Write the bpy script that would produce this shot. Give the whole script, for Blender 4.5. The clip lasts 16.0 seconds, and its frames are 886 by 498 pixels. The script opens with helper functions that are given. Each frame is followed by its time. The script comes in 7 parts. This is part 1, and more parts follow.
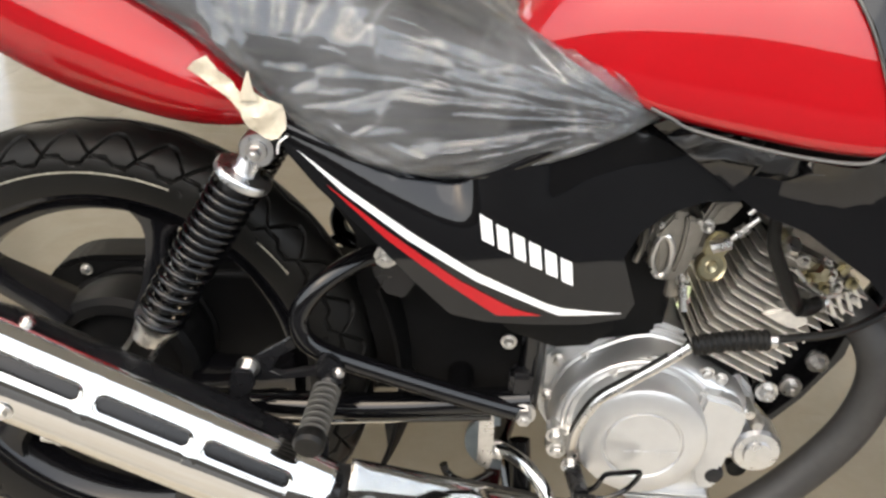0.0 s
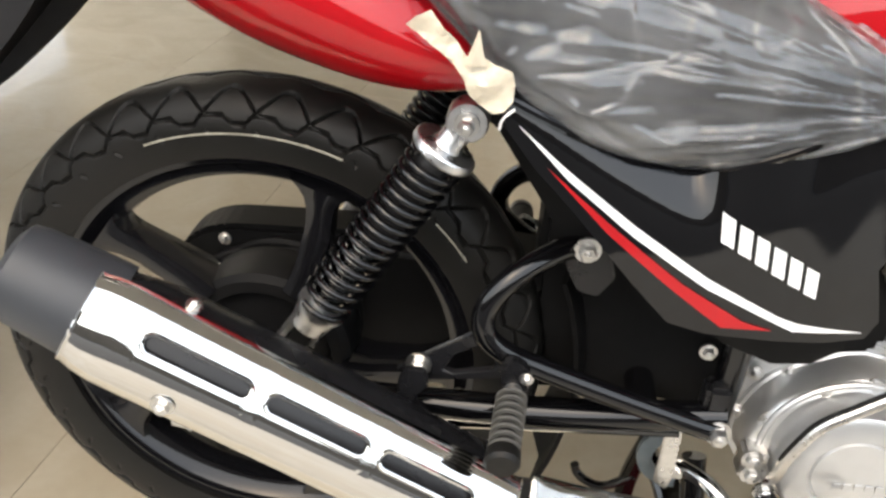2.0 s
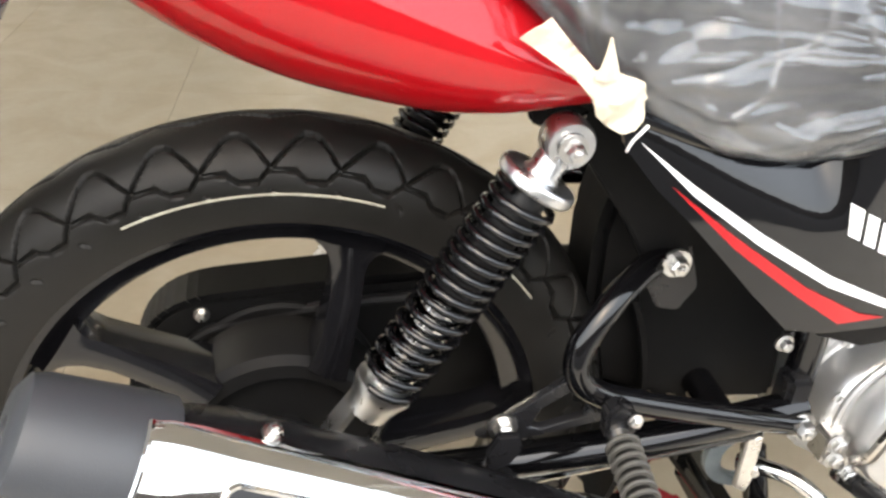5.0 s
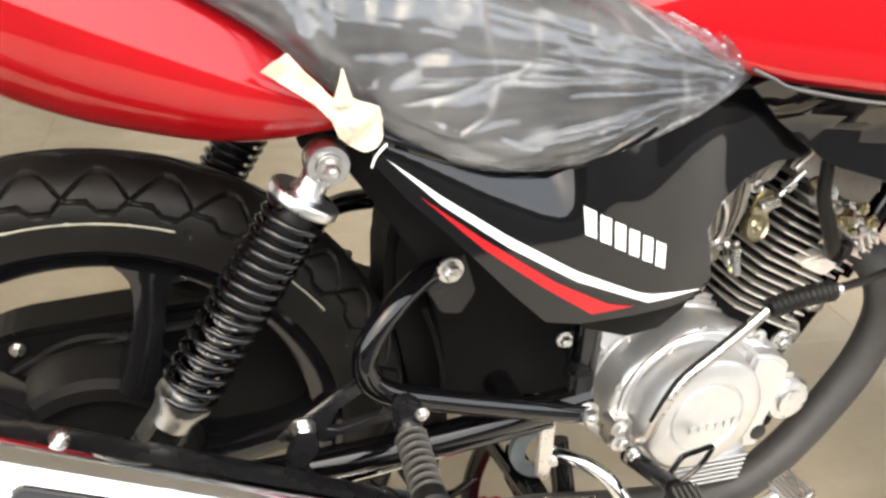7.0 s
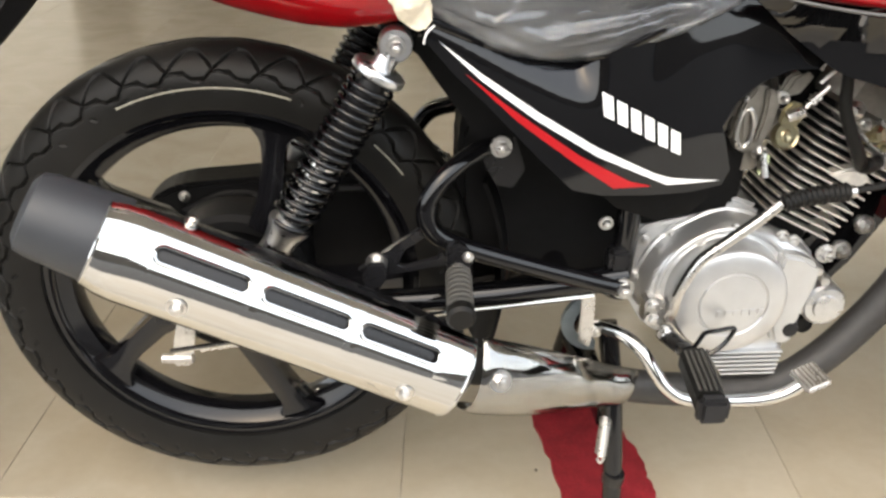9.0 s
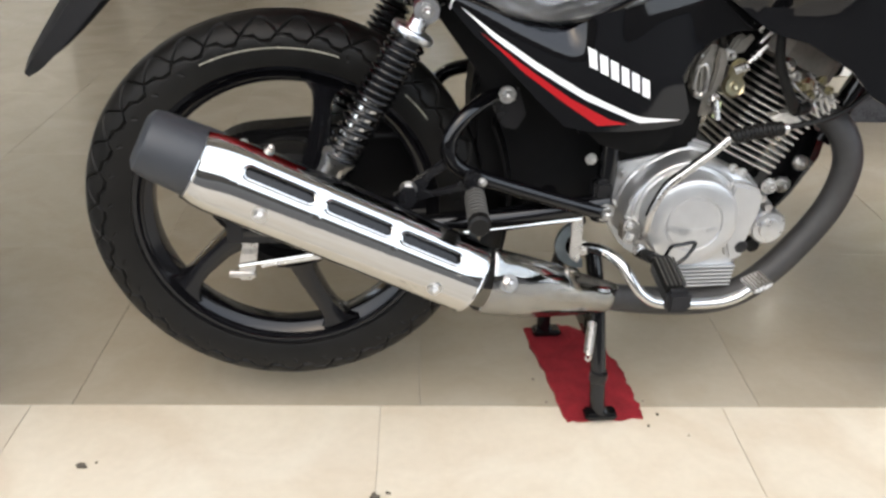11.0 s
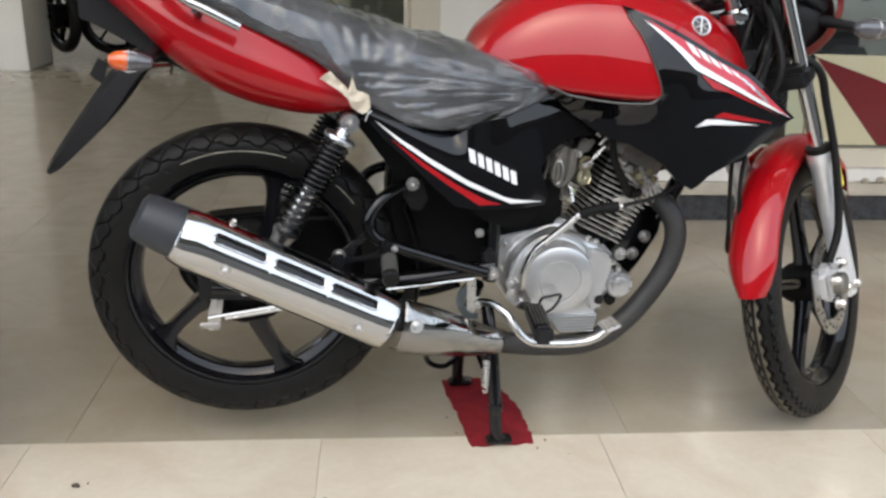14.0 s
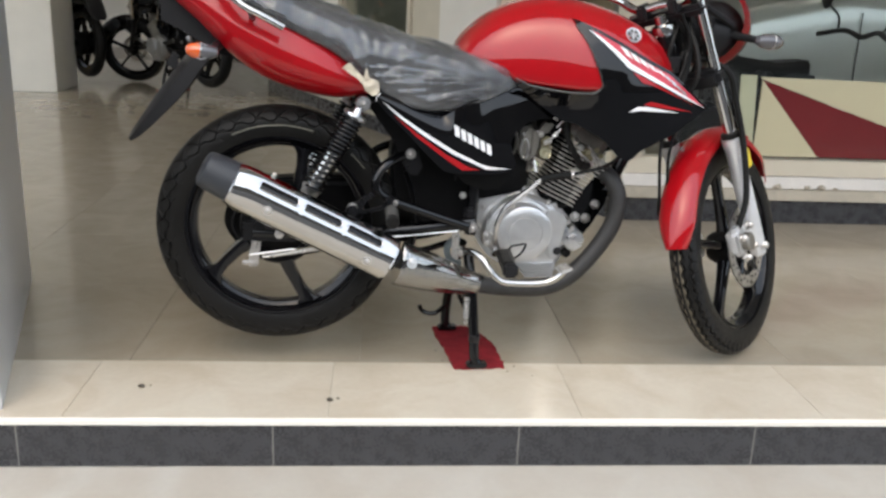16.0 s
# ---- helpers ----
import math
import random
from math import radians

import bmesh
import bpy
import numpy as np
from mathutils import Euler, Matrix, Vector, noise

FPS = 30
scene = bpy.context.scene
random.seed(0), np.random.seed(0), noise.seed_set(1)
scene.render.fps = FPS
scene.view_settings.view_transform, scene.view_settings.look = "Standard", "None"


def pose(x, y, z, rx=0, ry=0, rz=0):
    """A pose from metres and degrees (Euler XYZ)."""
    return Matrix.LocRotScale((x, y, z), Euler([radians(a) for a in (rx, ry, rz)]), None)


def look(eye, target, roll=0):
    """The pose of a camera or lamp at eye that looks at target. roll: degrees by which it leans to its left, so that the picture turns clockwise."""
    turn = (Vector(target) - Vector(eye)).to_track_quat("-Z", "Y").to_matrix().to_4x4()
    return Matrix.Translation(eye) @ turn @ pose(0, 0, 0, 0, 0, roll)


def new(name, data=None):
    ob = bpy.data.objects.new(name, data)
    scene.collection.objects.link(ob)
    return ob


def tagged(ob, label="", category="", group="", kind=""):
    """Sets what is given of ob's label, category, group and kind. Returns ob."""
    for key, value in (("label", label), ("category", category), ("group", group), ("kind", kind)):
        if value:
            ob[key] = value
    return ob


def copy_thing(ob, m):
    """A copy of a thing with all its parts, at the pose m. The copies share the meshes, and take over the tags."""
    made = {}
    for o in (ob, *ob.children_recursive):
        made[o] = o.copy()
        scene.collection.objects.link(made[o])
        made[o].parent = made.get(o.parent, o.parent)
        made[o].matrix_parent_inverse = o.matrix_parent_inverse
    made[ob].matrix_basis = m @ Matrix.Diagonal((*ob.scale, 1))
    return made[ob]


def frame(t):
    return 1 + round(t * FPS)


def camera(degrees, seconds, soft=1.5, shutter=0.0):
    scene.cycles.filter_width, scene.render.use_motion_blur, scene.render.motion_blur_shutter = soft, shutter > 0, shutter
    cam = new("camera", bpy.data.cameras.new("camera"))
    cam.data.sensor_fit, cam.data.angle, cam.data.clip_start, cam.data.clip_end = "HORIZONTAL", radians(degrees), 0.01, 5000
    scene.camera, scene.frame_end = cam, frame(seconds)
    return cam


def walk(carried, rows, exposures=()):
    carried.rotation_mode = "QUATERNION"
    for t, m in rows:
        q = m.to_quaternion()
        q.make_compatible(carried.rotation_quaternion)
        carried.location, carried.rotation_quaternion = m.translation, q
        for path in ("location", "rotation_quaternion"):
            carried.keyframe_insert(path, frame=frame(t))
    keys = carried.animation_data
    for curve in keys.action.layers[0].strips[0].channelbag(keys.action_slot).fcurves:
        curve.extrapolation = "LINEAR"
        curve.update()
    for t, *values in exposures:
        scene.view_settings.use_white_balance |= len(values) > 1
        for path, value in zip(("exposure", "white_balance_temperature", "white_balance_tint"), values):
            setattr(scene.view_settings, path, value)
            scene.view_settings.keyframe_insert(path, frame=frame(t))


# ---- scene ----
cam = camera(53.2, 16.0, 2.7)
PATH = [
    (0, (0.421, -0.913, 0.998), (0.36, 0.875, 0.104), 3.0),
    (0.5, (0.482, -0.991, 0.98), (0.191, 0.782, 0.101), 3.6),
    (1, (0.453, -0.981, 0.971), (0.109, 0.797, 0.121), 4.2),
    (1.5, (0.35, -0.887, 0.965), (0.078, 0.876, 0.061), 5.0),
    (2, (0.246, -0.809, 0.962), (0.134, 0.929, -0.021), 5.5),
    (2.5, (0.192, -0.76, 0.957), (0.167, 0.984, -0.023), 5.4),
    (3, (0.175, -0.706, 0.946), (0.067, 1.048, -0.008), 4.2),
    (3.2, (0.178, -0.68, 0.948), (0.024, 1.072, -0.005), 3.7),
    (5.3, (-0.007, -0.648, 0.938), (0.444, 1.005, -0.093), 4.0),
    (5.5, (-0.012, -0.657, 0.939), (0.479, 0.986, -0.091), 4.2),
    (6, (-0.008, -0.674, 0.935), (0.58, 0.952, -0.07), 4.9),
    (6.5, (0.04, -0.699, 0.956), (0.711, 0.946, 0.038), 4.7),
    (7, (0.089, -0.753, 0.953), (0.681, 0.929, 0.047), 3.7),
    (7.5, (0.134, -0.82, 0.931), (0.584, 0.876, -0.029), 3.6),
    (8, (0.167, -0.889, 0.92), (0.519, 0.831, -0.037), 3.1),
    (8.5, (0.188, -0.963, 0.922), (0.44, 0.793, -0.003), 2.1),
    (9, (0.187, -1.029, 0.923), (0.341, 0.747, 0.016), 1.3),
    (9.5, (0.14, -1.074, 0.922), (0.253, 0.702, 0.008), 1.0),
    (9.7, (0.106, -1.097, 0.921), (0.248, 0.673, 0.0), 1.1),
    (11.8, (0.104, -1.43, 0.955), (0.317, 0.375, 0.121), 1.3),
    (12, (0.139, -1.464, 0.958), (0.341, 0.359, 0.161), 1.6),
    (12.5, (0.217, -1.548, 0.977), (0.444, 0.316, 0.289), 1.3),
    (13, (0.239, -1.616, 1.015), (0.513, 0.267, 0.399), 1.1),
    (13.5, (0.233, -1.663, 1.019), (0.522, 0.214, 0.393), 1.2),
    (14, (0.128, -1.712, 1.001), (0.434, 0.156, 0.354), 1.4),
    (14.5, (-0.001, -1.791, 0.992), (0.357, 0.069, 0.348), 2.3),
    (15, (-0.035, -1.868, 0.989), (0.375, -0.012, 0.367), 3.0),
    (15.5, (0.01, -2.016, 0.983), (0.386, -0.136, 0.413), 2.7),
    (16, (0.07, -2.225, 0.962), (0.382, -0.331, 0.399), 2.3),
]
# seconds, stops, kelvin, tint: the clip's camera opens up close to the bike and turns cooler as it backs off
EXPOSURES = [(0, -0.82, 6950, 10), (1.5, -0.79, 7050, 10), (3, -0.45, 6950, 10), (6, -0.12, 7050, 10), (6.7, -0.14, 7150, 10), (7.5, -0.55, 7250, 10), (9, -0.66, 7100, 10), (12.5, -1.29, 6400, 10), (16, -1.40, 6450, 10)]
walk(cam, [(t, look(eye, target, roll)) for t, eye, target, roll in PATH], EXPOSURES)

# ---- light ----
world = bpy.data.worlds.new("sky")
scene.world = world
world.use_nodes = True
_n = world.node_tree.nodes
_sky = _n.new("ShaderNodeTexSky")
_sky.sky_type = "NISHITA"
_sky.sun_disc = False
_sky.sun_elevation = radians(52)
_sky.sun_rotation = radians(200)
_sky.air_density = 1.6
_sky.dust_density = 6.0
_veil = _n.new("ShaderNodeMixRGB")
_veil.inputs[0].default_value = 0.6
_veil.inputs[2].default_value = (8.6, 9.5, 10.9, 1)
world.node_tree.links.new(_sky.outputs[0], _veil.inputs[1])
world.node_tree.links.new(_veil.outputs[0], _n["Background"].inputs[0])
_n["Background"].inputs[1].default_value = 0.72
sun = new("sun", bpy.data.lights.new("sun", "SUN"))
sun.data.energy = 0.35
sun.data.angle = radians(25)
sun.data.color = (1.0, 0.96, 0.9)
sun.matrix_world = look((3.0, -8.0, 11.0), (0.3, 0.0, 0.0))


# ---- materials ----
def mat(name, color, rough=0.5, metal=0.0, coat=0.0, var=0.0, scale=40.0, bump=0.0, bscale=200.0, spec=0.5, rvar=0.0, coat_rough=0.03):
    """Principled surface with colour variation at two scales, roughness variation and fine relief, in metres."""
    m = bpy.data.materials.new(name)
    m.use_nodes = True
    nt = m.node_tree
    b = nt.nodes["Principled BSDF"]
    b.inputs["Base Color"].default_value = (*color, 1)
    b.inputs["Roughness"].default_value = rough
    b.inputs["Metallic"].default_value = metal
    b.inputs["Coat Weight"].default_value = coat
    b.inputs["Coat Roughness"].default_value = coat_rough
    b.inputs["Specular IOR Level"].default_value = spec
    geo = nt.nodes.new("ShaderNodeTexCoord")
    if var or rvar:
        big = nt.nodes.new("ShaderNodeTexNoise")
        big.inputs["Scale"].default_value = scale * 0.15
        big.inputs["Detail"].default_value = 6
        fine = nt.nodes.new("ShaderNodeTexNoise")
        fine.inputs["Scale"].default_value = scale
        fine.inputs["Detail"].default_value = 4
        for t in (big, fine):
            nt.links.new(geo.outputs["Object"], t.inputs["Vector"])
        add = nt.nodes.new("ShaderNodeMath")
        add.operation = "ADD"
        nt.links.new(big.outputs["Fac"], add.inputs[0])
        nt.links.new(fine.outputs["Fac"], add.inputs[1])
        if var:
            mr = nt.nodes.new("ShaderNodeMapRange")
            mr.inputs["From Min"].default_value = 0.6
            mr.inputs["From Max"].default_value = 1.4
            mr.inputs["To Min"].default_value = 1 - var
            mr.inputs["To Max"].default_value = 1 + var
            nt.links.new(add.outputs[0], mr.inputs["Value"])
            mul = nt.nodes.new("ShaderNodeVectorMath")
            mul.operation = "SCALE"
            mul.inputs[0].default_value = color
            nt.links.new(mr.outputs[0], mul.inputs["Scale"])
            nt.links.new(mul.outputs[0], b.inputs["Base Color"])
        if rvar:
            rr = nt.nodes.new("ShaderNodeMapRange")
            rr.inputs["From Min"].default_value = 0.6
            rr.inputs["From Max"].default_value = 1.4
            rr.inputs["To Min"].default_value = max(0.02, rough - rvar)
            rr.inputs["To Max"].default_value = rough + rvar
            nt.links.new(add.outputs[0], rr.inputs["Value"])
            nt.links.new(rr.outputs[0], b.inputs["Roughness"])
    if bump:
        nz = nt.nodes.new("ShaderNodeTexNoise")
        nz.inputs["Scale"].default_value = bscale
        nz.inputs["Detail"].default_value = 3
        nt.links.new(geo.outputs["Object"], nz.inputs["Vector"])
        bp = nt.nodes.new("ShaderNodeBump")
        bp.inputs["Strength"].default_value = bump
        bp.inputs["Distance"].default_value = 0.002
        nt.links.new(nz.outputs["Fac"], bp.inputs["Height"])
        nt.links.new(bp.outputs[0], b.inputs["Normal"])
    return m


RED = mat("red_paint", (0.345, 0.003, 0.007), 0.4, 0.0, 1.0, 0.05, 30, 0.006, 900, 0.05, coat_rough=0.03)
REDT = mat("red_moulded_paint", (0.345, 0.003, 0.007), 0.4, 0.0, 0.85, 0.05, 30, 0.006, 900, 0.05, coat_rough=0.11)
RED.node_tree.nodes["Principled BSDF"].inputs["Coat IOR"].default_value = 1.53
BLACK = mat("black_gloss", (0.003, 0.003, 0.0035), 0.04, 0, 0, 0.2, 20, 0.004, 300, 0.44)
PLASTIC = mat("black_plastic", (0.013, 0.013, 0.014), 0.45, 0, 0, 0.25, 60, 0.12, 1200, 0.25, rvar=0.08)
# black moulded plastic, taken darker so that hollows made of it look shaded
DEEP = mat("black_plastic_and_shade", (0.006, 0.006, 0.0062), 0.5, 0, 0, 0.25, 60, 0.1, 1000, 0.08, rvar=0.06)
WHEELB = mat("black_wheel_paint", (0.005, 0.005, 0.006), 0.10, 0, 0, 0.2, 30, 0.015, 400, 0.36, rvar=0.03)
GUARD = mat("blue_grey_zinc", (0.22, 0.26, 0.28), 0.42, 0.6, 0, 0.2, 80, 0.1, 600)
WARMW = mat("yellow_reflection_wall", (0.62, 0.43, 0.21), 0.8, 0, 0, 0.1, 3, 0.2, 60)
SATIN = mat("black_satin_paint", (0.008, 0.008, 0.009), 0.28, 0, 0, 0.2, 30, 0.05, 500, 0.35, rvar=0.06)
RUBBER = mat("tyre_rubber", (0.0085, 0.0082, 0.0076), 0.42, 0, 0, 0.3, 35, 0.15, 700, 0.17, rvar=0.12)
TANRUB = mat("tan_tread_rubber", (0.105, 0.09, 0.066), 0.55, 0, 0, 0.45, 60, 0.15, 700, 0.2)
# rib rubber, lightened to stand out as lit against the dark grooves
LITRIB = mat("peg_rubber", (0.05, 0.048, 0.043), 0.65, 0, 0, 0.3, 80, 0.2, 800)
GREYRUB = mat("grey_rubber", (0.028, 0.031, 0.036), 0.5, 0, 0, 0.15, 25, 0.1, 900)
CHROME = mat("chrome", (0.56, 0.555, 0.54), 0.06, 1.0, 0, 0.04, 18, 0.05, 28, rvar=0.03)
STEEL = mat("zinc_steel", (0.58, 0.57, 0.55), 0.30, 1.0, 0, 0.15, 150, 0.1, 600, rvar=0.08)
ALU = mat("cast_aluminium", (0.60, 0.605, 0.61), 0.29, 1.0, 0, 0.12, 90, 0.12, 1400, rvar=0.07)
ALUP = mat("silver_engine_paint", (0.57, 0.575, 0.575), 0.34, 0.8, 0.15, 0.06, 60, 0.1, 1500, rvar=0.05)
FINS = mat("cylinder_fin_metal", (0.72, 0.70, 0.655), 0.35, 0.75, 0, 0.2, 120, 0.1, 900, rvar=0.08)
CARBM = mat("dull_cast_zinc", (0.25, 0.235, 0.21), 0.40, 0.8, 0, 0.2, 120, 0.15, 900, rvar=0.1)
BRASS = mat("yellow_zinc", (0.38, 0.345, 0.23), 0.32, 1.0, 0, 0.25, 150, 0.1, 700)
PIPE = mat("dark_grey_heat_paint", (0.034, 0.033, 0.032), 0.55, 0.2, 0, 0.25, 60, 0.12, 900)
FORK = mat("fork_grey_paint", (0.72, 0.73, 0.74), 0.33, 0.5, 0.2, 0.06, 50, 0.05, 700)
WHITE = mat("white_decal", (0.86, 0.86, 0.86), 0.25, 0, 0.5, 0.03, 40)
REDD = mat("red_decal", (0.36, 0.008, 0.012), 0.3, 0, 0.15, 0.05, 40, spec=0.3)
PINK = mat("pink_fade_decal", (0.52, 0.05, 0.075), 0.3, 0, 0.2, 0.15, 60, spec=0.3)
SILVERD = mat("silver_decal", (0.6, 0.6, 0.62), 0.25, 0.5, 0.5, 0.05, 60)
DARKD = mat("dark_grey_line", (0.05, 0.048, 0.045), 0.35, 0, 0.5, 0.05, 60)
SEATV = mat("seat_vinyl", (0.018, 0.018, 0.02), 0.5, 0, 0, 0.2, 80, 0.25, 900)
TAPE = mat("cream_packing_tape", (0.60, 0.53, 0.41), 0.5, 0, 0.1, 0.16, 90, 0.9, 160)
AMBER = mat("amber_lens", (0.62, 0.10, 0.015), 0.12, 0, 1.0, 0.25, 260)
SMOKE = mat("clear_lens_plastic", (0.085, 0.082, 0.088), 0.1, 0, 1.0, 0.25, 150)
YLINE = mat("tyre_yellow_line", (0.36, 0.35, 0.28), 0.6, 0, 0, 0.25, 120)
GREENR = mat("pale_green_plastic", (0.45, 0.52, 0.30), 0.4, 0, 0, 0.1, 80)
YELLOW = mat("yellow_reflector", (0.85, 0.65, 0.05), 0.25, 0, 0.6, 0.05, 80)
MATRED = mat("red_carpet", (0.20, 0.012, 0.018), 0.9, 0, 0, 0.35, 220, 0.8, 500, 0.2)
WALLW = mat("white_wall_paint", (0.78, 0.755, 0.69), 0.45, 0, 0.1, 0.05, 6, 0.1, 120)
WALLB = mat("cream_frame_paint", (0.60, 0.55, 0.44), 0.5, 0, 0, 0.06, 8, 0.1, 150)
PANELG = mat("grey_laminate_panel", (0.60, 0.61, 0.62), 0.3, 0, 0.2, 0.04, 5, 0.04, 200)
CEILM = mat("white_soffit", (0.74, 0.73, 0.70), 0.7, 0, 0, 0.04, 5, 0.1, 60)
GRANITE = mat("dark_grey_granite", (0.032, 0.033, 0.037), 0.28, 0, 0.1, 0.35, 160, 0.05, 400, rvar=0.06)
LEDGE = mat("white_marble_ledge", (0.72, 0.70, 0.66), 0.35, 0, 0.1, 0.1, 14, 0.08, 120)
STONEB = mat("beige_ledge_stone", (0.46, 0.42, 0.34), 0.5, 0, 0, 0.18, 20, 0.15, 120)
NOSE = mat("tile_nosing", (0.80, 0.77, 0.70), 0.15, 0, 0.3, 0.05, 10, 0.02, 120)
CREAM = mat("cream_vinyl_film", (0.52, 0.475, 0.315), 0.3, 0, 0.2, 0.04, 6, 0.02, 200)
EDGEF = mat("pale_green_window_strip", (0.40, 0.41, 0.28), 0.35, 0, 0.2, 0.08, 8, 0.02, 200)
WINE = mat("wine_red_vinyl_film", (0.14, 0.010, 0.012), 0.25, 0, 0.3, 0.12, 6, 0.02, 200)
CRUMB = mat("brown_dirt", (0.10, 0.085, 0.065), 0.85, 0, 0, 0.3, 200, 0.4, 600)
ROAD = mat("asphalt", (0.055, 0.055, 0.055), 0.85, 0, 0, 0.25, 30, 0.4, 200)
SHOPW = mat("showroom_green_grey_wall", (0.24, 0.25, 0.21), 0.6, 0, 0, 0.25, 4, 0.1, 80)
BACKD = mat("brown_reflection_wall", (0.095, 0.08, 0.064), 0.7, 0, 0, 0.4, 3, 0.1, 80)
SILVC = mat("silver_car_paint", (0.66, 0.68, 0.65), 0.3, 0.4, 0.8, 0.05, 4)
DGLASS = mat("dark_window_glass", (0.012, 0.014, 0.014), 0.05, 0, 0.3, 0.2, 5)


def tile_material(name, base, warm, rough, shine=0.0, gloss=0.4):
    """Polished porcelain: soft clouding, faint veins, piece-to-piece tint, thin dusty film."""
    m = bpy.data.materials.new(name)
    m.use_nodes = True
    nt = m.node_tree
    b = nt.nodes["Principled BSDF"]
    tc = nt.nodes.new("ShaderNodeTexCoord")
    info = nt.nodes.new("ShaderNodeObjectInfo")
    off = nt.nodes.new("ShaderNodeVectorMath")
    off.operation = "MULTIPLY_ADD"
    off.inputs[1].default_value = (1, 1, 1)
    comb = nt.nodes.new("ShaderNodeCombineXYZ")
    k = nt.nodes.new("ShaderNodeMath")
    k.operation = "MULTIPLY"
    k.inputs[1].default_value = 37.0
    nt.links.new(info.outputs["Random"], k.inputs[0])
    nt.links.new(k.outputs[0], comb.inputs[0])
    nt.links.new(k.outputs[0], comb.inputs[1])
    nt.links.new(tc.outputs["Object"], off.inputs[0])
    nt.links.new(comb.outputs[0], off.inputs[2])
    n1 = nt.nodes.new("ShaderNodeTexNoise")
    n1.inputs["Scale"].default_value = 5.0
    n1.inputs["Detail"].default_value = 7
    n1.inputs["Distortion"].default_value = 1.2
    n2 = nt.nodes.new("ShaderNodeTexNoise")
    n2.inputs["Scale"].default_value = 60.0
    n2.inputs["Detail"].default_value = 5
    for n in (n1, n2):
        nt.links.new(off.outputs[0], n.inputs["Vector"])
    ramp = nt.nodes.new("ShaderNodeValToRGB")
    ramp.color_ramp.elements[0].position = 0.35
    ramp.color_ramp.elements[0].color = (*warm, 1)
    ramp.color_ramp.elements[1].position = 0.65
    ramp.color_ramp.elements[1].color = (*base, 1)
    nt.links.new(n1.outputs["Fac"], ramp.inputs["Fac"])
    mr = nt.nodes.new("ShaderNodeMapRange")
    mr.inputs["From Min"].default_value = 0.3
    mr.inputs["From Max"].default_value = 0.7
    mr.inputs["To Min"].default_value = 0.97
    mr.inputs["To Max"].default_value = 1.02
    nt.links.new(n2.outputs["Fac"], mr.inputs["Value"])
    mul = nt.nodes.new("ShaderNodeVectorMath")
    mul.operation = "SCALE"
    nt.links.new(ramp.outputs["Color"], mul.inputs[0])
    nt.links.new(mr.outputs[0], mul.inputs["Scale"])
    nt.links.new(mul.outputs[0], b.inputs["Base Color"])
    r2 = nt.nodes.new("ShaderNodeMapRange")
    r2.inputs["From Min"].default_value = 0.3
    r2.inputs["From Max"].default_value = 0.7
    r2.inputs["To Min"].default_value = rough * 0.85
    r2.inputs["To Max"].default_value = rough * 1.2
    nt.links.new(n1.outputs["Fac"], r2.inputs["Value"])
    nt.links.new(r2.outputs[0], b.inputs["Roughness"])
    b.inputs["Specular IOR Level"].default_value = gloss
    b.inputs["Coat Weight"].default_value = shine
    b.inputs["Coat Roughness"].default_value = 0.02
    return m


TILE = tile_material("polished_beige_tile", (0.345, 0.305, 0.241), (0.31, 0.267, 0.202), 0.18, 0.24, 0.2)
TILE2 = tile_material("polished_cream_tile", (0.60, 0.545, 0.44), (0.54, 0.47, 0.365), 0.14, 0.1)
PAVE = tile_material("street_paving_stone", (0.50, 0.47, 0.41), (0.45, 0.41, 0.345), 0.35)
GROUT = mat("grey_grout", (0.20, 0.195, 0.18), 0.85, 0, 0, 0.2, 40)
JOINT = mat("tile_joint", (0.36, 0.33, 0.28), 0.8, 0, 0, 0.2, 40)


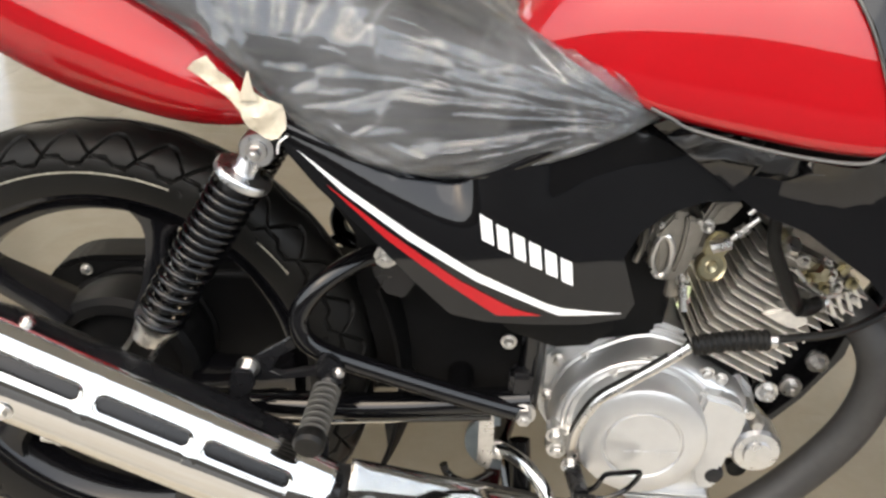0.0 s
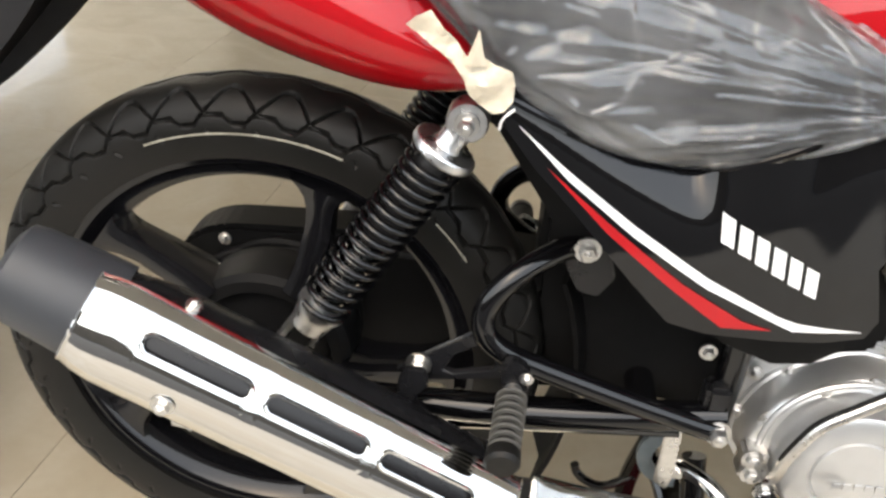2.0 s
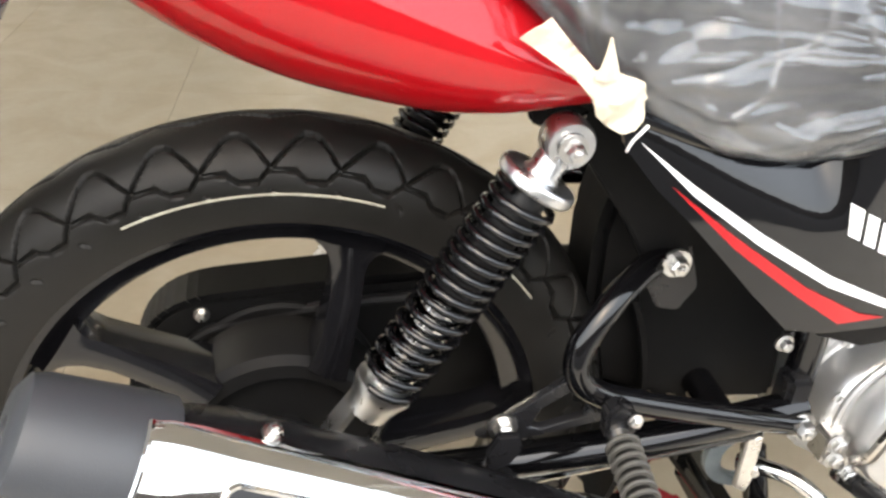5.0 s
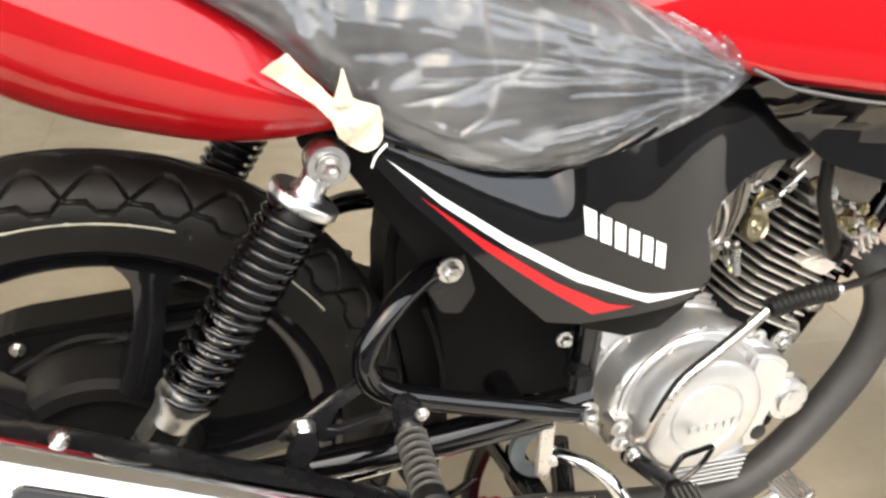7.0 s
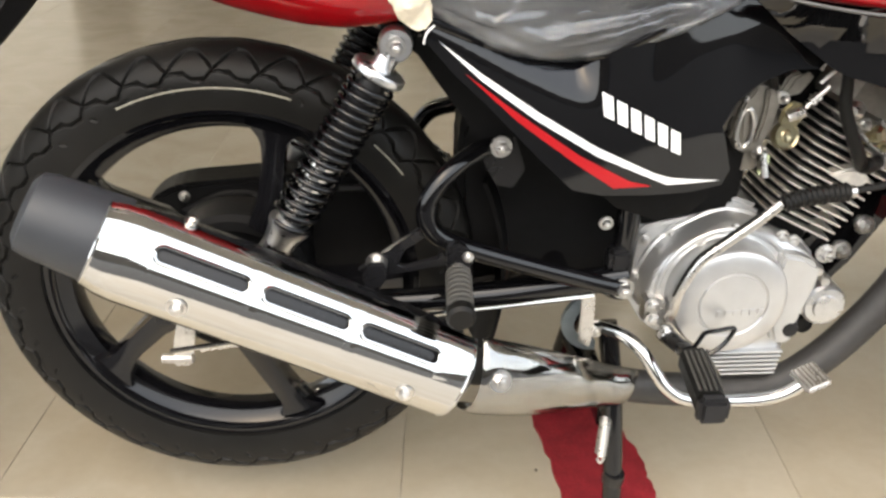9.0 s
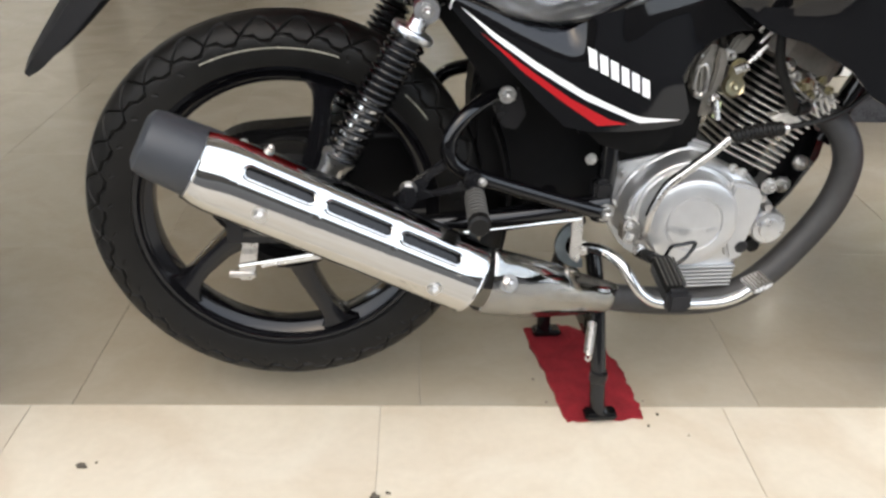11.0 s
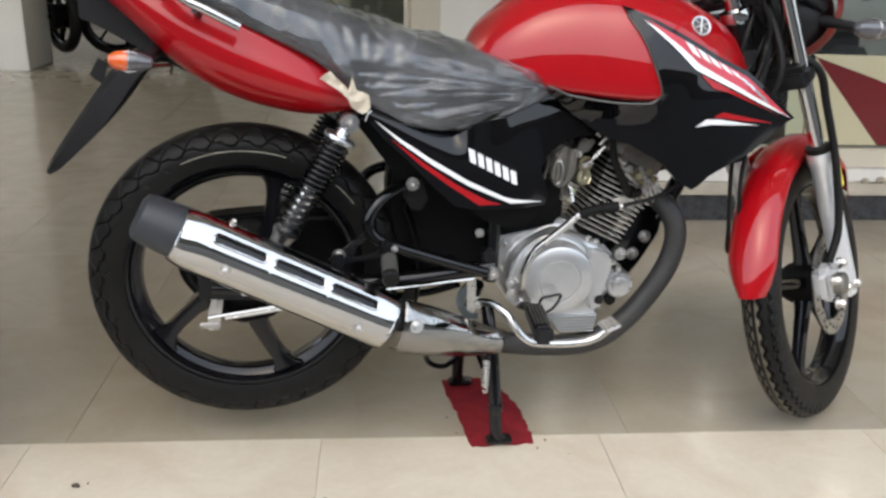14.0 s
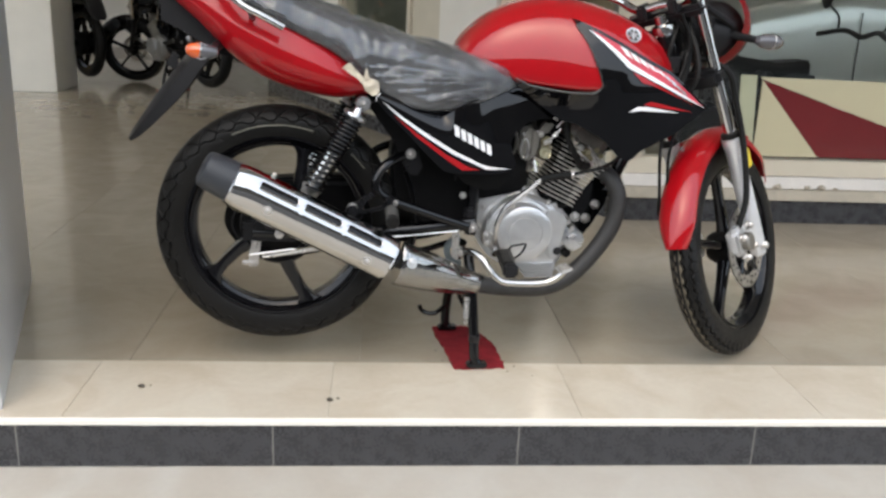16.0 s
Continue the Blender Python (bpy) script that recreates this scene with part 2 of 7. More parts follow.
def film_material():
    """Thin clear polythene: see-through, glossy, a little milky where it is creased."""
    m = bpy.data.materials.new("clear_polythene")
    m.use_nodes = True
    nt = m.node_tree
    out = nt.nodes["Material Output"]
    nt.nodes.remove(nt.nodes["Principled BSDF"])
    milk = nt.nodes.new("ShaderNodeBsdfDiffuse")
    milk.inputs[0].default_value = (0.52, 0.53, 0.54, 1)
    gloss = nt.nodes.new("ShaderNodeBsdfGlossy")
    gloss.inputs["Roughness"].default_value = 0.08
    gloss.inputs["Color"].default_value = (0.9, 0.95, 1, 1)
    tr = nt.nodes.new("ShaderNodeBsdfTransparent")
    tr.inputs[0].default_value = (0.92, 0.93, 0.95, 1)
    tc = nt.nodes.new("ShaderNodeTexCoord")
    sep = nt.nodes.new("ShaderNodeSeparateXYZ")
    nt.links.new(tc.outputs["Object"], sep.inputs[0])

    def sums(kind, a, b):
        n = nt.nodes.new("ShaderNodeMath")
        n.operation = kind
        for k, v in enumerate((a, b)):
            if isinstance(v, (int, float)):
                n.inputs[k].default_value = v
            else:
                nt.links.new(v, n.inputs[k])
        return n.outputs[0]

    dx = sums("SUBTRACT", 0.59, sep.outputs[0])
    dz = sums("SUBTRACT", sep.outputs[2], 0.75)
    ang = sums("ARCTAN2", dz, dx)
    rad = sums("SQRT", sums("ADD", sums("MULTIPLY", dx, dx), sums("MULTIPLY", dz, dz)), 0)

    def streaks(ka, kr, ky, detail, twist):
        c = nt.nodes.new("ShaderNodeCombineXYZ")
        nt.links.new(sums("MULTIPLY", ang, ka), c.inputs[0])
        nt.links.new(sums("MULTIPLY", rad, kr), c.inputs[1])
        nt.links.new(sums("MULTIPLY", sep.outputs[1], ky), c.inputs[2])
        n = nt.nodes.new("ShaderNodeTexNoise")
        n.inputs["Scale"].default_value = 1.0
        n.inputs["Detail"].default_value = detail
        n.inputs["Distortion"].default_value = twist
        nt.links.new(c.outputs[0], n.inputs["Vector"])
        return n.outputs["Fac"]

    def ridge(v, width):
        """1 on the middle line of a noise, falling to 0 at width: a sharp fold."""
        k = sums("DIVIDE", sums("ABSOLUTE", sums("SUBTRACT", v, 0.5), 0), width)
        return sums("MAXIMUM", sums("SUBTRACT", 1.0, k), 0.0)

    def free(scale, detail, twist, off):
        n = nt.nodes.new("ShaderNodeTexNoise")
        n.inputs["Scale"].default_value = scale
        n.inputs["Detail"].default_value = detail
        n.inputs["Distortion"].default_value = twist
        mv = nt.nodes.new("ShaderNodeVectorMath")
        mv.operation = "ADD"
        mv.inputs[1].default_value = (off, off * 0.7, off * 1.3)
        nt.links.new(tc.outputs["Object"], mv.inputs[0])
        nt.links.new(mv.outputs[0], n.inputs["Vector"])
        return n.outputs["Fac"]

    fan = ridge(streaks(9, 2.2, 4, 1, 0.2), 0.05)
    fan2 = ridge(streaks(21, 3, 6, 1, 0.2), 0.05)
    crum = ridge(free(5.5, 1, 0.9, 0.0), 0.022)
    near = sums("POWER", 2.718, sums("MULTIPLY", rad, -3.2))
    pleat = free(6.5, 1, 0.5, 9.0)
    folds = sums("MAXIMUM", sums("MULTIPLY", sums("MAXIMUM", fan, sums("MULTIPLY", fan2, 0.7)), near), sums("MAXIMUM", crum, sums("MULTIPLY", ridge(pleat, 0.02), 0.8)))
    haze = free(7, 4, 0.6, 7.0)
    bp = nt.nodes.new("ShaderNodeBump")
    bp.inputs["Strength"].default_value = 0.45
    bp.inputs["Distance"].default_value = 0.006
    nt.links.new(sums("ADD", sums("MULTIPLY", folds, 0.5), sums("ADD", sums("MULTIPLY", free(6, 1, 0.6, 5.0), 3.0), sums("MULTIPLY", sums("MULTIPLY", streaks(10, 2.5, 5, 1, 0.2), near), 3.2))), bp.inputs["Height"])
    nt.links.new(bp.outputs[0], gloss.inputs["Normal"])
    mr = nt.nodes.new("ShaderNodeMapRange")
    mr.inputs["From Min"].default_value = 0.0
    mr.inputs["From Max"].default_value = 1.6
    mr.inputs["To Min"].default_value = 0.04
    mr.inputs["To Max"].default_value = 0.34
    nt.links.new(sums("ADD", sums("MULTIPLY", folds, 0.75), sums("MULTIPLY", sums("MAXIMUM", sums("SUBTRACT", haze, 0.36), 0.0), 2.6)), mr.inputs["Value"])
    body = nt.nodes.new("ShaderNodeMixShader")
    nt.links.new(mr.outputs[0], body.inputs[0])
    nt.links.new(tr.outputs[0], body.inputs[1])
    nt.links.new(milk.outputs[0], body.inputs[2])
    fr = nt.nodes.new("ShaderNodeFresnel")
    fr.inputs["IOR"].default_value = 1.55
    nt.links.new(bp.outputs[0], fr.inputs["Normal"])
    top = nt.nodes.new("ShaderNodeMixShader")
    nt.links.new(fr.outputs[0], top.inputs[0])
    nt.links.new(body.outputs[0], top.inputs[1])
    nt.links.new(gloss.outputs[0], top.inputs[2])
    nt.links.new(top.outputs[0], out.inputs["Surface"])
    return m


FILM = film_material()


def glass_material():
    m = bpy.data.materials.new("shop_window_glass")
    m.use_nodes = True
    nt = m.node_tree
    b = nt.nodes["Principled BSDF"]
    b.inputs["Base Color"].default_value = (0.9, 0.94, 0.92, 1)
    b.inputs["Roughness"].default_value = 0.02
    b.inputs["Transmission Weight"].default_value = 1.0
    b.inputs["IOR"].default_value = 1.5
    return m


GLASS = glass_material()
LAMP = bpy.data.materials.new("lamp_glow")
LAMP.use_nodes = True
LAMP.node_tree.nodes["Principled BSDF"].inputs["Emission Color"].default_value = (1, 0.95, 0.86, 1)
LAMP.node_tree.nodes["Principled BSDF"].inputs["Emission Strength"].default_value = 300


# ---- mesh helpers ----
def V(*a):
    return Vector(a)


def part(name, bm, material, parent=None, label="", angle=35, smooth=True):
    """Links a bmesh as one mesh object, under a thing or a part."""
    bmesh.ops.recalc_face_normals(bm, faces=bm.faces)
    me = bpy.data.meshes.new(name)
    bm.to_mesh(me)
    bm.free()
    return finish(name, me, material, parent, label, angle, smooth)


def finish(name, me, material, parent=None, label="", angle=35, smooth=True):
    if material is not None:
        me.materials.append(material)
    if smooth:
        me.shade_smooth()
        me.set_sharp_from_angle(angle=radians(angle))
    ob = new(name, me)
    if parent is not None:
        ob.parent = parent
    if label:
        ob["label"] = label
    return ob


def curve(pts, k=6, closed=False):
    """Catmull-Rom points through pts, k to a span."""
    pts = [Vector(p) for p in pts]
    n = len(pts)
    out = []
    for i in range(n if closed else n - 1):
        a = pts[(i - 1) % n] if closed or i > 0 else 2 * pts[0] - pts[1]
        b, c = pts[i], pts[(i + 1) % n]
        d = pts[(i + 2) % n] if closed or i + 2 < n else 2 * pts[-1] - pts[-2]
        for j in range(k):
            t = j / k
            out.append(0.5 * ((2 * b) + (c - a) * t + (2 * a - 5 * b + 4 * c - d) * t * t + (3 * b - a - 3 * c + d) * t ** 3))
    if not closed:
        out.append(pts[-1])
    return out


def ringface(bm, rings, closed=True, caps=True, loop=False):
    rows = [[bm.verts.new(p) for p in r] for r in rings]
    n = len(rows[0])
    for i in range(len(rows) if loop else len(rows) - 1):
        a, b = rows[i], rows[(i + 1) % len(rows)]
        for j in range(n if closed else n - 1):
            bm.faces.new((a[j], a[(j + 1) % n], b[(j + 1) % n], b[j]))
    if caps and closed and not loop:
        bm.faces.new(rows[0][::-1])
        bm.faces.new(rows[-1])
    return bm


def loft(rings, closed=True, caps=True):
    return ringface(bmesh.new(), rings, closed, caps)


def tube(pts, r, n=12, closed=False, bm=None):
    """A round bar along pts; r one radius or one a point."""
    pts = [Vector(p) for p in pts]
    bm = bm or bmesh.new()
    m = len(pts)
    rings = []
    side = None
    for i, p in enumerate(pts):
        a = pts[(i - 1) % m] if closed or i > 0 else p
        b = pts[(i + 1) % m] if closed or i < m - 1 else p
        d = (b - a).normalized()
        if side is None:
            side = d.orthogonal().normalized()
        side = (side - d * side.dot(d)).normalized()
        up = d.cross(side)
        rr = r[i] if isinstance(r, (list, tuple)) else r
        rings.append([p + rr * (math.cos(2 * math.pi * j / n) * side + math.sin(2 * math.pi * j / n) * up) for j in range(n)])
    return ringface(bm, rings, True, not closed, closed)


def spin(profile, center, axis=(0, 1, 0), n=32, caps=True, bm=None, loop=False):
    """Turns (radius, along) pairs round an axis through center."""
    axis = Vector(axis).normalized()
    u = axis.orthogonal().normalized() if abs(axis.y) < 0.99 else V(1, 0, 0)
    w = axis.cross(u)
    c = Vector(center)
    rings = [[c + axis * h + r * (math.cos(2 * math.pi * j / n) * u + math.sin(2 * math.pi * j / n) * w) for j in range(n)] for r, h in profile]
    return ringface(bm or bmesh.new(), rings, True, caps, loop)


def bolt(p, r, d=(0, -1, 0), h=0.008, washer=True):
    """Hexagon head on a washer, facing d."""
    bm = bmesh.new()
    if washer:
        spin([(r * 1.5, 0), (r * 1.5, h * 0.25), (r * 1.1, h * 0.25)], p, d, 16, True, bm)
    spin([(r, h * 0.2), (r, h * 0.85), (r * 0.8, h)], p, d, 6, True, bm)
    spin([(r * 0.5, h), (r * 0.45, h * 1.12), (r * 0.25, h * 1.18)], p, d, 8, True, bm)
    return bm


def box(c, s, bevel=0.003, m=None):
    bm = bmesh.new()
    bmesh.ops.create_cube(bm, size=1, matrix=(m or Matrix.Identity(4)) @ Matrix.Translation(c) @ Matrix.Diagonal((*s, 1)))
    if bevel:
        bmesh.ops.bevel(bm, geom=bm.edges[:], offset=bevel, segments=2, affect="EDGES")
    return bm


def plate(poly, y0, y1, bevel=0.002):
    """A plate with the outline poly in x, z between two depths."""
    bm = bmesh.new()
    vs = [bm.verts.new((x, y0, z)) for x, z in poly]
    f = bm.faces.new(vs)
    r = bmesh.ops.extrude_face_region(bm, geom=[f])
    for v in r["geom"]:
        if isinstance(v, bmesh.types.BMVert):
            v.co.y = y1
    if bevel:
        bmesh.ops.bevel(bm, geom=bm.edges[:], offset=bevel, segments=2, affect="EDGES")
    return bm


def sheet(poly, depth, thick=0.004, step=0.02, inset=0.0, lift=0.0):
    """A curved panel: the outline poly in x, z, cut into a grid and laid on y = depth(x, z), with rounded rim and thickness."""
    bm = bmesh.new()
    f = bm.faces.new([bm.verts.new((x, 0, z)) for x, z in poly])
    if inset:
        bmesh.ops.inset_region(bm, faces=[f], thickness=inset, use_even_offset=True)
    if step:
        xs = [p[0] for p in poly]
        zs = [p[1] for p in poly]
        for lo, hi, no in ((min(xs), max(xs), (1, 0, 0)), (min(zs), max(zs), (0, 0, 1))):
            k = math.ceil(lo / step) * step
            while k < hi:
                bmesh.ops.bisect_plane(bm, geom=bm.verts[:] + bm.edges[:] + bm.faces[:], plane_co=Vector(no) * k, plane_no=no, dist=1e-6)
                k += step
    bmesh.ops.triangulate(bm, faces=[g for g in bm.faces if len(g.verts) > 4])
    ends = [(Vector(p), Vector(q)) for p, q in zip(poly, list(poly[1:]) + [poly[0]])]

    def edge_gap(x, z):
        w = Vector((x, z))
        return min((w - (p + (q - p) * min(1, max(0, (w - p).dot(q - p) / (q - p).length_squared)))).length for p, q in ends)

    for v in bm.verts:
        drop = 0.5 * inset * max(0.0, 1 - edge_gap(v.co.x, v.co.z) / inset) if inset else 0.0
        v.co.y = depth(v.co.x, v.co.z) - lift + drop
    if thick:
        r = bmesh.ops.extrude_face_region(bm, geom=bm.faces[:])
        for v in r["geom"]:
            if isinstance(v, bmesh.types.BMVert):
                v.co.y += thick
    return bm


def mirror(bm):
    """The same mesh on the other side of the y = 0 plane."""
    b2 = bm.copy()
    for v in b2.verts:
        v.co.y = -v.co.y
    return b2


def both(name, bm, material, parent, label="", **k):
    b2 = mirror(bm)
    part(name, b2, material, parent, label, **k)
    return part(name, bm, material, parent, label, **k)


def interp(x, table):
    if x <= table[0][0]:
        return table[0][1]
    for (a, p), (b, q) in zip(table, table[1:]):
        if x <= b:
            return p + (q - p) * (x - a) / (b - a)
    return table[-1][1]


def soft(x, table):
    """Smooth curve through a table of pairs."""
    n = len(table)
    if x <= table[0][0]:
        return table[0][1]
    if x >= table[-1][0]:
        return table[-1][1]
    for i in range(n - 1):
        if x <= table[i + 1][0]:
            x0, y0 = table[i]
            x1, y1 = table[i + 1]
            m0 = (y1 - table[i - 1][1]) / (x1 - table[i - 1][0]) if i else (y1 - y0) / (x1 - x0)
            m1 = (table[i + 2][1] - y0) / (table[i + 2][0] - x0) if i + 2 < n else (y1 - y0) / (x1 - x0)
            h = x1 - x0
            t = (x - x0) / h
            return (2 * t ** 3 - 3 * t * t + 1) * y0 + (t ** 3 - 2 * t * t + t) * h * m0 + (3 * t * t - 2 * t ** 3) * y1 + (t ** 3 - t * t) * h * m1


# ---- the shop front ----
BUILD = pose(0, 0, 0, 0, 0, -4.7)


def setting(name, bm, material, label, parent=None, smooth=False):
    ob = part(name, bm, material, parent, "" if parent else label, smooth=smooth)
    if parent is None:
        ob.matrix_world = BUILD
        tagged(ob, label, kind="structure")
    return ob


def slab(x0, x1, y0, y1, z0, z1, bevel=0.0):
    return box(((x0 + x1) / 2, (y0 + y1) / 2, (z0 + z1) / 2), (x1 - x0, y1 - y0, z1 - z0), bevel)


EDGE, STREET = -0.338, -0.128
floor = setting("floor", slab(-6, 7, EDGE + 0.006, 11, STREET - 0.1, -0.004), JOINT, "raised shop floor of polished beige tiles")
# asphalt beyond the paving is unseen, kept dark for the panels to reflect
ground = setting("ground", slab(-150, 150, -300, 150, STREET - 0.4, STREET - 0.006), ROAD, "dark asphalt ground, added out of view for dark reflections")
pavement = setting("pavement", slab(-20, 20, -1.45, EDGE + 0.05, STREET - 0.1, STREET), PAVE, "pale beige stone paving below the step")
step = setting("step", slab(-6, 7, EDGE + 0.007, EDGE + 0.012, STREET, -0.02), JOINT, "low dark granite step riser with white nosing")
part("joint_bed", slab(-6, 7, EDGE - 0.0032, EDGE + 0.0065, STREET + 0.001, -0.0205), GROUT, step, "grey grout between the riser tiles")
part("nosing", slab(-6, 7, EDGE - 0.012, EDGE + 0.006, -0.0195, -0.0012, 0.004), NOSE, step, "white tile nosing")
ceiling = setting("ceiling", slab(-6, 7, -0.7, 11, 3.1, 3.3), CEILM, "white painted soffit over the shop front")
wall_back = setting("wall_back", slab(-6, 7, 11, 11.2, -0.1, 3.2), WALLW, "cream wall at the back of the shop")
# unseen side wall, its wide opening towards the back added to let daylight in
bm = slab(-6.2, -6, -0.3, 0.9, -0.1, 3.2)
for y0, y1, z0, z1 in ((10.9, 11.2, -0.1, 3.2), (0.9, 10.9, 2.95, 3.2)):
    b2 = slab(-6.2, -6, y0, y1, z0, z1)
    me = bpy.data.meshes.new("lintel")
    b2.to_mesh(me)
    b2.free()
    bm.from_mesh(me)
    bpy.data.meshes.remove(me)
wall_left = setting("wall_left", bm, WALLW, "unseen cream side wall with a wide opening added for daylight")
# unseen yellow wall, added to give the floor its warm reflection
bm = slab(0, 30, -0.25, 0, STREET, 2.5)
bm.transform(pose(-6.75, 5.9, 0, 0, 0, 109.5))
wall_warm_reflection = setting("wall_warm_reflection", bm, WARMW, "low yellow wall, added out of view for a warm floor reflection")
wall_right = setting("wall_right", slab(7, 7.2, -0.3, 11.2, -0.1, 3.2), WALLW, "cream side wall of the shop")
# unseen dark wall opposite, added so glossy panels have something dark to reflect
wall_dark_reflection = setting("wall_dark_reflection", slab(-40, 40, -9.3, -9, STREET, 2.6), BACKD, "plain dark wall, added out of view for dark reflections")

# the window bay: plinth, ledge, sill, glass and its coloured film
AX, AY = 1.34, 1.57
CX, CY = -0.72, 6.18
bay = setting("window_bay", slab(AX + 0.03, 6.9, AY + 0.012, AY + 0.2, 0, 0.105), JOINT, "display window on a dark granite plinth")


def bay_strip(name, z0, z1, out, material, label=""):
    return part(name, slab(AX, 6.9, AY - out, AY + 0.1, z0, z1, 0.003), material, bay, label)


bay_strip("ledge", 0.108, 0.158, 0.022, STONEB, "beige stone ledge with chipped plaster")
bay_strip("sill", 0.160, 0.212, 0.008, LEDGE, "white marble sill")
bay_strip("frame_rail", 0.214, 0.286, -0.012, WALLB, "grey-brown metal rail")
window_1 = setting("window_1", slab(AX + 0.04, 6.9, AY + 0.04, AY + 0.048, 0.288, 3.09), GLASS, "tall shop window with cream and wine-red film")
window_1.visible_shadow = False


def film_piece(name, pts, material, y):
    bm = bmesh.new()
    f = bm.faces.new([bm.verts.new((x, y, z)) for x, z in pts])
    r = bmesh.ops.extrude_face_region(bm, geom=[f])
    for v in r["geom"]:
        if isinstance(v, bmesh.types.BMVert):
            v.co.y += 0.0015
    return part(name, bm, material, window_1, smooth=False)


film_piece("cream_film", [(1.936, 0.30), (2.237, 0.30), (1.937, 0.636)], CREAM, AY + 0.034)
film_piece("cream_film", [(1.925, 0.648), (1.94, 0.637), (2.99, 0.30), (6.8, 0.30), (6.8, 0.60)], CREAM, AY + 0.034)
film_piece("red_film", [(1.9385, 0.635), (2.239, 0.30), (2.987, 0.30)], WINE, AY + 0.034)
film_piece("edge_strip", [(1.862, 0.30), (1.932, 0.30), (1.91, 0.655), (1.836, 0.655)], EDGEF, AY + 0.034)
part("mullion", slab(1.30, 1.42, AY - 0.004, AY + 0.06, 0.288, 3.09, 0.004), WALLB, window_1, "cream painted corner post")
part("back_panel", slab(-0.2, 6.9, 8.6, 8.65, 0.0, 3.0), SHOPW, window_1)

# slanting entrance wall with pilasters and a dark window
_len = math.hypot(CX - AX, CY - AY)
_turn = math.degrees(math.atan2(CY - AY, CX - AX))
SLANT = BUILD @ pose(AX, AY, 0, 0, 0, _turn)


def slant(name, s0, s1, out, deep, z0, z1, material, label="", parent=None, bevel=0.004):
    bm = slab(s0, s1, -deep, out, z0, z1, bevel)
    ob = part(name, bm, material, parent, label)
    if parent is None:
        ob.matrix_world = SLANT
        tagged(ob, label, kind="structure")
    return ob


bm = bmesh.new()
for s0, s1, z0, z1 in ((0.0, 0.08, 0.0, 3.09), (0.94, 2.16, 0.0, 3.09), (3.3, _len, 0.0, 3.09), (0.08, 0.94, 0.0, 0.24), (0.08, 0.94, 2.7, 3.09), (2.16, 3.3, 0.0, 0.24), (2.16, 3.3, 2.7, 3.09)):
    bmesh.ops.create_cube(bm, size=1, matrix=Matrix.Translation(((s0 + s1) / 2, -0.06, (z0 + z1) / 2)) @ Matrix.Diagonal((s1 - s0, 0.12, z1 - z0, 1)))
wall_entrance = part("wall_entrance", bm, WALLB, None, smooth=False)
wall_entrance.matrix_world = SLANT
tagged(wall_entrance, "slanting entrance wall with white pilasters and glass panes", kind="structure")
for s0, s1, o, z0, z1, m, nm in ((1.09, 1.72, 0.03, 0.2, 3.08, WALLW, "pilaster"), (0.96, 1.05, 0.02, 0.2, 3.08, WALLB, "door_post"), (3.32, 3.85, 0.03, 0.2, 3.08, WALLW, "pilaster"),
                                 (0.06, _len, 0.035, 0.0, 0.105, GRANITE, "plinth"), (0.06, _len, 0.05, 0.108, 0.2, STONEB, "ledge")):
    slant(nm, s0, s1, o, 0.02, z0, z1, m, "", wall_entrance)
for s0, s1 in ((0.08, 0.94), (2.16, 3.3)):
    slant("pane", s0, s1, -0.03, 0.038, 0.24, 2.7, GLASS, "clear shop glass pane", wall_entrance, 0).visible_shadow = False
    for a, b in ((s0 - 0.03, s0 + 0.02), (s1 - 0.02, s1 + 0.015)):
        slant("pane_frame", a, b, 0.022, 0.02, 0.22, 2.74, WALLB, "", wall_entrance, 0.003)

# columns
pillar_far = setting("pillar_far", slab(-3.85, -2.44, 5.55, 6.1, 0, 3.09, 0.006), WALLW, "white painted square column")
bm = bmesh.new()
f = bm.faces.new([bm.verts.new((x, y, STREET)) for x, y in ((-0.590, EDGE + 0.03), (-0.862, 0.62), (-1.5, 0.62), (-1.5, EDGE + 0.03))])
r = bmesh.ops.extrude_face_region(bm, geom=[f])
bmesh.ops.translate(bm, verts=[v for v in r["geom"] if isinstance(v, bmesh.types.BMVert)], vec=(0, 0, 3.1 - STREET))
pillar_near = setting("pillar_near", bm, PANELG, "smooth grey laminate corner panel")

# ceiling downlights inside the shop; the last two are unseen fill for the column
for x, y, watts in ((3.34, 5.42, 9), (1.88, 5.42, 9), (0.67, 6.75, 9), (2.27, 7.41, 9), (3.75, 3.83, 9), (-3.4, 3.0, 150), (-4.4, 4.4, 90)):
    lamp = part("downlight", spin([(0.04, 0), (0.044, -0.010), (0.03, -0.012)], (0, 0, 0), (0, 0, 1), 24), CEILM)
    tagged(lamp, "small round recessed ceiling downlight, two added as unseen fill", "ceiling light", "shop downlights")
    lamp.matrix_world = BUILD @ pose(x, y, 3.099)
    glow = new("downlight_and_fill", bpy.data.lights.new("downlight_and_fill", "POINT"))
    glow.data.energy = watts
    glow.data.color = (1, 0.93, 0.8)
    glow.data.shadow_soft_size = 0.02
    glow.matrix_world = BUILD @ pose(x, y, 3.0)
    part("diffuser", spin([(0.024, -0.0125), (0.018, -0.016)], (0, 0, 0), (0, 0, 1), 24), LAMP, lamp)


# ---- the motorcycle ----
bike = tagged(new("motorcycle"), "red and black motorcycle on its centre stand, seat wrapped in plastic", "motorcycle")
bike.location = (0, 0.01, 0)
AXLE = (0.012, -0.022, 0.374)


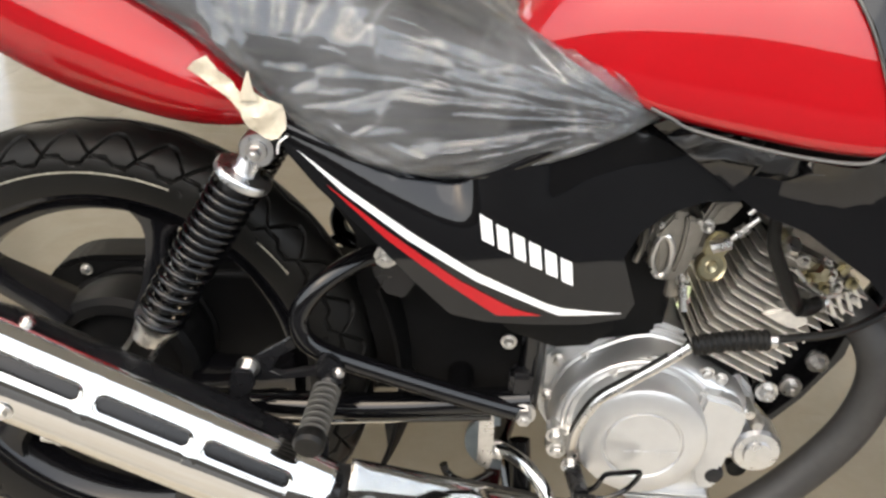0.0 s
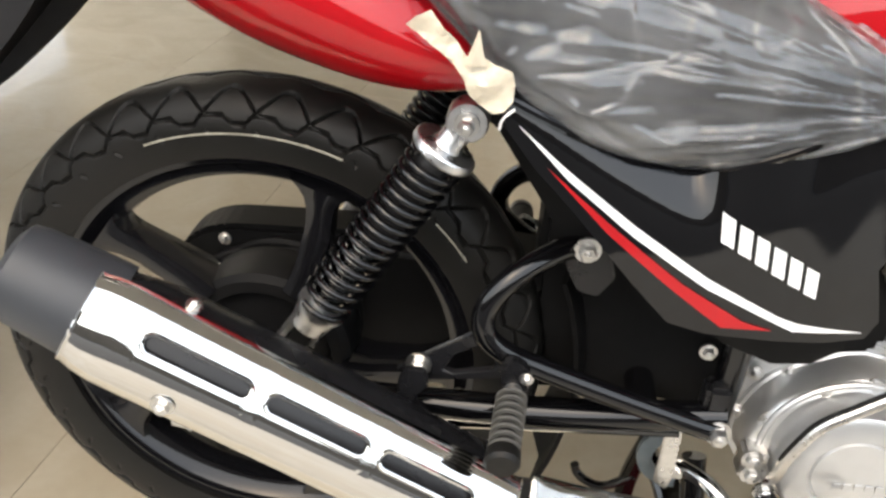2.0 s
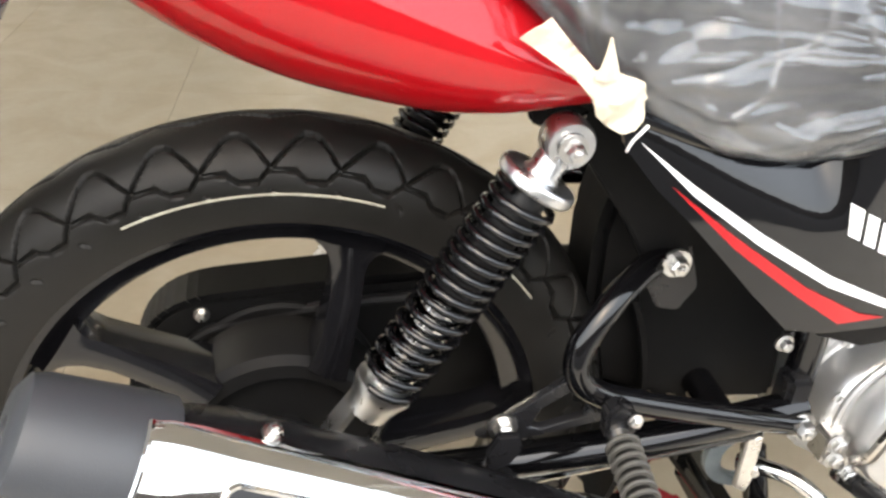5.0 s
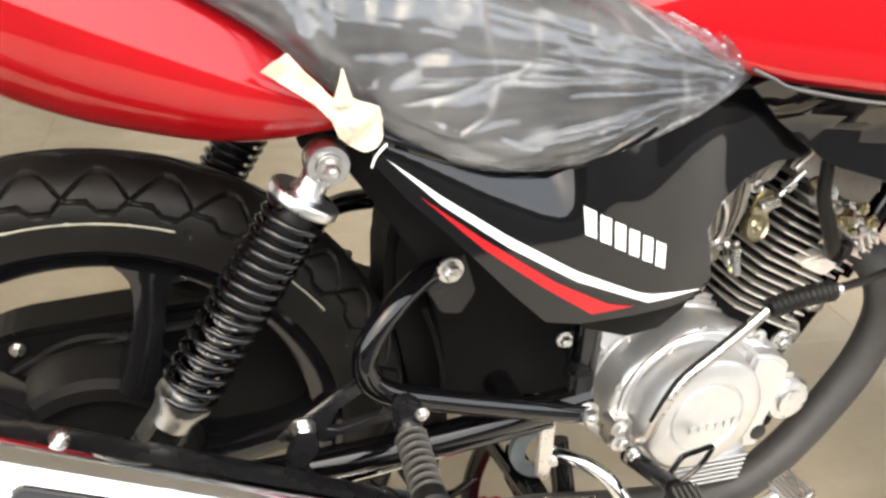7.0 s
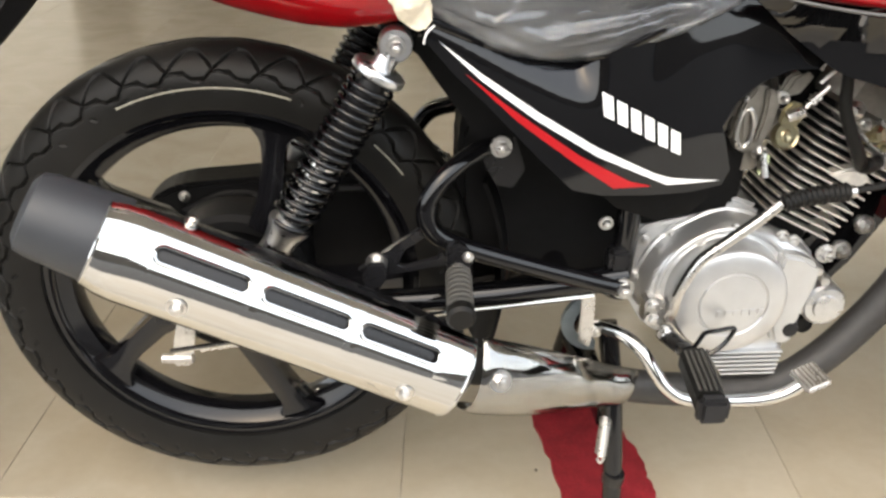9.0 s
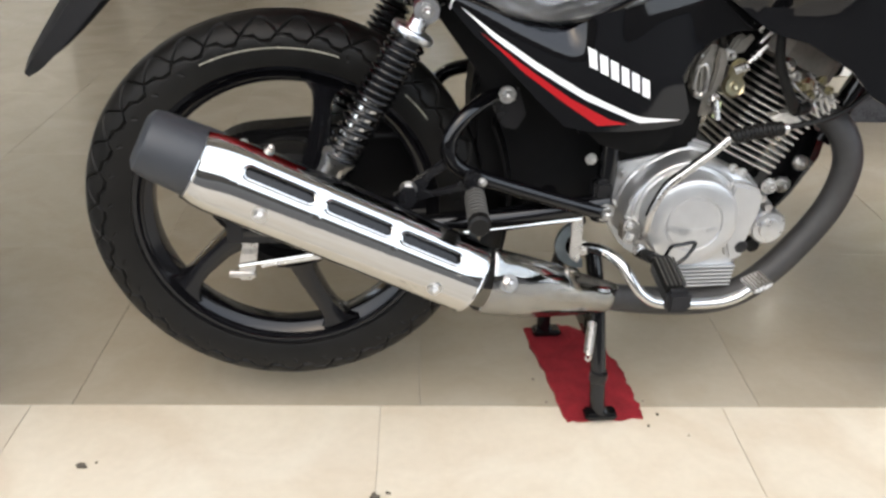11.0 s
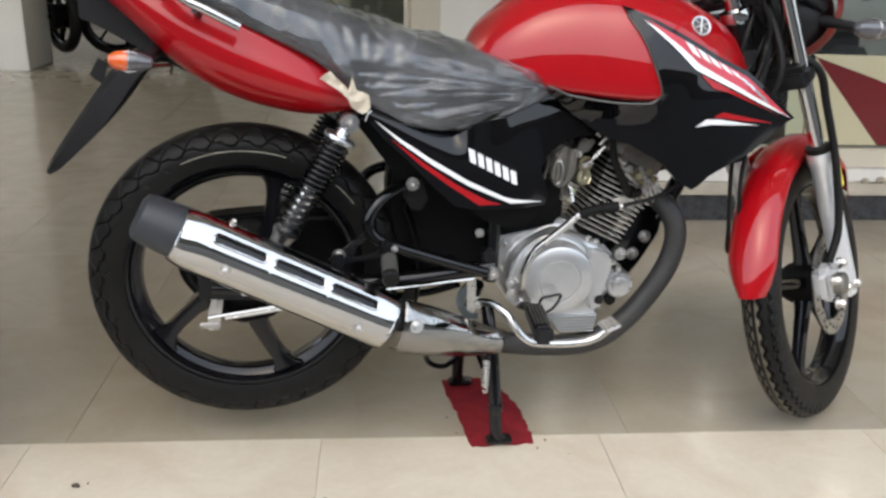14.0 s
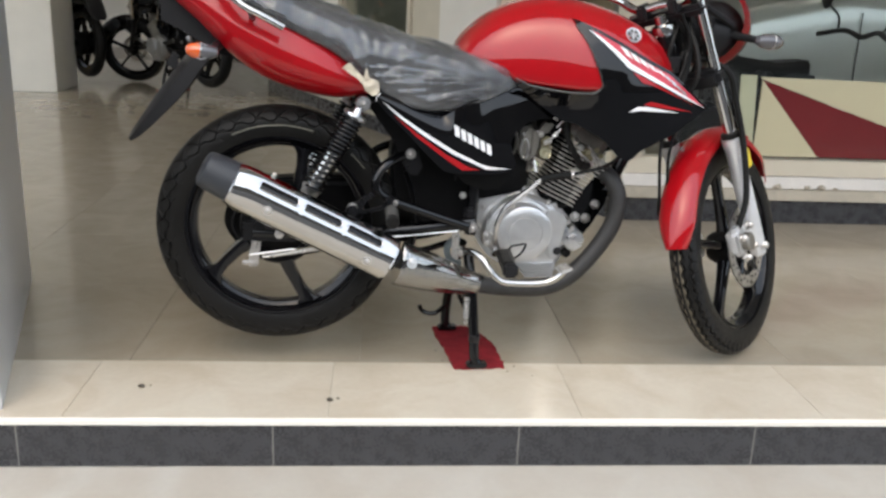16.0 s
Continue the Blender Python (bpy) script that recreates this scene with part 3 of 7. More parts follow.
def tyre_mesh(name, center, R, half, inner, groove, nth, prof_n, tan_ribs=None):
    """A tyre turned round y, its tread grooves pressed in by groove(angle, arc)."""
    th = np.linspace(0, 2 * math.pi, nth, endpoint=False)
    # cross-section: round crown, bulged sidewall, bead
    crown = half * 0.98
    pts = []
    for k in range(prof_n + 1):
        a = -1.0 + 2.0 * k / prof_n
        ang = a * radians(118)
        y = crown * math.sin(ang) / math.sin(radians(90))
        r = R - 0.043 + 0.043 * math.cos(ang) if abs(ang) < radians(90) else R - 0.043 + 0.062 * math.cos(ang)
        pts.append((y, r, a))
    pts = [(-half * 0.62, inner, -1.1)] + pts + [(half * 0.62, inner, 1.1)]
    ys = np.array([p[0] for p in pts])
    rs = np.array([p[1] for p in pts])
    ar = np.array([p[2] for p in pts])
    TH, AR = np.meshgrid(th, ar, indexing="ij")
    dep = groove(TH, AR)
    ny = np.gradient(rs)
    nr = -np.gradient(ys)
    ln = np.hypot(ny, nr) + 1e-9
    nn = np.stack((ny / ln, nr / ln), 1)
    if nn[len(pts) // 2, 1] < 0:
        nn = -nn
    Y = ys[None] - dep * nn[None, :, 0]
    Rr = rs[None] - dep * nn[None, :, 1]
    X = center[0] + Rr * np.cos(TH)
    Z = center[2] + Rr * np.sin(TH)
    co = np.stack((X, center[1] + Y, Z), 2).reshape(-1, 3)
    m = len(pts)
    i = np.arange(nth)[:, None]
    j = np.arange(m)[None]
    j2 = (j + 1) % m
    i2 = (i + 1) % nth
    faces = np.stack((i * m + j, i * m + j2, i2 * m + j2, i2 * m + j), 2).reshape(-1, 4)
    me = bpy.data.meshes.new(name)
    me.from_pydata(co.tolist(), [], faces.tolist())
    # raised ribs within this span of the tread take the tan rubber
    if tan_ribs:
        rib = (AR > tan_ribs[0]) & (AR < tan_ribs[1]) & (dep < 0.0004) & (np.abs(((AR + 0.15) / 0.285) % 1.0 - 0.5) > 0.16)
        me.materials.append(RUBBER)
        me.materials.append(TANRUB)
        me.polygons.foreach_set("material_index", rib.astype(np.int32).reshape(-1))
    return me


def tri_wave(x):
    return 2 * np.abs((x % 1.0) - 0.5)


def line_cut(d, w):
    x = np.clip(1.7 - np.abs(d) / w, 0, 1)
    return x * x * (3 - 2 * x)


def rear_groove(TH, AR):
    """Peaked zigzag over a stepped line, meeting in the valleys, on both shoulders."""
    n = 34
    p = TH / (2 * math.pi) * n
    out = np.zeros_like(TH)
    for sgn in (-1, 1):
        s = AR * sgn
        q = p + (0.5 if sgn < 0 else 0)
        f = q % 1.0
        upper = np.interp(f, (0.0, 0.30, 0.40, 0.52, 0.62, 1.0), (0.55, 0.305, 0.262, 0.258, 0.30, 0.55))
        lower = np.interp(f, (0.0, 0.05, 0.20, 0.48, 0.64, 0.96, 1.0), (0.56, 0.575, 0.675, 0.668, 0.582, 0.572, 0.56))
        out = np.maximum(out, 0.0042 * line_cut((s - upper) * 0.80, 0.0135))
        out = np.maximum(out, 0.0042 * line_cut((s - lower) * 0.90, 0.0135))
        tick = np.abs(((q + s * 2.0) % 1.0) - 0.5)
        out = np.maximum(out, 0.002 * line_cut(tick, 0.03) * ((s > 0.73) & (s < 0.79)))
    return np.maximum(out, 0.0042 * line_cut(AR - 0.10 * (tri_wave(p) - 0.5), 0.017))


def front_groove(TH, AR):
    n = 62
    p = TH / (2 * math.pi) * n
    out = np.zeros_like(TH)
    for c, ph in ((-0.42, 0), (-0.15, 0.5), (0.15, 0), (0.42, 0.5)):
        z = np.clip(tri_wave(p + ph) * 2 - 0.5, 0, 1) - 0.5
        out = np.maximum(out, 0.0045 * line_cut(AR - c - 0.075 * z, 0.022))
    tick = np.abs((p % 1.0) - 0.5)
    out = np.maximum(out, 0.003 * line_cut(tick, 0.05) * ((np.abs(AR) > 0.52) & (np.abs(AR) < 0.66)))
    return out


def wheel(name, c, R, half, rim_r, spoke0, groove, nth, prof_n, parent, spokes=5, sw=0.030, hub_r=0.072, label="", twist=0.0, deep=1.0, shift=0.0, tan_ribs=None):
    """Cast wheel: rim with flanges and dropped well, tapered spokes, hub, tyre with its valve side line."""
    x, y, z = c
    prof = [(rim_r - 0.006, -half * 0.72), (rim_r + 0.006, -half * 0.74), (rim_r + 0.009, -half * 0.66), (rim_r - 0.001, -half * 0.6), (rim_r - 0.006, -half * 0.4), (rim_r - 0.022, -half * 0.2),
            (rim_r - 0.022, half * 0.2), (rim_r - 0.006, half * 0.4), (rim_r - 0.001, half * 0.6), (rim_r + 0.009, half * 0.66), (rim_r + 0.006, half * 0.74), (rim_r - 0.006, half * 0.72),
            (rim_r - 0.012, half * 0.5), (rim_r - 0.026, half * 0.36), (rim_r - 0.029, 0.0), (rim_r - 0.026, -half * 0.36), (rim_r - 0.012, -half * 0.5)]
    ob = part(name, spin(prof, c, (0, 1, 0), 128, False, None, True), WHEELB, parent, label)
    for k in range(spokes):
        rings = []
        for rr, w, dy in ((hub_r - 0.01, sw * 0.62, 0.021), (hub_r + 0.02, sw * 0.5, 0.017), ((hub_r + rim_r) / 2, sw * 0.46, 0.014), (rim_r - 0.046, sw * 0.48, 0.014), (rim_r - 0.034, sw * 0.56, 0.015), (rim_r - 0.026, sw * 0.75, 0.0155), (rim_r - 0.020, sw * 1.0, 0.016)):
            a = radians(spoke0 + 360 / spokes * k - twist * (rim_r - rr) / (rim_r - hub_r))
            d = V(math.cos(a), 0, math.sin(a))
            t = V(-math.sin(a), 0, math.cos(a))
            o = Vector(c) + d * rr + V(0, shift, 0)
            sec = []
            for j in range(16):
                q = 2 * math.pi * j / 16
                cx, cy = math.cos(q), math.sin(q)
                f = 1 / max(abs(cx), abs(cy)) ** 0.55
                sec.append(o + t * (w * cx * f) + V(0, dy * deep * cy * f, 0))
            rings.append(sec)
        part("spoke", loft(rings), WHEELB, ob)
    part("hub", spin([(0.0, -0.012), (hub_r * 0.74, -0.012), (hub_r * 0.77, -0.030), (hub_r * 0.80, -0.036), (hub_r * 0.93, -0.035), (hub_r, -0.028), (hub_r + 0.004, 0), (hub_r, 0.03), (hub_r * 0.8, 0.045), (0.02, 0.05)], c, (0, 1, 0), 64), DEEP, ob)
    me = tyre_mesh("tyre", c, R, half, rim_r + 0.001, groove, nth, prof_n, tan_ribs)
    finish("tyre", me, None if tan_ribs else RUBBER, ob, "black rubber tyre with moulded tread", angle=50)
    return ob


rear_wheel = wheel("rear_wheel", AXLE, 0.303, 0.047, 0.230, 75.8, rear_groove, 1700, 110, bike, label="black five-spoke cast rear wheel", sw=0.034, hub_r=0.096, twist=12.0, deep=1.5, shift=-0.010)
# pale line along the tyre wall
arc = []
for k in range(25):
    a = radians(71 + 44 * k / 24)
    arc.append([V(AXLE[0] + rr * math.cos(a), AXLE[1] - dy, AXLE[2] + rr * math.sin(a)) for rr, dy in ((0.2575, 0.0466), (0.2593, 0.0470), (0.2593, 0.0445), (0.2575, 0.0445))])
part("sidewall_line", loft(arc), YLINE, rear_wheel, "pale yellow line on part of the tyre wall")
arc = [[V(AXLE[0] + rr * math.cos(a), AXLE[1] - dy, AXLE[2] + rr * math.sin(a)) for rr, dy in ((0.2585, 0.0466), (0.2600, 0.0470), (0.2600, 0.0445), (0.2585, 0.0445))] for a in [radians(36 + 11 * k / 7) for k in range(8)]]
part("sidewall_line", loft(arc), YLINE, rear_wheel)
part("brake_drum", spin([(0.012, -0.046), (0.024, -0.044), (0.028, -0.026), (0.060, -0.022), (0.070, -0.018), (0.0705, -0.008)], AXLE, (0, 1, 0), 48), DEEP, rear_wheel, "black drum brake plate")
part("axle_nut", bolt((AXLE[0], -0.115, AXLE[2]), 0.012), STEEL, rear_wheel)

# chain case on the far side
cc = [(-0.131, 0.357), (-0.125, 0.402), (-0.109, 0.442), (-0.076, 0.468), (-0.011, 0.478), (0.21, 0.488), (0.46, 0.46), (0.50, 0.41), (0.48, 0.35), (0.42, 0.32), (0.15, 0.285), (0.04, 0.267), (-0.041, 0.272), (-0.101, 0.307)]
part("chain_case", plate([tuple(p)[::2] for p in curve([(a, 0, b) for a, b in cc], 4, True)], 0.035, 0.095, 0.006), DEEP, bike, "black pressed chain case")
cw = [(-0.109, 0.357), (-0.076, 0.422), (-0.011, 0.452), (0.19, 0.468), (0.43, 0.44), (0.42, 0.35), (0.15, 0.30), (0.04, 0.284), (-0.061, 0.297)]
part("case_rim", tube([V(p.x, 0.032, p.z) for p in curve([(a, 0, b) for a, b in cw], 5, True)], 0.005, 8, True), PLASTIC, bike)
part("case_bolt", bolt((-0.057, 0.034, 0.458), 0.005), STEEL, bike)
part("sprocket_carrier", spin([(0.02, 0.048), (0.09, 0.050), (0.094, 0.053), (0.094, 0.056)], AXLE, (0, 1, 0), 48), DEEP, rear_wheel)
part("grommet", spin([(0.014, 0.026), (0.017, 0.032), (0.014, 0.036)], (-0.043, 0, 0.406), (0, 1, 0), 24), GREENR, bike, "pale green inspection plug")

# swing arm
for s in (-1, 1):
    part("swing_arm", tube(curve([(0.50, s * 0.085, 0.394), (0.43, s * 0.091, 0.388), (0.30, s * 0.098, 0.376), (0.08, s * 0.104, 0.371), (-0.05, s * 0.104, 0.376)], 6), 0.0165, 14), BLACK, bike, "black tubular swing arm")
part("swing_cross", tube([(0.42, -0.09, 0.386), (0.42, 0.09, 0.386)], 0.016, 14), BLACK, bike)
part("axle_plate", plate([(-0.075, 0.357), (0.05, 0.352), (0.075, 0.374), (0.06, 0.417), (0.03, 0.427), (-0.075, 0.402)], -0.118, -0.108, 0.002), SATIN, bike)


def helix(a, b, R, wire, turns, k=14):
    a, b = Vector(a), Vector(b)
    d = (b - a).normalized()
    u = d.orthogonal().normalized()
    w = d.cross(u)
    pts = []
    tot = len(turns) - 1
    n = int(tot * k)
    for i in range(n + 1):
        t = i / k
        f = min(int(t), tot - 1)
        s = turns[f] + (turns[f + 1] - turns[f]) * (t - f)
        q = 2 * math.pi * t
        pts.append(a + (b - a) * s + R * (math.cos(q) * u + math.sin(q) * w))
    return tube(pts, wire, 8)


def shock(s):
    top, low = V(0.212, s * 0.127, 0.697), V(0.036, s * 0.122, 0.395)
    d = (low - top).normalized()
    at = lambda m: top + d * m
    body = part("shock_absorber", spin([(0.010, 0.27), (0.0125, 0.235), (0.0185, 0.230), (0.0185, 0.14), (0.0150, 0.138), (0.0150, 0.055), (0.012, 0.05), (0.012, 0.02)], top, d, 24), CHROME, bike, "chrome damper with black coil spring")
    part("upper_eye", spin([(0.0085, -0.012), (0.0165, -0.012), (0.0180, -0.009), (0.0180, 0.009), (0.0165, 0.012), (0.0085, 0.012)], top, (0, s, 0), 32), ALU, body, "cast aluminium top eye")
    part("eye_bush", spin([(0.0085, -0.0135), (0.0105, -0.0135), (0.0105, 0.0135), (0.0085, 0.0135)], top, (0, s, 0), 20), RUBBER, body)
    part("mount_nut", bolt(top + V(0, s * 0.013, 0), 0.007, (0, s, 0), 0.013), STEEL, body, "chrome domed nut")
    part("neck", spin([(0.011, 0.008), (0.0125, 0.012), (0.0125, 0.026), (0.016, 0.031)], top, d, 20), ALU, body)
    part("spring_cap", spin([(0.009, 0.0295), (0.0280, 0.0303), (0.0295, 0.0315), (0.0300, 0.033), (0.0300, 0.038), (0.0285, 0.040), (0.015, 0.043)], top, d, 48), ALU, body, "polished aluminium spring cap")
    turns = [0.0]
    for k in range(16):
        turns.append(turns[-1] + (0.05 if k < 10 else 0.070))
    turns = [t / turns[-1] for t in turns]
    part("spring", helix(at(0.045), at(0.236), 0.0240, 0.0033, turns), BLACK, body, "black painted coil spring", angle=60)
    part("inner_sleeve", spin([(0.0155, 0.044), (0.0165, 0.048), (0.0165, 0.145), (0.0145, 0.15)], top, d, 24), PLASTIC, body)
    part("lower_seat", spin([(0.014, 0.233), (0.0250, 0.237), (0.0250, 0.242), (0.0215, 0.249), (0.0185, 0.266), (0.010, 0.268)], top, d, 28), ALU, body)
    n = d.cross(V(0, 1, 0))
    for q in (-1, 1):
        part("fork_lug", loft([[at(m) + n * (q * mid + 0.0026 * a) + V(0, w * b, 0) for a, b in ((-1, -1), (1, -1), (1, 1), (-1, 1))] for m, mid, w in ((0.262, 0.0135, 0.012), (0.29, 0.0150, 0.013), (0.345, 0.0150, 0.012))]), ALU, body, "thin aluminium clevis cheek")
    # dark block added between the cheeks, standing in for the shaded gap
    part("clevis_gap_shade", loft([[at(m) + n * (w * a) + V(0, 0.009 * b, 0) for a, b in ((-1, -1), (1, -1), (1, 1), (-1, 1))] for m, w in ((0.262, 0.011), (0.345, 0.010))]), DEEP, body)


shock(-1)
shock(1)

# tail bodywork: red cowl
TAILZ = [(-0.34, 1.00, 1.035), (-0.24, 0.932, 1.0), (-0.163, 0.867, 0.962), (-0.085, 0.790, 0.925), (0.0, 0.739, 0.885), (0.107, 0.708, 0.832), (0.17, 0.703, 0.795), (0.225, 0.711, 0.76)]
TW = [(-0.34, 0.06), (-0.24, 0.105), (-0.1, 0.145), (0.0, 0.155), (0.107, 0.155), (0.17, 0.15), (0.225, 0.14)]
lo = [(x, a) for x, a, b in TAILZ]
hi = [(x, b) for x, a, b in TAILZ]


def tail_ring(x, inset=0.0):
    a, b, w = soft(x, lo) + inset, soft(x, hi) - inset, soft(x, TW) - inset
    h = b - a
    half = [V(x, 0, a + h * 0.04), V(x, -w * 0.25, a + h * 0.02)]
    for k in range(15):
        q = math.pi / 2 * k / 14
        half.append(V(x, -w * (0.48 + 0.52 * math.sin(q)), a + h * 0.60 * (1 - math.cos(q))))
    half += [V(x, -w * 0.998, a + h * 0.625), V(x, -w * 0.99, a + h * 0.65)]
    half += [V(x, -w * (0.99 - 0.13 * f ** 0.9), a + h * (0.65 + 0.33 * f)) for f in (0.2, 0.4, 0.6, 0.8, 1.0)]
    half += [V(x, -w * 0.83, b), V(x, -w * 0.5, b + 0.004), V(x, 0, b + 0.006)]
    return half + [V(p.x, -p.y, p.z) for p in half[-2:0:-1]]


part("tail_cowl", loft([tail_ring(-0.34 + 0.565 * k / 40) for k in range(41)]), REDT, bike, "glossy red tail cowl", angle=60)
part("under_tray", loft([[V(x, y, soft(x, lo) + dz) for y, dz in ((-0.07, 0.03), (0.07, 0.03), (0.06, 0.004), (-0.06, 0.004))] for x in (-0.3, -0.2, -0.1, 0.0, 0.1, 0.2)]), PLASTIC, bike)
part("tail_lamp", loft([[V(x, y * w, z0 + dz) for y, dz in ((-1, 0), (1, 0), (1, 0.035), (-1, 0.035))] for x, w, z0 in ((-0.33, 0.05, 1.0), (-0.37, 0.035, 1.005))]), REDD, bike, "red tail lamp")

# rear mudguard with number holder, indicators
mg = []
for x, z, w, sk in ((-0.10, 0.80, 0.06, 0.02), (-0.15, 0.81, 0.07, 0.035), (-0.19, 0.79, 0.078, 0.05), (-0.235, 0.735, 0.080, 0.054), (-0.279, 0.678, 0.076, 0.046), (-0.323, 0.620, 0.062, 0.030), (-0.344, 0.590, 0.035, 0.012)):
    sk *= 0.72
    mg.append([V(x + dx * sk, y * w, z - dx * sk * 0.75) for y, dx in ((-1, 0.85), (-0.96, 0.2), (-0.7, -0.1), (0, -0.2), (0.7, -0.1), (0.96, 0.2), (1, 0.85), (0.94, 0.8), (0.9, 0.3), (0, 0.0), (-0.9, 0.3), (-0.94, 0.8))])
mg = [list(r) for r in zip(*[curve(c, 4) for c in zip(*mg)])]
part("rear_mudguard", loft(mg), PLASTIC, bike, "black plastic rear mudguard")
part("lamp_box", loft([[V(x, y * 0.06, z + dz) for y, dz in ((-1, -0.03), (1, -0.03), (1, 0.05), (-1, 0.05))] for x, z in ((-0.06, 0.80), (-0.14, 0.84), (-0.21, 0.88), (-0.25, 0.90))]), PLASTIC, bike)
part("plate_bracket", plate([(-0.245, 0.77), (-0.228, 0.80), (-0.215, 0.79), (-0.222, 0.75)], -0.05, -0.044, 0.001), PLASTIC, bike)


def indicator(name, c, axis, parent, stalk_from, front=False):
    """Pointed oval lamp along axis on a short stalk."""
    g = 0.86 if front else 0.72
    c, a = Vector(c), Vector(axis).normalized()
    u = a.orthogonal().normalized()
    ring = lambda r, h: (r * g, h * g)
    ob = part(name, spin([ring(*p) for p in ((0.0, -0.045), (0.012, -0.042), (0.021, -0.028), (0.0245, -0.008), (0.0245, 0.0))], c, a, 28, False), SMOKE if front else AMBER, parent, "oval indicator with chrome ring")
    part("housing", spin([ring(*p) for p in ((0.0245, 0.0), (0.0245, 0.008), (0.021, 0.03), (0.013, 0.05), (0.0, 0.055))], c, a, 28, False), SMOKE, ob)
    part("edge_ring", tube([c + a * (0.0265 * g * (0.15 + 0.9 * math.cos(q))) + a.cross(V(0, 1, 0)).normalized() * (0.0225 * g * math.sin(q)) + V(0, -0.0125 * g if not front else 0.0, 0) for q in [2 * math.pi * k / 36 for k in range(36)]], 0.0014, 6, True), SILVERD, ob) if not front else None
    part("trim_ring", tube([c + 0.0245 * g * (math.cos(q) * u + math.sin(q) * a.cross(u)) for q in [2 * math.pi * k / 28 for k in range(28)]], 0.0016, 6, True), STEEL, ob)
    part("stalk", tube([c + a * 0.02, stalk_from], [0.009, 0.012], 12), PLASTIC, ob)
    return ob


for s in (-1, 1):
    indicator("rear_indicator", V(-0.150, s * 0.194, 0.812), V(0.94, s * -0.1, -0.1), bike, V(-0.12, s * 0.07, 0.82))

# grab rail
for s in (-1, 1):
    part("grab_rail", tube(curve([(-0.20, s * 0.10, 1.05), (-0.13, s * 0.15, 0.985), (-0.095, s * 0.172, 0.945), (-0.058, s * 0.182, 0.912), (-0.02, s * 0.184, 0.893), (0.03, s * 0.182, 0.867)], 6), 0.0085, 12), CHROME, bike, "chrome grab rail")
    part("rail_lug", tube([(-0.04, s * 0.18, 0.895), (-0.04, s * 0.14, 0.885)], 0.007, 10), SATIN, bike)

# seat and its plastic wrap
ST = [(-0.20, 0.955, 1.00), (-0.12, 0.93, 0.985), (-0.03, 0.89, 0.955), (0.08, 0.842, 0.925), (0.16, 0.80, 0.90), (0.235, 0.736, 0.872), (0.30, 0.696, 0.85), (0.37, 0.681, 0.833), (0.43, 0.684, 0.823), (0.51, 0.708, 0.815), (0.55, 0.726, 0.806), (0.588, 0.744, 0.790)]
SW = [(-0.20, 0.06), (-0.12, 0.115), (0.0, 0.135), (0.16, 0.145), (0.3, 0.15), (0.4, 0.15), (0.51, 0.143), (0.55, 0.136), (0.588, 0.120)]
slo = [(x, a) for x, a, b in ST]
shi = [(x, b) for x, a, b in ST]


def seat_ring(x, g=0.0, k=5):
    a, b, w = soft(x, slo), soft(x, shi) + g, soft(x, SW) + g
    h = b - a
    half = [V(x, 0, a), V(x, -w * 0.85, a), V(x, -w, a + h * 0.18), V(x, -w * 1.0, a + h * 0.45), V(x, -w * 0.93, a + h * 0.75), V(x, -w * 0.72, a + h * 0.95), V(x, -w * 0.35, b + 0.002), V(x, 0, b)]
    half = curve(half, k)
    return half + [V(p.x, -p.y, p.z) for p in half[-2:0:-1]]


seat = part("seat", loft([seat_ring(-0.20 + 0.788 * k / 40) for k in range(41)]), SEATV, bike, "long black vinyl seat", angle=60)


def wrinkled(p):
    """Creases of the wrap: taut fans drawn to the front corner and to the tape, flat facets with sharp folds between."""
    s = 1 if p.y <= 0 else -1
    q = V(p.x, p.y * s, p.z)
    pin = V(0.585, -0.12, 0.755)
    dv = q - pin
    dist = dv.length
    ang = math.atan2(dv.z, -dv.x) + 0.8 * (q.y + 0.12)
    fold1 = abs(noise.noise(V(ang * 7, dist * 3, 1)))
    fold2 = abs(noise.noise(V(ang * 17, dist * 3, 7)))
    tie = q - V(0.225, -0.15, 0.75)
    a2 = math.atan2(tie.z, tie.x)
    t2 = tie.length
    pull = abs(noise.noise(V(a2 * 4.5, t2 * 6, 2))) * math.exp(-t2 * 6) * min(1.0, t2 / 0.08)
    big = abs(noise.noise(q * 7 + V(2, 5, 8)))
    facet = abs(noise.noise(V(q.x * 9 + q.z * 9, q.y * 10, q.z * 14 - q.x * 10) + V(4, 1, 3)))
    near = math.exp(-3.0 * dist)
    return 0.013 - (0.022 * fold1 + 0.012 * fold2) * near + 0.018 * pull - 0.014 * big - 0.016 * facet * (1 - near)


rows = []
for k in range(261):
    x = -0.19 + 0.780 * k / 260
    ring = seat_ring(x, 0.0, 22)
    m = len(ring)
    out = []
    mid = V(x, 0, (soft(x, slo) + soft(x, shi)) / 2)
    for p in ring:
        d = (p - mid).normalized()
        low = max(0.0, min(1.0, (p.z - soft(x, slo)) / 0.03))
        out.append(p + d * (0.003 + low * max(-0.001, wrinkled(p))))
    rows.append(out)
part("seat_wrap", loft(rows), FILM, bike, "crumpled clear polythene wrapped over the seat", angle=75)

# packing tape with a torn end
def tape_y(x, z):
    """Puckered tape lying over the front corner of the tail cowl."""
    q = V(x, 0, z)
    return -0.166 - 0.006 * noise.noise(q * 55) - 0.005 * abs(noise.noise(q * 130 + V(3, 0, 1))) - 0.008 * max(0.0, 1 - (q - V(0.226, 0, 0.742)).length / 0.022)


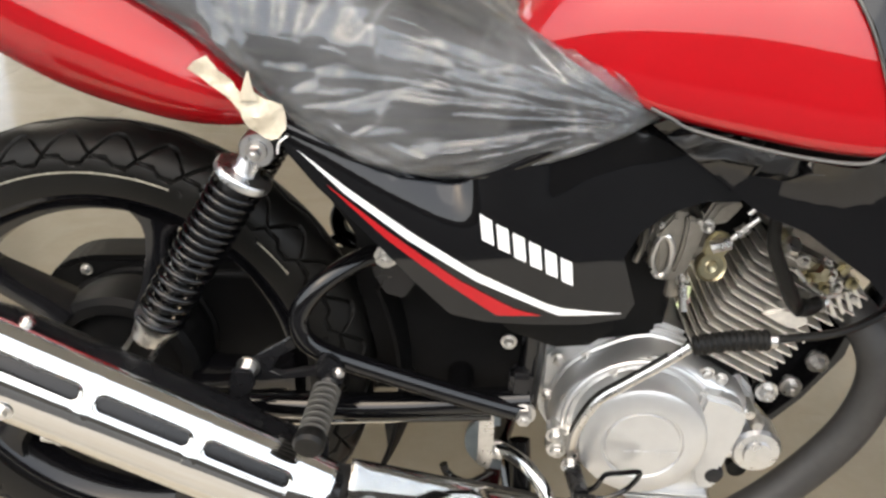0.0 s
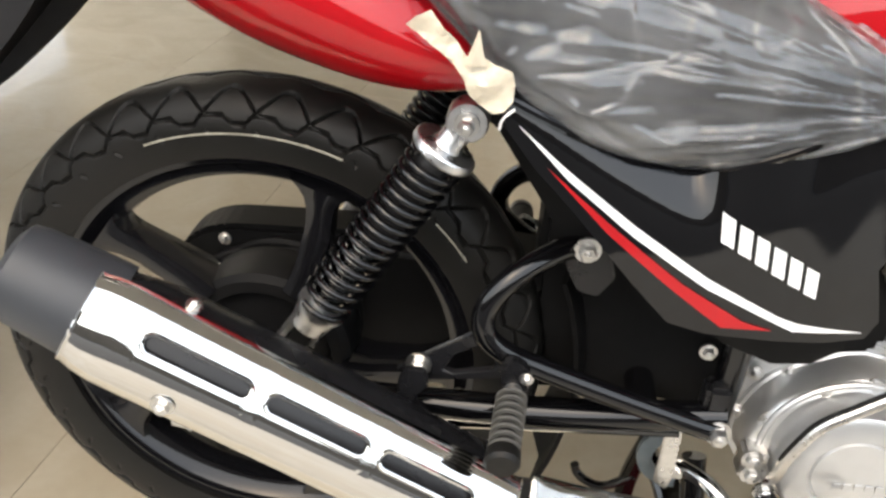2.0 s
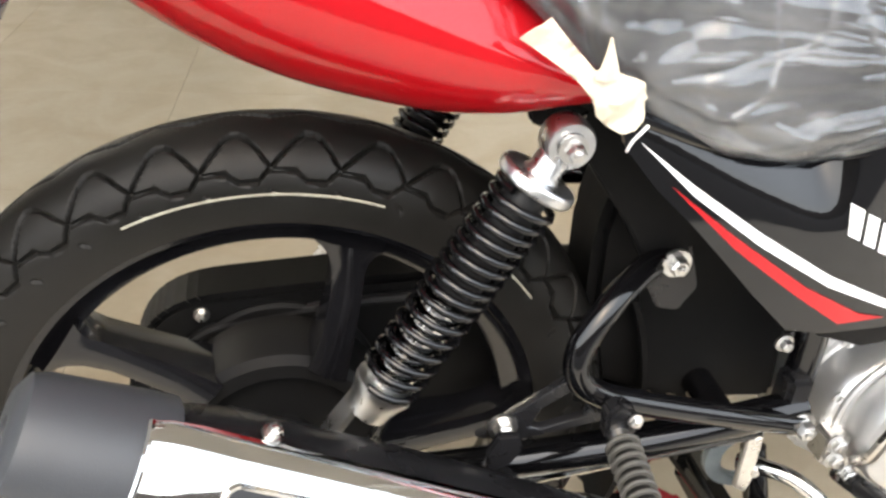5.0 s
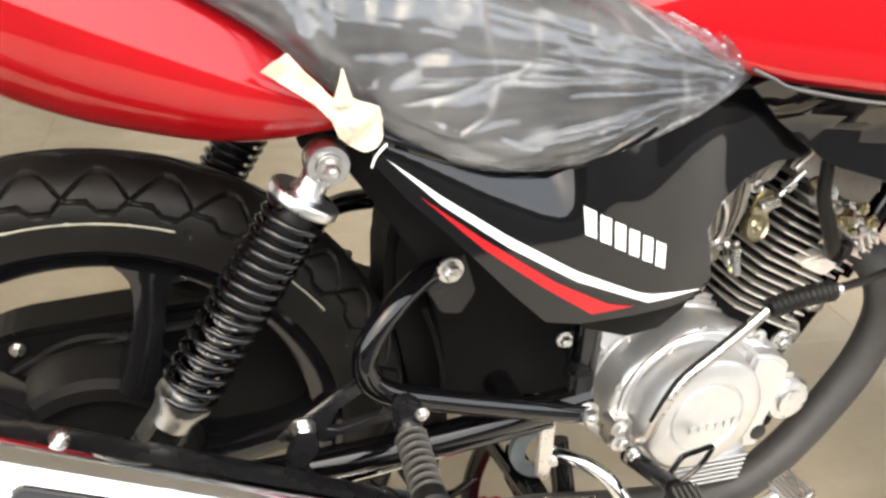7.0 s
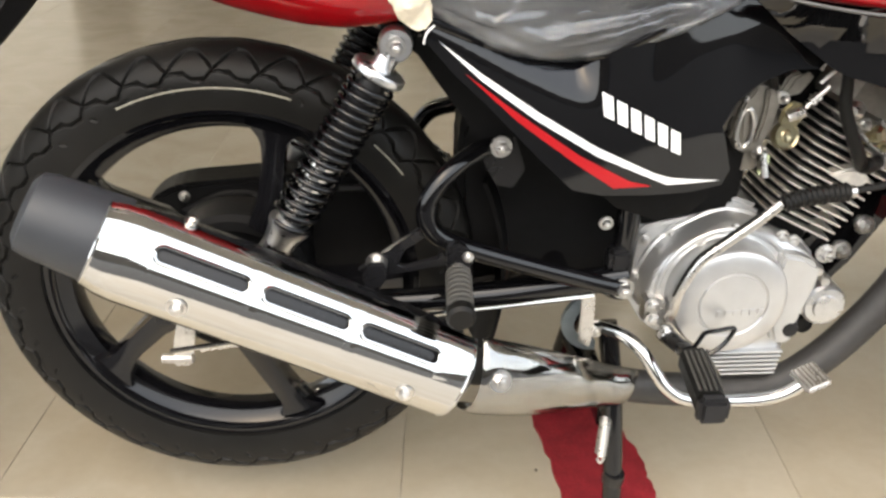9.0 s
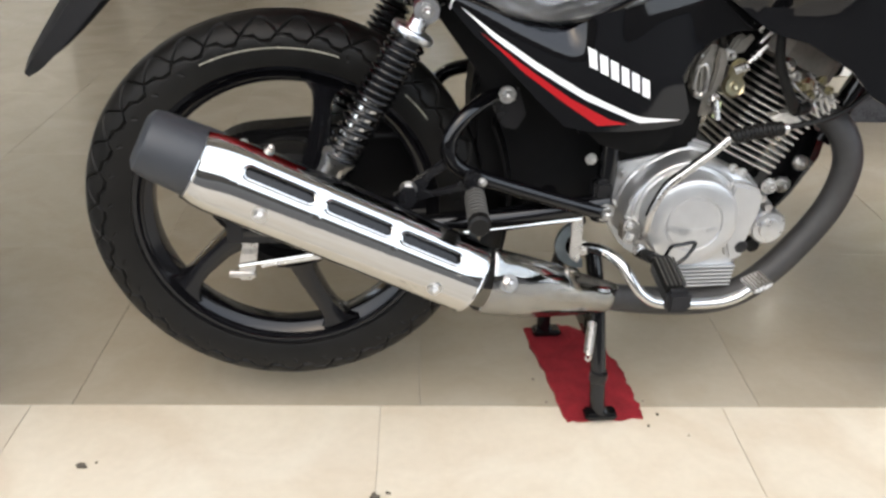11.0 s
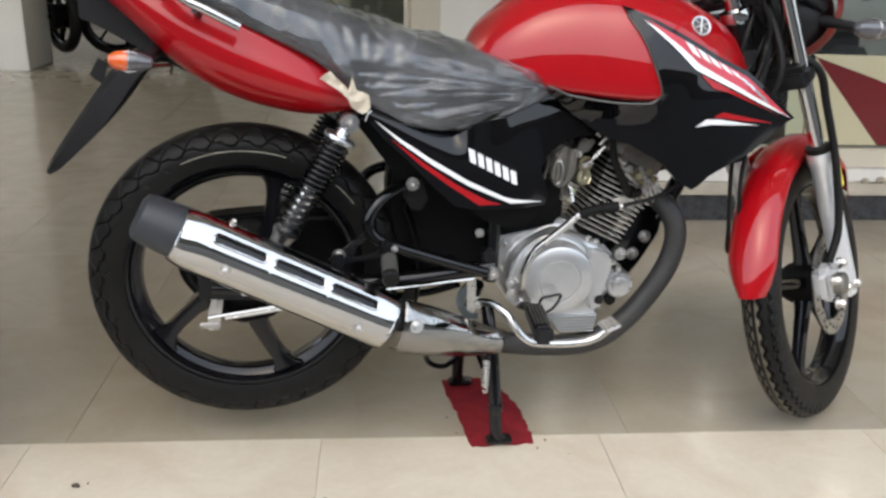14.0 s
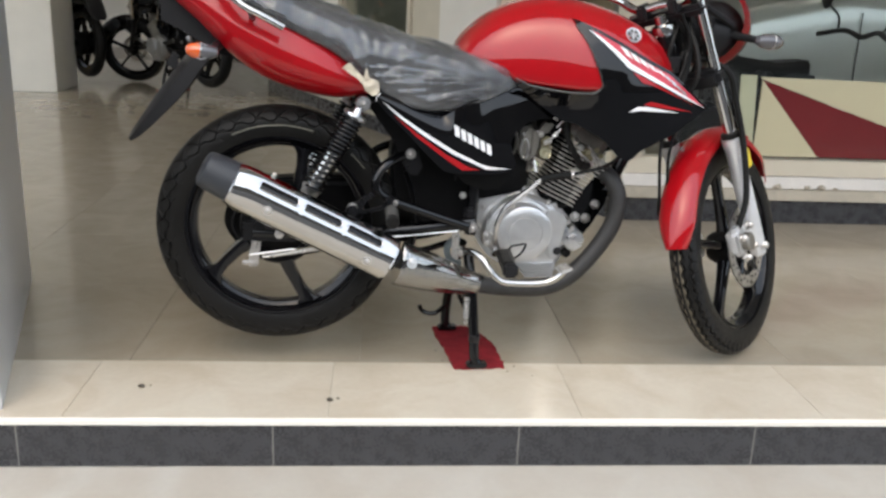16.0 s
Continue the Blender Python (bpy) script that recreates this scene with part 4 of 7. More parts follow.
tape_edge = [(0.160, 0.780), (0.168, 0.788), (0.178, 0.793), (0.187, 0.783), (0.200, 0.770), (0.209, 0.761), (0.216, 0.766), (0.223, 0.760), (0.236, 0.756), (0.244, 0.752), (0.247, 0.742), (0.247, 0.730), (0.241, 0.722), (0.232, 0.719), (0.222, 0.724), (0.213, 0.732), (0.208, 0.744), (0.200, 0.753), (0.188, 0.762), (0.176, 0.770)]
part("tape", sheet(tape_edge, tape_y, 0.002, 0.0035), TAPE, bike, "cream packing tape with a torn end", angle=60)
peak = loft([[V(0.2155 + dx * w, -0.172 - dy * 0.004 - lean, z) for dx, dy in ((-1, 0), (-0.4, 1), (0.4, 0.6), (1, 0), (0.3, -0.4), (-0.3, -0.3))] for w, z, lean in ((0.0085, 0.757, 0.0), (0.0062, 0.764, 0.001), (0.0036, 0.772, 0.0), (0.0008, 0.782, -0.003))])
part("tape_tail", peak, TAPE, bike)
part("tie", tube(curve([(0.249, -0.170, 0.725), (0.243, -0.172, 0.720), (0.240, -0.170, 0.714), (0.239, -0.166, 0.706)], 5), 0.0011, 8), WHITE, bike, "white plastic tie")

# tank
TT = [(0.445, 0.80, 0.815), (0.462, 0.79, 0.848), (0.485, 0.782, 0.876), (0.53, 0.77, 0.912), (0.59, 0.752, 0.940), (0.66, 0.742, 0.954), (0.74, 0.737, 0.952), (0.82, 0.737, 0.933), (0.90, 0.742, 0.902), (0.96, 0.75, 0.862), (1.0, 0.76, 0.815)]
KW = [(0.445, 0.070), (0.462, 0.100), (0.485, 0.118), (0.53, 0.134), (0.59, 0.148), (0.66, 0.164), (0.74, 0.184), (0.82, 0.182), (0.90, 0.155), (0.96, 0.115), (1.0, 0.07)]
tlo = [(x, a) for x, a, b in TT]
thi = [(x, b) for x, a, b in TT]
TPROF = [(0.0, 0.0), (0.75, 0.0), (0.96, 0.03), (1.0, 0.12), (0.985, 0.3), (0.93, 0.52), (0.80, 0.74), (0.58, 0.91), (0.3, 0.985), (0.0, 1.0)]


def tank_ring(x):
    a, b, w = soft(x, tlo), soft(x, thi), soft(x, KW)
    half = curve([V(x, -w * p, a + (b - a) * q) for p, q in TPROF], 4)
    return half + [V(p.x, -p.y, p.z) for p in half[-2:0:-1]]


def tank_y(x, z):
    """Depth of the tank's near flank."""
    a, b, w = soft(x, tlo), soft(x, thi), soft(x, KW)
    f = min(1.0, max(0.0, (z - a) / max(b - a, 0.01)))
    return -w * interp(f, [(q, p) for p, q in TPROF[2:]])


part("tank", loft([tank_ring(0.445 + 0.555 * k / 60) for k in range(61)]), RED, bike, "glossy red fuel tank", angle=60)
cap = part("filler_cap", spin([(0.04, 0), (0.04, 0.012), (0.034, 0.018), (0.0, 0.019)], (0.70, 0, 0.95), (0, 0, 1), 32, False), CHROME, bike)


def wing_y(x, z):
    """Depth of the wing: outside the tank's flank, tapering to the tip."""
    t = soft(x, [(0.58, -0.122), (0.64, -0.126), (0.70, -0.140), (0.75, -0.166), (0.80, -0.187), (0.88, -0.181), (0.96, -0.160), (1.06, -0.128)])
    y = t + max(0.0, z - 0.76) * 0.36
    if x < 0.985:
        near = min(1.0, max(0.0, (z - soft(x, tlo) + 0.035) / 0.035))
        y = min(y, y + (tank_y(x, z) - 0.007 - y) * near)
    return y + max(0.0, 0.735 - z) * 0.01


WING = [(0.705, 0.908), (0.722, 0.903), (0.77, 0.882), (0.82, 0.858), (0.89, 0.822), (0.962, 0.790), (1.02, 0.746), (1.080, 0.700), (1.048, 0.680), (0.986, 0.637), (0.935, 0.617), (0.890, 0.597), (0.872, 0.580), (0.856, 0.573), (0.826, 0.590), (0.79, 0.626), (0.735, 0.657), (0.700, 0.664), (0.686, 0.670), (0.63, 0.709), (0.580, 0.748), (0.590, 0.756), (0.620, 0.744),
        (0.70, 0.734), (0.752, 0.733), (0.772, 0.742), (0.778, 0.758), (0.764, 0.80), (0.740, 0.853)]
both("wing_panel", sheet(WING, wing_y, 0.006, 0.018), BLACK, bike, "glossy black tank side wing with decals")


def decal(name, poly, depth, material, lift=0.0012, step=0.018, label="", parent=None):
    return part(name, sheet(poly, depth, 0.0008, step, 0.0, lift), material, parent or bike, label)


decal("wing_decal", [(0.745, 0.886), (0.80, 0.859), (0.882, 0.816), (0.956, 0.783), (1.012, 0.742), (1.070, 0.700), (0.946, 0.759), (0.876, 0.790), (0.845, 0.806), (0.806, 0.836)], wing_y, PINK, label="pink and red wing decal with white blocks")
decal("wing_white", [(0.738, 0.886), (0.765, 0.870), (0.812, 0.836), (0.848, 0.808), (0.946, 0.760), (1.072, 0.700), (0.997, 0.729), (0.876, 0.783), (0.839, 0.799), (0.802, 0.832)], wing_y, WHITE, 0.0022)
decal("wing_red", [(0.852, 0.790), (0.880, 0.778), (0.997, 0.725), (1.045, 0.705), (0.91, 0.757), (0.878, 0.765)], wing_y, REDD, 0.0018)
decal("wing_red", [(0.885, 0.712), (0.907, 0.720), (1.030, 0.692), (0.96, 0.700)], wing_y, REDD, 0.0018)
decal("wing_line", [(0.848, 0.694), (0.870, 0.708), (0.90, 0.707), (0.995, 0.690), (0.88, 0.698)], wing_y, WHITE, 0.0022)
for k in range(5):
    x = 0.816 + k * 0.0245
    z = 0.8500 - k * 0.0128
    h = 0.034 - k * 0.003
    decal("decal_block", [(x, z), (x + 0.018, z - 0.009), (x + 0.034, z - 0.010 - h * 0.62), (x + 0.016, z - h * 0.62)], wing_y, WHITE, 0.0026, 0.05)
for k in range(4):
    x = 0.941 + k * 0.0165
    z = 0.7850 - k * 0.0118
    decal("decal_block", [(x, z), (x + 0.012, z - 0.008), (x + 0.021, z - 0.020), (x + 0.008, z - 0.013)], wing_y, SILVERD, 0.0026, 0.05)
# raised rim along the tank's lower edge
rimp = [V(x, tank_y(x, z) - 0.004, z) for x, z in ((0.575, 0.764), (0.595, 0.756), (0.615, 0.748), (0.69, 0.738), (0.752, 0.737), (0.772, 0.747), (0.776, 0.762), (0.762, 0.80), (0.738, 0.853), (0.712, 0.893))]
part("tank_trim", tube(curve(rimp, 6), 0.0020, 8), DARKD, bike, "dark trim line round the tank panel")
# round emblem
em = V(0.858, tank_y(0.858, 0.872) - 0.002, 0.873)
emd = V(0.1, -0.86, 0.5)
emb = part("emblem", spin([(0.0, 0.001), (0.0165, 0.001), (0.0165, 0.003), (0.019, 0.003), (0.019, -0.004)], em, emd, 32, False), DARKD, bike, "round chrome badge")
part("badge_ring", spin([(0.0160, 0.003), (0.019, 0.0035), (0.0195, 0.0), (0.0160, 0.0)], em, emd, 32, False, None, True), SILVERD, emb)
for k in range(3):
    q = Vector(emd).normalized()
    u = q.orthogonal().normalized()
    w = q.cross(u)
    d = math.cos(k * math.pi / 3 + 0.5) * u + math.sin(k * math.pi / 3 + 0.5) * w
    part("badge_bar", tube([em + q * 0.003 - d * 0.015, em + q * 0.003 + d * 0.015], 0.0018, 6), SILVERD, emb)

# side panel with stripes and block lettering
def bend(v, k=0.006):
    """Rounded ramp: nothing below zero, v above."""
    return 0.5 * (v + math.sqrt(v * v + k * k)) if v > -0.1 else 0.0


def crease_z(x):
    return interp(x, [(0.23, 0.728), (0.277, 0.706), (0.334, 0.675), (0.386, 0.650), (0.43, 0.634), (0.47, 0.655), (0.52, 0.695), (0.56, 0.737), (0.64, 0.76)])


def side_y(x, z):
    y = soft(x, [(0.23, -0.152), (0.35, -0.156), (0.43, -0.154), (0.53, -0.142), (0.60, -0.126), (0.70, -0.112)]) + max(0.0, 0.60 - z) * 0.03 + max(0.0, z - 0.60) * interp(x, [(0.48, 0.0), (0.58, 0.10)])
    over = bend(z - crease_z(x))
    if over > 0:
        y += over * interp(x, [(0.30, 0.85), (0.36, 0.80), (0.405, 0.72), (0.422, 0.30), (0.436, 0.04), (0.46, 0.0)])
    scoop = bend(z - interp(x, [(0.44, 0.66), (0.484, 0.652), (0.526, 0.687), (0.575, 0.703), (0.64, 0.715)]), 0.004)
    return y + scoop * interp(x, [(0.45, 0.0), (0.50, 0.18), (0.58, 0.18), (0.64, 0.05)])


SIDE = [(0.238, 0.728), (0.272, 0.714), (0.32, 0.696), (0.369, 0.687), (0.427, 0.690), (0.48, 0.712), (0.549, 0.745), (0.585, 0.752), (0.635, 0.715), (0.692, 0.672), (0.682, 0.664), (0.650, 0.664), (0.615, 0.652), (0.588, 0.632), (0.574, 0.606), (0.584, 0.578), (0.593, 0.552), (0.585, 0.534), (0.548, 0.530), (0.50, 0.530), (0.44, 0.533), (0.405, 0.541),
        (0.367, 0.577), (0.332, 0.613), (0.305, 0.640), (0.272, 0.670), (0.244, 0.702)]
both("side_panel", sheet(SIDE, side_y, 0.006, 0.007), BLACK, bike, "glossy black side panel with stripes")
rimt = [V(x, side_y(x, z) - 0.001, z) for x, z in ((0.240, 0.727), (0.272, 0.714), (0.32, 0.696), (0.369, 0.687), (0.427, 0.690), (0.48, 0.712), (0.549, 0.745), (0.580, 0.750))]
part("panel_rim", tube(curve(rimt, 8), 0.0050, 10), BLACK, bike, "rounded glossy black panel rim")
decal("white_stripe", [(0.254, 0.706), (0.30, 0.672), (0.36, 0.632), (0.43, 0.590), (0.50, 0.556), (0.518, 0.550), (0.580, 0.541), (0.515, 0.542), (0.43, 0.5805), (0.36, 0.6225), (0.30, 0.665)], side_y, WHITE, label="tapered white stripe")
decal("red_stripe", [(0.282, 0.673), (0.34, 0.630), (0.41, 0.582), (0.47, 0.549), (0.497, 0.5415), (0.452, 0.5415), (0.40, 0.577), (0.34, 0.621)], side_y, REDD, label="tapered red stripe")
# six brand letters kept as plain blocks
for k in range(6):
    x = 0.428 + k * 0.0164
    z = 0.6525 - k * 0.0088
    w = 0.0118
    decal("letter_block", [(x, z), (x + w, z - 0.0055), (x + w + 0.004, z - 0.0055 - 0.026), (x + 0.004, z - 0.026)], side_y, WHITE, 0.0014, 0.05, "white block of the side lettering" if k == 0 else "")


def low_y(x, z):
    return -0.128 + (0.58 - z) * 0.18


both("lower_cover", sheet([(0.37, 0.60), (0.40, 0.58), (0.45, 0.552), (0.50, 0.530), (0.575, 0.530), (0.578, 0.512), (0.555, 0.488), (0.520, 0.482), (0.470, 0.500), (0.42, 0.545)], low_y, 0.005, 0.02, 0.003), DEEP, bike, "black plastic lower cover")

# frame
F = [("frame_tube", [(0.95, 0.0, 0.80), (0.80, 0.0, 0.72), (0.60, 0, 0.70)], 0.022), ("frame_tube", [(1.0, 0, 0.70), (0.93, 0.0, 0.58), (0.875, 0.0, 0.46)], 0.018)]
for s in (-1, 1):
    F += [("frame_tube", [(0.62, s * 0.04, 0.70), (0.50, s * 0.085, 0.70), (0.30, s * 0.095, 0.705), (0.10, s * 0.085, 0.76), (-0.12, s * 0.07, 0.83)], 0.013),
          ("frame_tube", [(0.55, s * 0.06, 0.68), (0.50, s * 0.066, 0.56), (0.50, s * 0.070, 0.46), (0.495, s * 0.072, 0.36)], 0.015),
          ("frame_tube", [(0.235, s * 0.07, 0.70), (0.30, s * 0.03, 0.62), (0.38, s * 0.012, 0.53), (0.47, s * 0.012, 0.44)], 0.014)]
for nm, pts, r in F:
    part(nm, tube(curve(pts, 5), r, 12), BLACK, bike, "black painted frame tube")
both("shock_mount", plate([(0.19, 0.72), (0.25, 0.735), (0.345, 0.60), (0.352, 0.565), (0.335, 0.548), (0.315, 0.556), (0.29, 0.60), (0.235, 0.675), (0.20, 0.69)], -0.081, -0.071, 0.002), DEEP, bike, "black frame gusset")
# near-black box in the frame hollow, its colour standing in for the shade there
part("battery_box", plate([(0.31, 0.655), (0.36, 0.60), (0.50, 0.52), (0.515, 0.350), (0.40, 0.360), (0.31, 0.395), (0.292, 0.47), (0.29, 0.56)], -0.028, 0.05, 0.01), DEEP, bike, "black battery box and inner guard, filling in for the shaded hollow")
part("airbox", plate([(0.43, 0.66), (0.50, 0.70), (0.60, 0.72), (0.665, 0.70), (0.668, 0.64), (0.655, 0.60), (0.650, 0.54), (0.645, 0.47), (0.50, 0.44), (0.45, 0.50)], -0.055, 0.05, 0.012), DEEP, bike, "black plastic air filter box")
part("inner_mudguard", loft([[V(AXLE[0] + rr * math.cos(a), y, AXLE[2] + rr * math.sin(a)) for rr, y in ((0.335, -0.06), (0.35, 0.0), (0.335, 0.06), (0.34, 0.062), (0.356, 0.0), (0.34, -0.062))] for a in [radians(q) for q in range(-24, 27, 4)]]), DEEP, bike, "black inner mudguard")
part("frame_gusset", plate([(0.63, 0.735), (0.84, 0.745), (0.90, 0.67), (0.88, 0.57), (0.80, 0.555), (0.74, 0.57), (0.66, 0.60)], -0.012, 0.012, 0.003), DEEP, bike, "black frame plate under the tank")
both("gusset_tab", plate([(0.310, 0.572), (0.330, 0.586), (0.352, 0.576), (0.366, 0.535), (0.352, 0.512), (0.332, 0.516), (0.318, 0.540)], -0.080, -0.074, 0.002), SATIN, bike, "black pressed bracket")
part("gusset_bolt", bolt((0.333, -0.092, 0.570), 0.0085, h=0.012), STEEL, bike, "chrome flange bolt")
part("cover_bolt", bolt((0.472, -0.070, 0.461), 0.006, h=0.010), STEEL, bike, "chrome flange bolt")
def grown(poly, d):
    """The outline moved outwards by about d from its middle."""
    mx = sum(p[0] for p in poly) / len(poly)
    mz = sum(p[1] for p in poly) / len(poly)
    out = []
    for x, z in poly:
        r = math.hypot(x - mx, z - mz)
        out.append((mx + (x - mx) * (1 + d / r), mz + (z - mz) * (1 + d / r)))
    return out


for s in (-1, 1):
    part("footrest_hoop", tube(curve([(0.330, s * 0.078, 0.566), (0.305, s * 0.092, 0.563), (0.268, s * 0.118, 0.545), (0.247, s * 0.128, 0.515), (0.249, s * 0.131, 0.488), (0.270, s * 0.129, 0.468), (0.31, s * 0.122, 0.449), (0.40, s * 0.110, 0.415), (0.47, s * 0.100, 0.39), (0.497, s * 0.097, 0.383)], 6), 0.0116, 16), BLACK, bike, "black bent footrest hoop")
    part("hoop_bolt", bolt((0.494, s * 0.098, 0.385), 0.0095, (0, s, 0), 0.018), STEEL, bike, "chrome pivot bolt")
    tri = [(0.168, 0.432), (0.20, 0.457), (0.248, 0.491), (0.262, 0.482), (0.284, 0.452), (0.282, 0.440), (0.20, 0.424)]
    inner = [(0.213, 0.4385), (0.222, 0.4575), (0.246, 0.474), (0.252, 0.470), (0.264, 0.453), (0.260, 0.446), (0.224, 0.436)]
    bm = bmesh.new()
    edge = [[V(x, y, z) for x, z in poly] for poly, y in ((tri, s * 0.122), (tri, s * 0.1285), (grown(tri, -0.0015), s * 0.130), (grown(inner, 0.0015), s * 0.130), (inner, s * 0.1285), (inner, s * 0.122), (tri, s * 0.122))]
    ringface(bm, edge, True, False)
    bmesh.ops.remove_doubles(bm, verts=bm.verts[:], dist=0.0001)
    bmesh.ops.recalc_face_normals(bm, faces=bm.faces[:])
    part("footrest_bracket", bm, SATIN, bike, "black pressed footrest bracket with a triangular opening")
    part("peg_mount", plate([(0.268, 0.470), (0.280, 0.478), (0.294, 0.468), (0.298, 0.448), (0.288, 0.436), (0.270, 0.440)], s * 0.139, s * 0.156, 0.003), SATIN, bike)
    part("mount_pin", bolt((0.292, s * 0.157, 0.462), 0.0045, (0, s, 0), 0.006), STEEL, bike)
    part("bracket_bolt", bolt((0.189, s * 0.130, 0.443), 0.0085, (0, s, 0), 0.013), STEEL, bike, "zinc flange bolt")
    peg = part("rear_footrest", spin([(0.009, 0), (0.009, 0.035)], (0.282, s * 0.140, 0.447), (-0.05, s, -0.12), 16), STEEL, bike)
    PD = V(-0.05, s, -0.12).normalized()
    P0 = V(0.282, s * 0.140, 0.447)
    # the darker core colour stands for shade in the grooves between paler ribs
    part("peg_rubber", spin([(0.0105, 0.022), (0.0108, 0.092), (0.0155, 0.093), (0.0160, 0.105), (0.013, 0.109), (0.0, 0.1095)], P0, PD, 24), RUBBER, peg, "black footrest rubber", angle=30)
    for k in range(8):
        part("rubber_rib", spin([(0.0100, -0.0018), (0.0140, -0.0016), (0.0150, -0.0006), (0.0150, 0.0006), (0.0140, 0.0016), (0.0100, 0.0018)], P0 + PD * (0.027 + 0.0088 * k), PD, 24, False), LITRIB, peg, "grey-black rubber rib, coloured paler than the shaded grooves" if k == 0 else "", angle=40)

# exhaust
MA, MB = V(-0.088, -0.222, 0.526), V(0.264, -0.190, 0.338)
MD = (MB - MA).normalized()
silencer = part("silencer", spin([(0.0, -0.005), (0.036, -0.004), (0.040, 0.0), (0.050, 0.06), (0.052, 0.20), (0.051, 0.36), (0.046, 0.395), (0.030, 0.41), (0.025, 0.43)], MA, MD, 48, False), SATIN, bike, "black exhaust silencer with chrome heat shield")
part("end_cap", spin([(0.0, -0.060), (0.012, -0.060), (0.013, -0.074), (0.030, -0.074), (0.0405, -0.068), (0.0435, -0.056), (0.0475, 0.0), (0.048, 0.02), (0.0, 0.02)], MA, MD, 40, False), GREYRUB, silencer, "matt dark grey silencer end cap")
MU = (V(0, 0, 1) - MD * MD.z).normalized()
MN = MD.cross(MU)
if MN.y > 0:
    MN = -MN


def shield_pt(u, v, g=0.0):
    """Point on the heat shield: u metres along, v degrees round from outward-facing up."""
    r = 0.0565 - 0.006 * max(0, (0.03 - u) / 0.03) ** 2
    off = abs(v - 33)
    if off < 17 and 0.03 < u < 0.39:
        r *= 0.15 + 0.85 * math.cos(radians(17)) / math.cos(radians(off))
    r += g
    return MA + MD * u + r * (math.cos(radians(v)) * MN + math.sin(radians(v)) * MU)


SLOTS = [(0.052, 0.150), (0.164, 0.262), (0.275, 0.370)]
V0, V1, VS, HH = -78, 74, 33, 9.0
us = set([0.0, 0.012, 0.03, 0.05, 0.40, 0.41])
for a, b in SLOTS:
    for k in range(9):
        e = 0.009 * (1 - math.cos(math.pi / 2 * k / 8))
        us |= {round(a + e, 5), round(b - e, 5)}
    us |= {round(a + (b - a) * k / 6, 5) for k in range(1, 6)}
us = sorted(us)


def slot_h(u):
    for a, b in SLOTS:
        if a < u < b:
            e = min(u - a, b - u)
            return HH if e >= 0.009 else HH * math.sqrt(max(0, 1 - (1 - e / 0.009) ** 2))
    return 0.0


bm = bmesh.new()
for g, flip in ((0.0, 0), (-0.0025, 1)):
    lower, upper = [], []
    for u in us:
        h = slot_h(u)
        lower.append([bm.verts.new(shield_pt(u, V0 + (VS - h - V0) * k / 28, g)) for k in range(29)])
        upper.append([bm.verts.new(shield_pt(u, VS + h + (V1 - VS - h) * k / 14, g)) for k in range(15)])
    for grid in (lower, upper):
        for r0, r1 in zip(grid, grid[1:]):
            for j in range(len(r0) - 1):
                bm.faces.new((r0[j], r0[j + 1], r1[j + 1], r1[j]))
bmesh.ops.remove_doubles(bm, verts=bm.verts[:], dist=0.0001)
heat_shield = part("heat_shield", bm, CHROME, silencer, "mirror chrome heat shield with three slots", angle=50)
for a, b in SLOTS:
    loopp = []
    for k in range(40):
        q = 2 * math.pi * k / 40
        cu = (a + b) / 2 + (1 if math.cos(q) > 0 else -1) * ((b - a) / 2 - 0.009) + 0.009 * math.cos(q)
        loopp.append(shield_pt(cu, VS + HH * math.sin(q), 0.0005))
    part("slot_rim", tube(loopp, 0.0022, 6, True), CHROME, heat_shield)
    # dark sheet added behind each slot, painting the shade inside it
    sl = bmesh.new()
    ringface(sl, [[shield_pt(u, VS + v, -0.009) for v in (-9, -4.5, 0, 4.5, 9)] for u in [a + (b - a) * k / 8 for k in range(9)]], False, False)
    part("slot_shade", sl, DEEP, heat_shield)
for u, v in ((0.092, -14), (0.352, -20), (0.075, 80)):
    p = shield_pt(u, v, 0.0)
    d = (p - (MA + MD * u)).normalized()
    part("shield_bolt", bolt(p, 0.005 if v > 50 else 0.007, d, 0.008), STEEL, heat_shield, "chrome shield bolt")
for u in (0.0, 0.41):
    part("shield_lip", tube([shield_pt(u, V0 + (V1 - V0) * k / 24, -0.001) for k in range(25)], 0.0022, 6), CHROME, heat_shield)
part("hanger", plate([(0.180, 0.453), (0.197, 0.453), (0.202, 0.436), (0.190, 0.418), (0.205, 0.398), (0.190, 0.393), (0.172, 0.413), (0.172, 0.438)], -0.154, -0.146, 0.002), SATIN, bike, "black curved silencer hanger")
part("clamp_band", spin([(0.050, 0.375), (0.0525, 0.377), (0.0525, 0.397), (0.050, 0.399)], MA, MD, 40, False), SATIN, silencer)
part("clamp_lug", box((0, 0, 0), (0.024, 0.018, 0.030), 0.003, Matrix.Translation((0.207, -0.198, 0.410)) @ pose(0, 0, 0, 25, 20, 0)), DEEP, silencer, "black clamp lug")

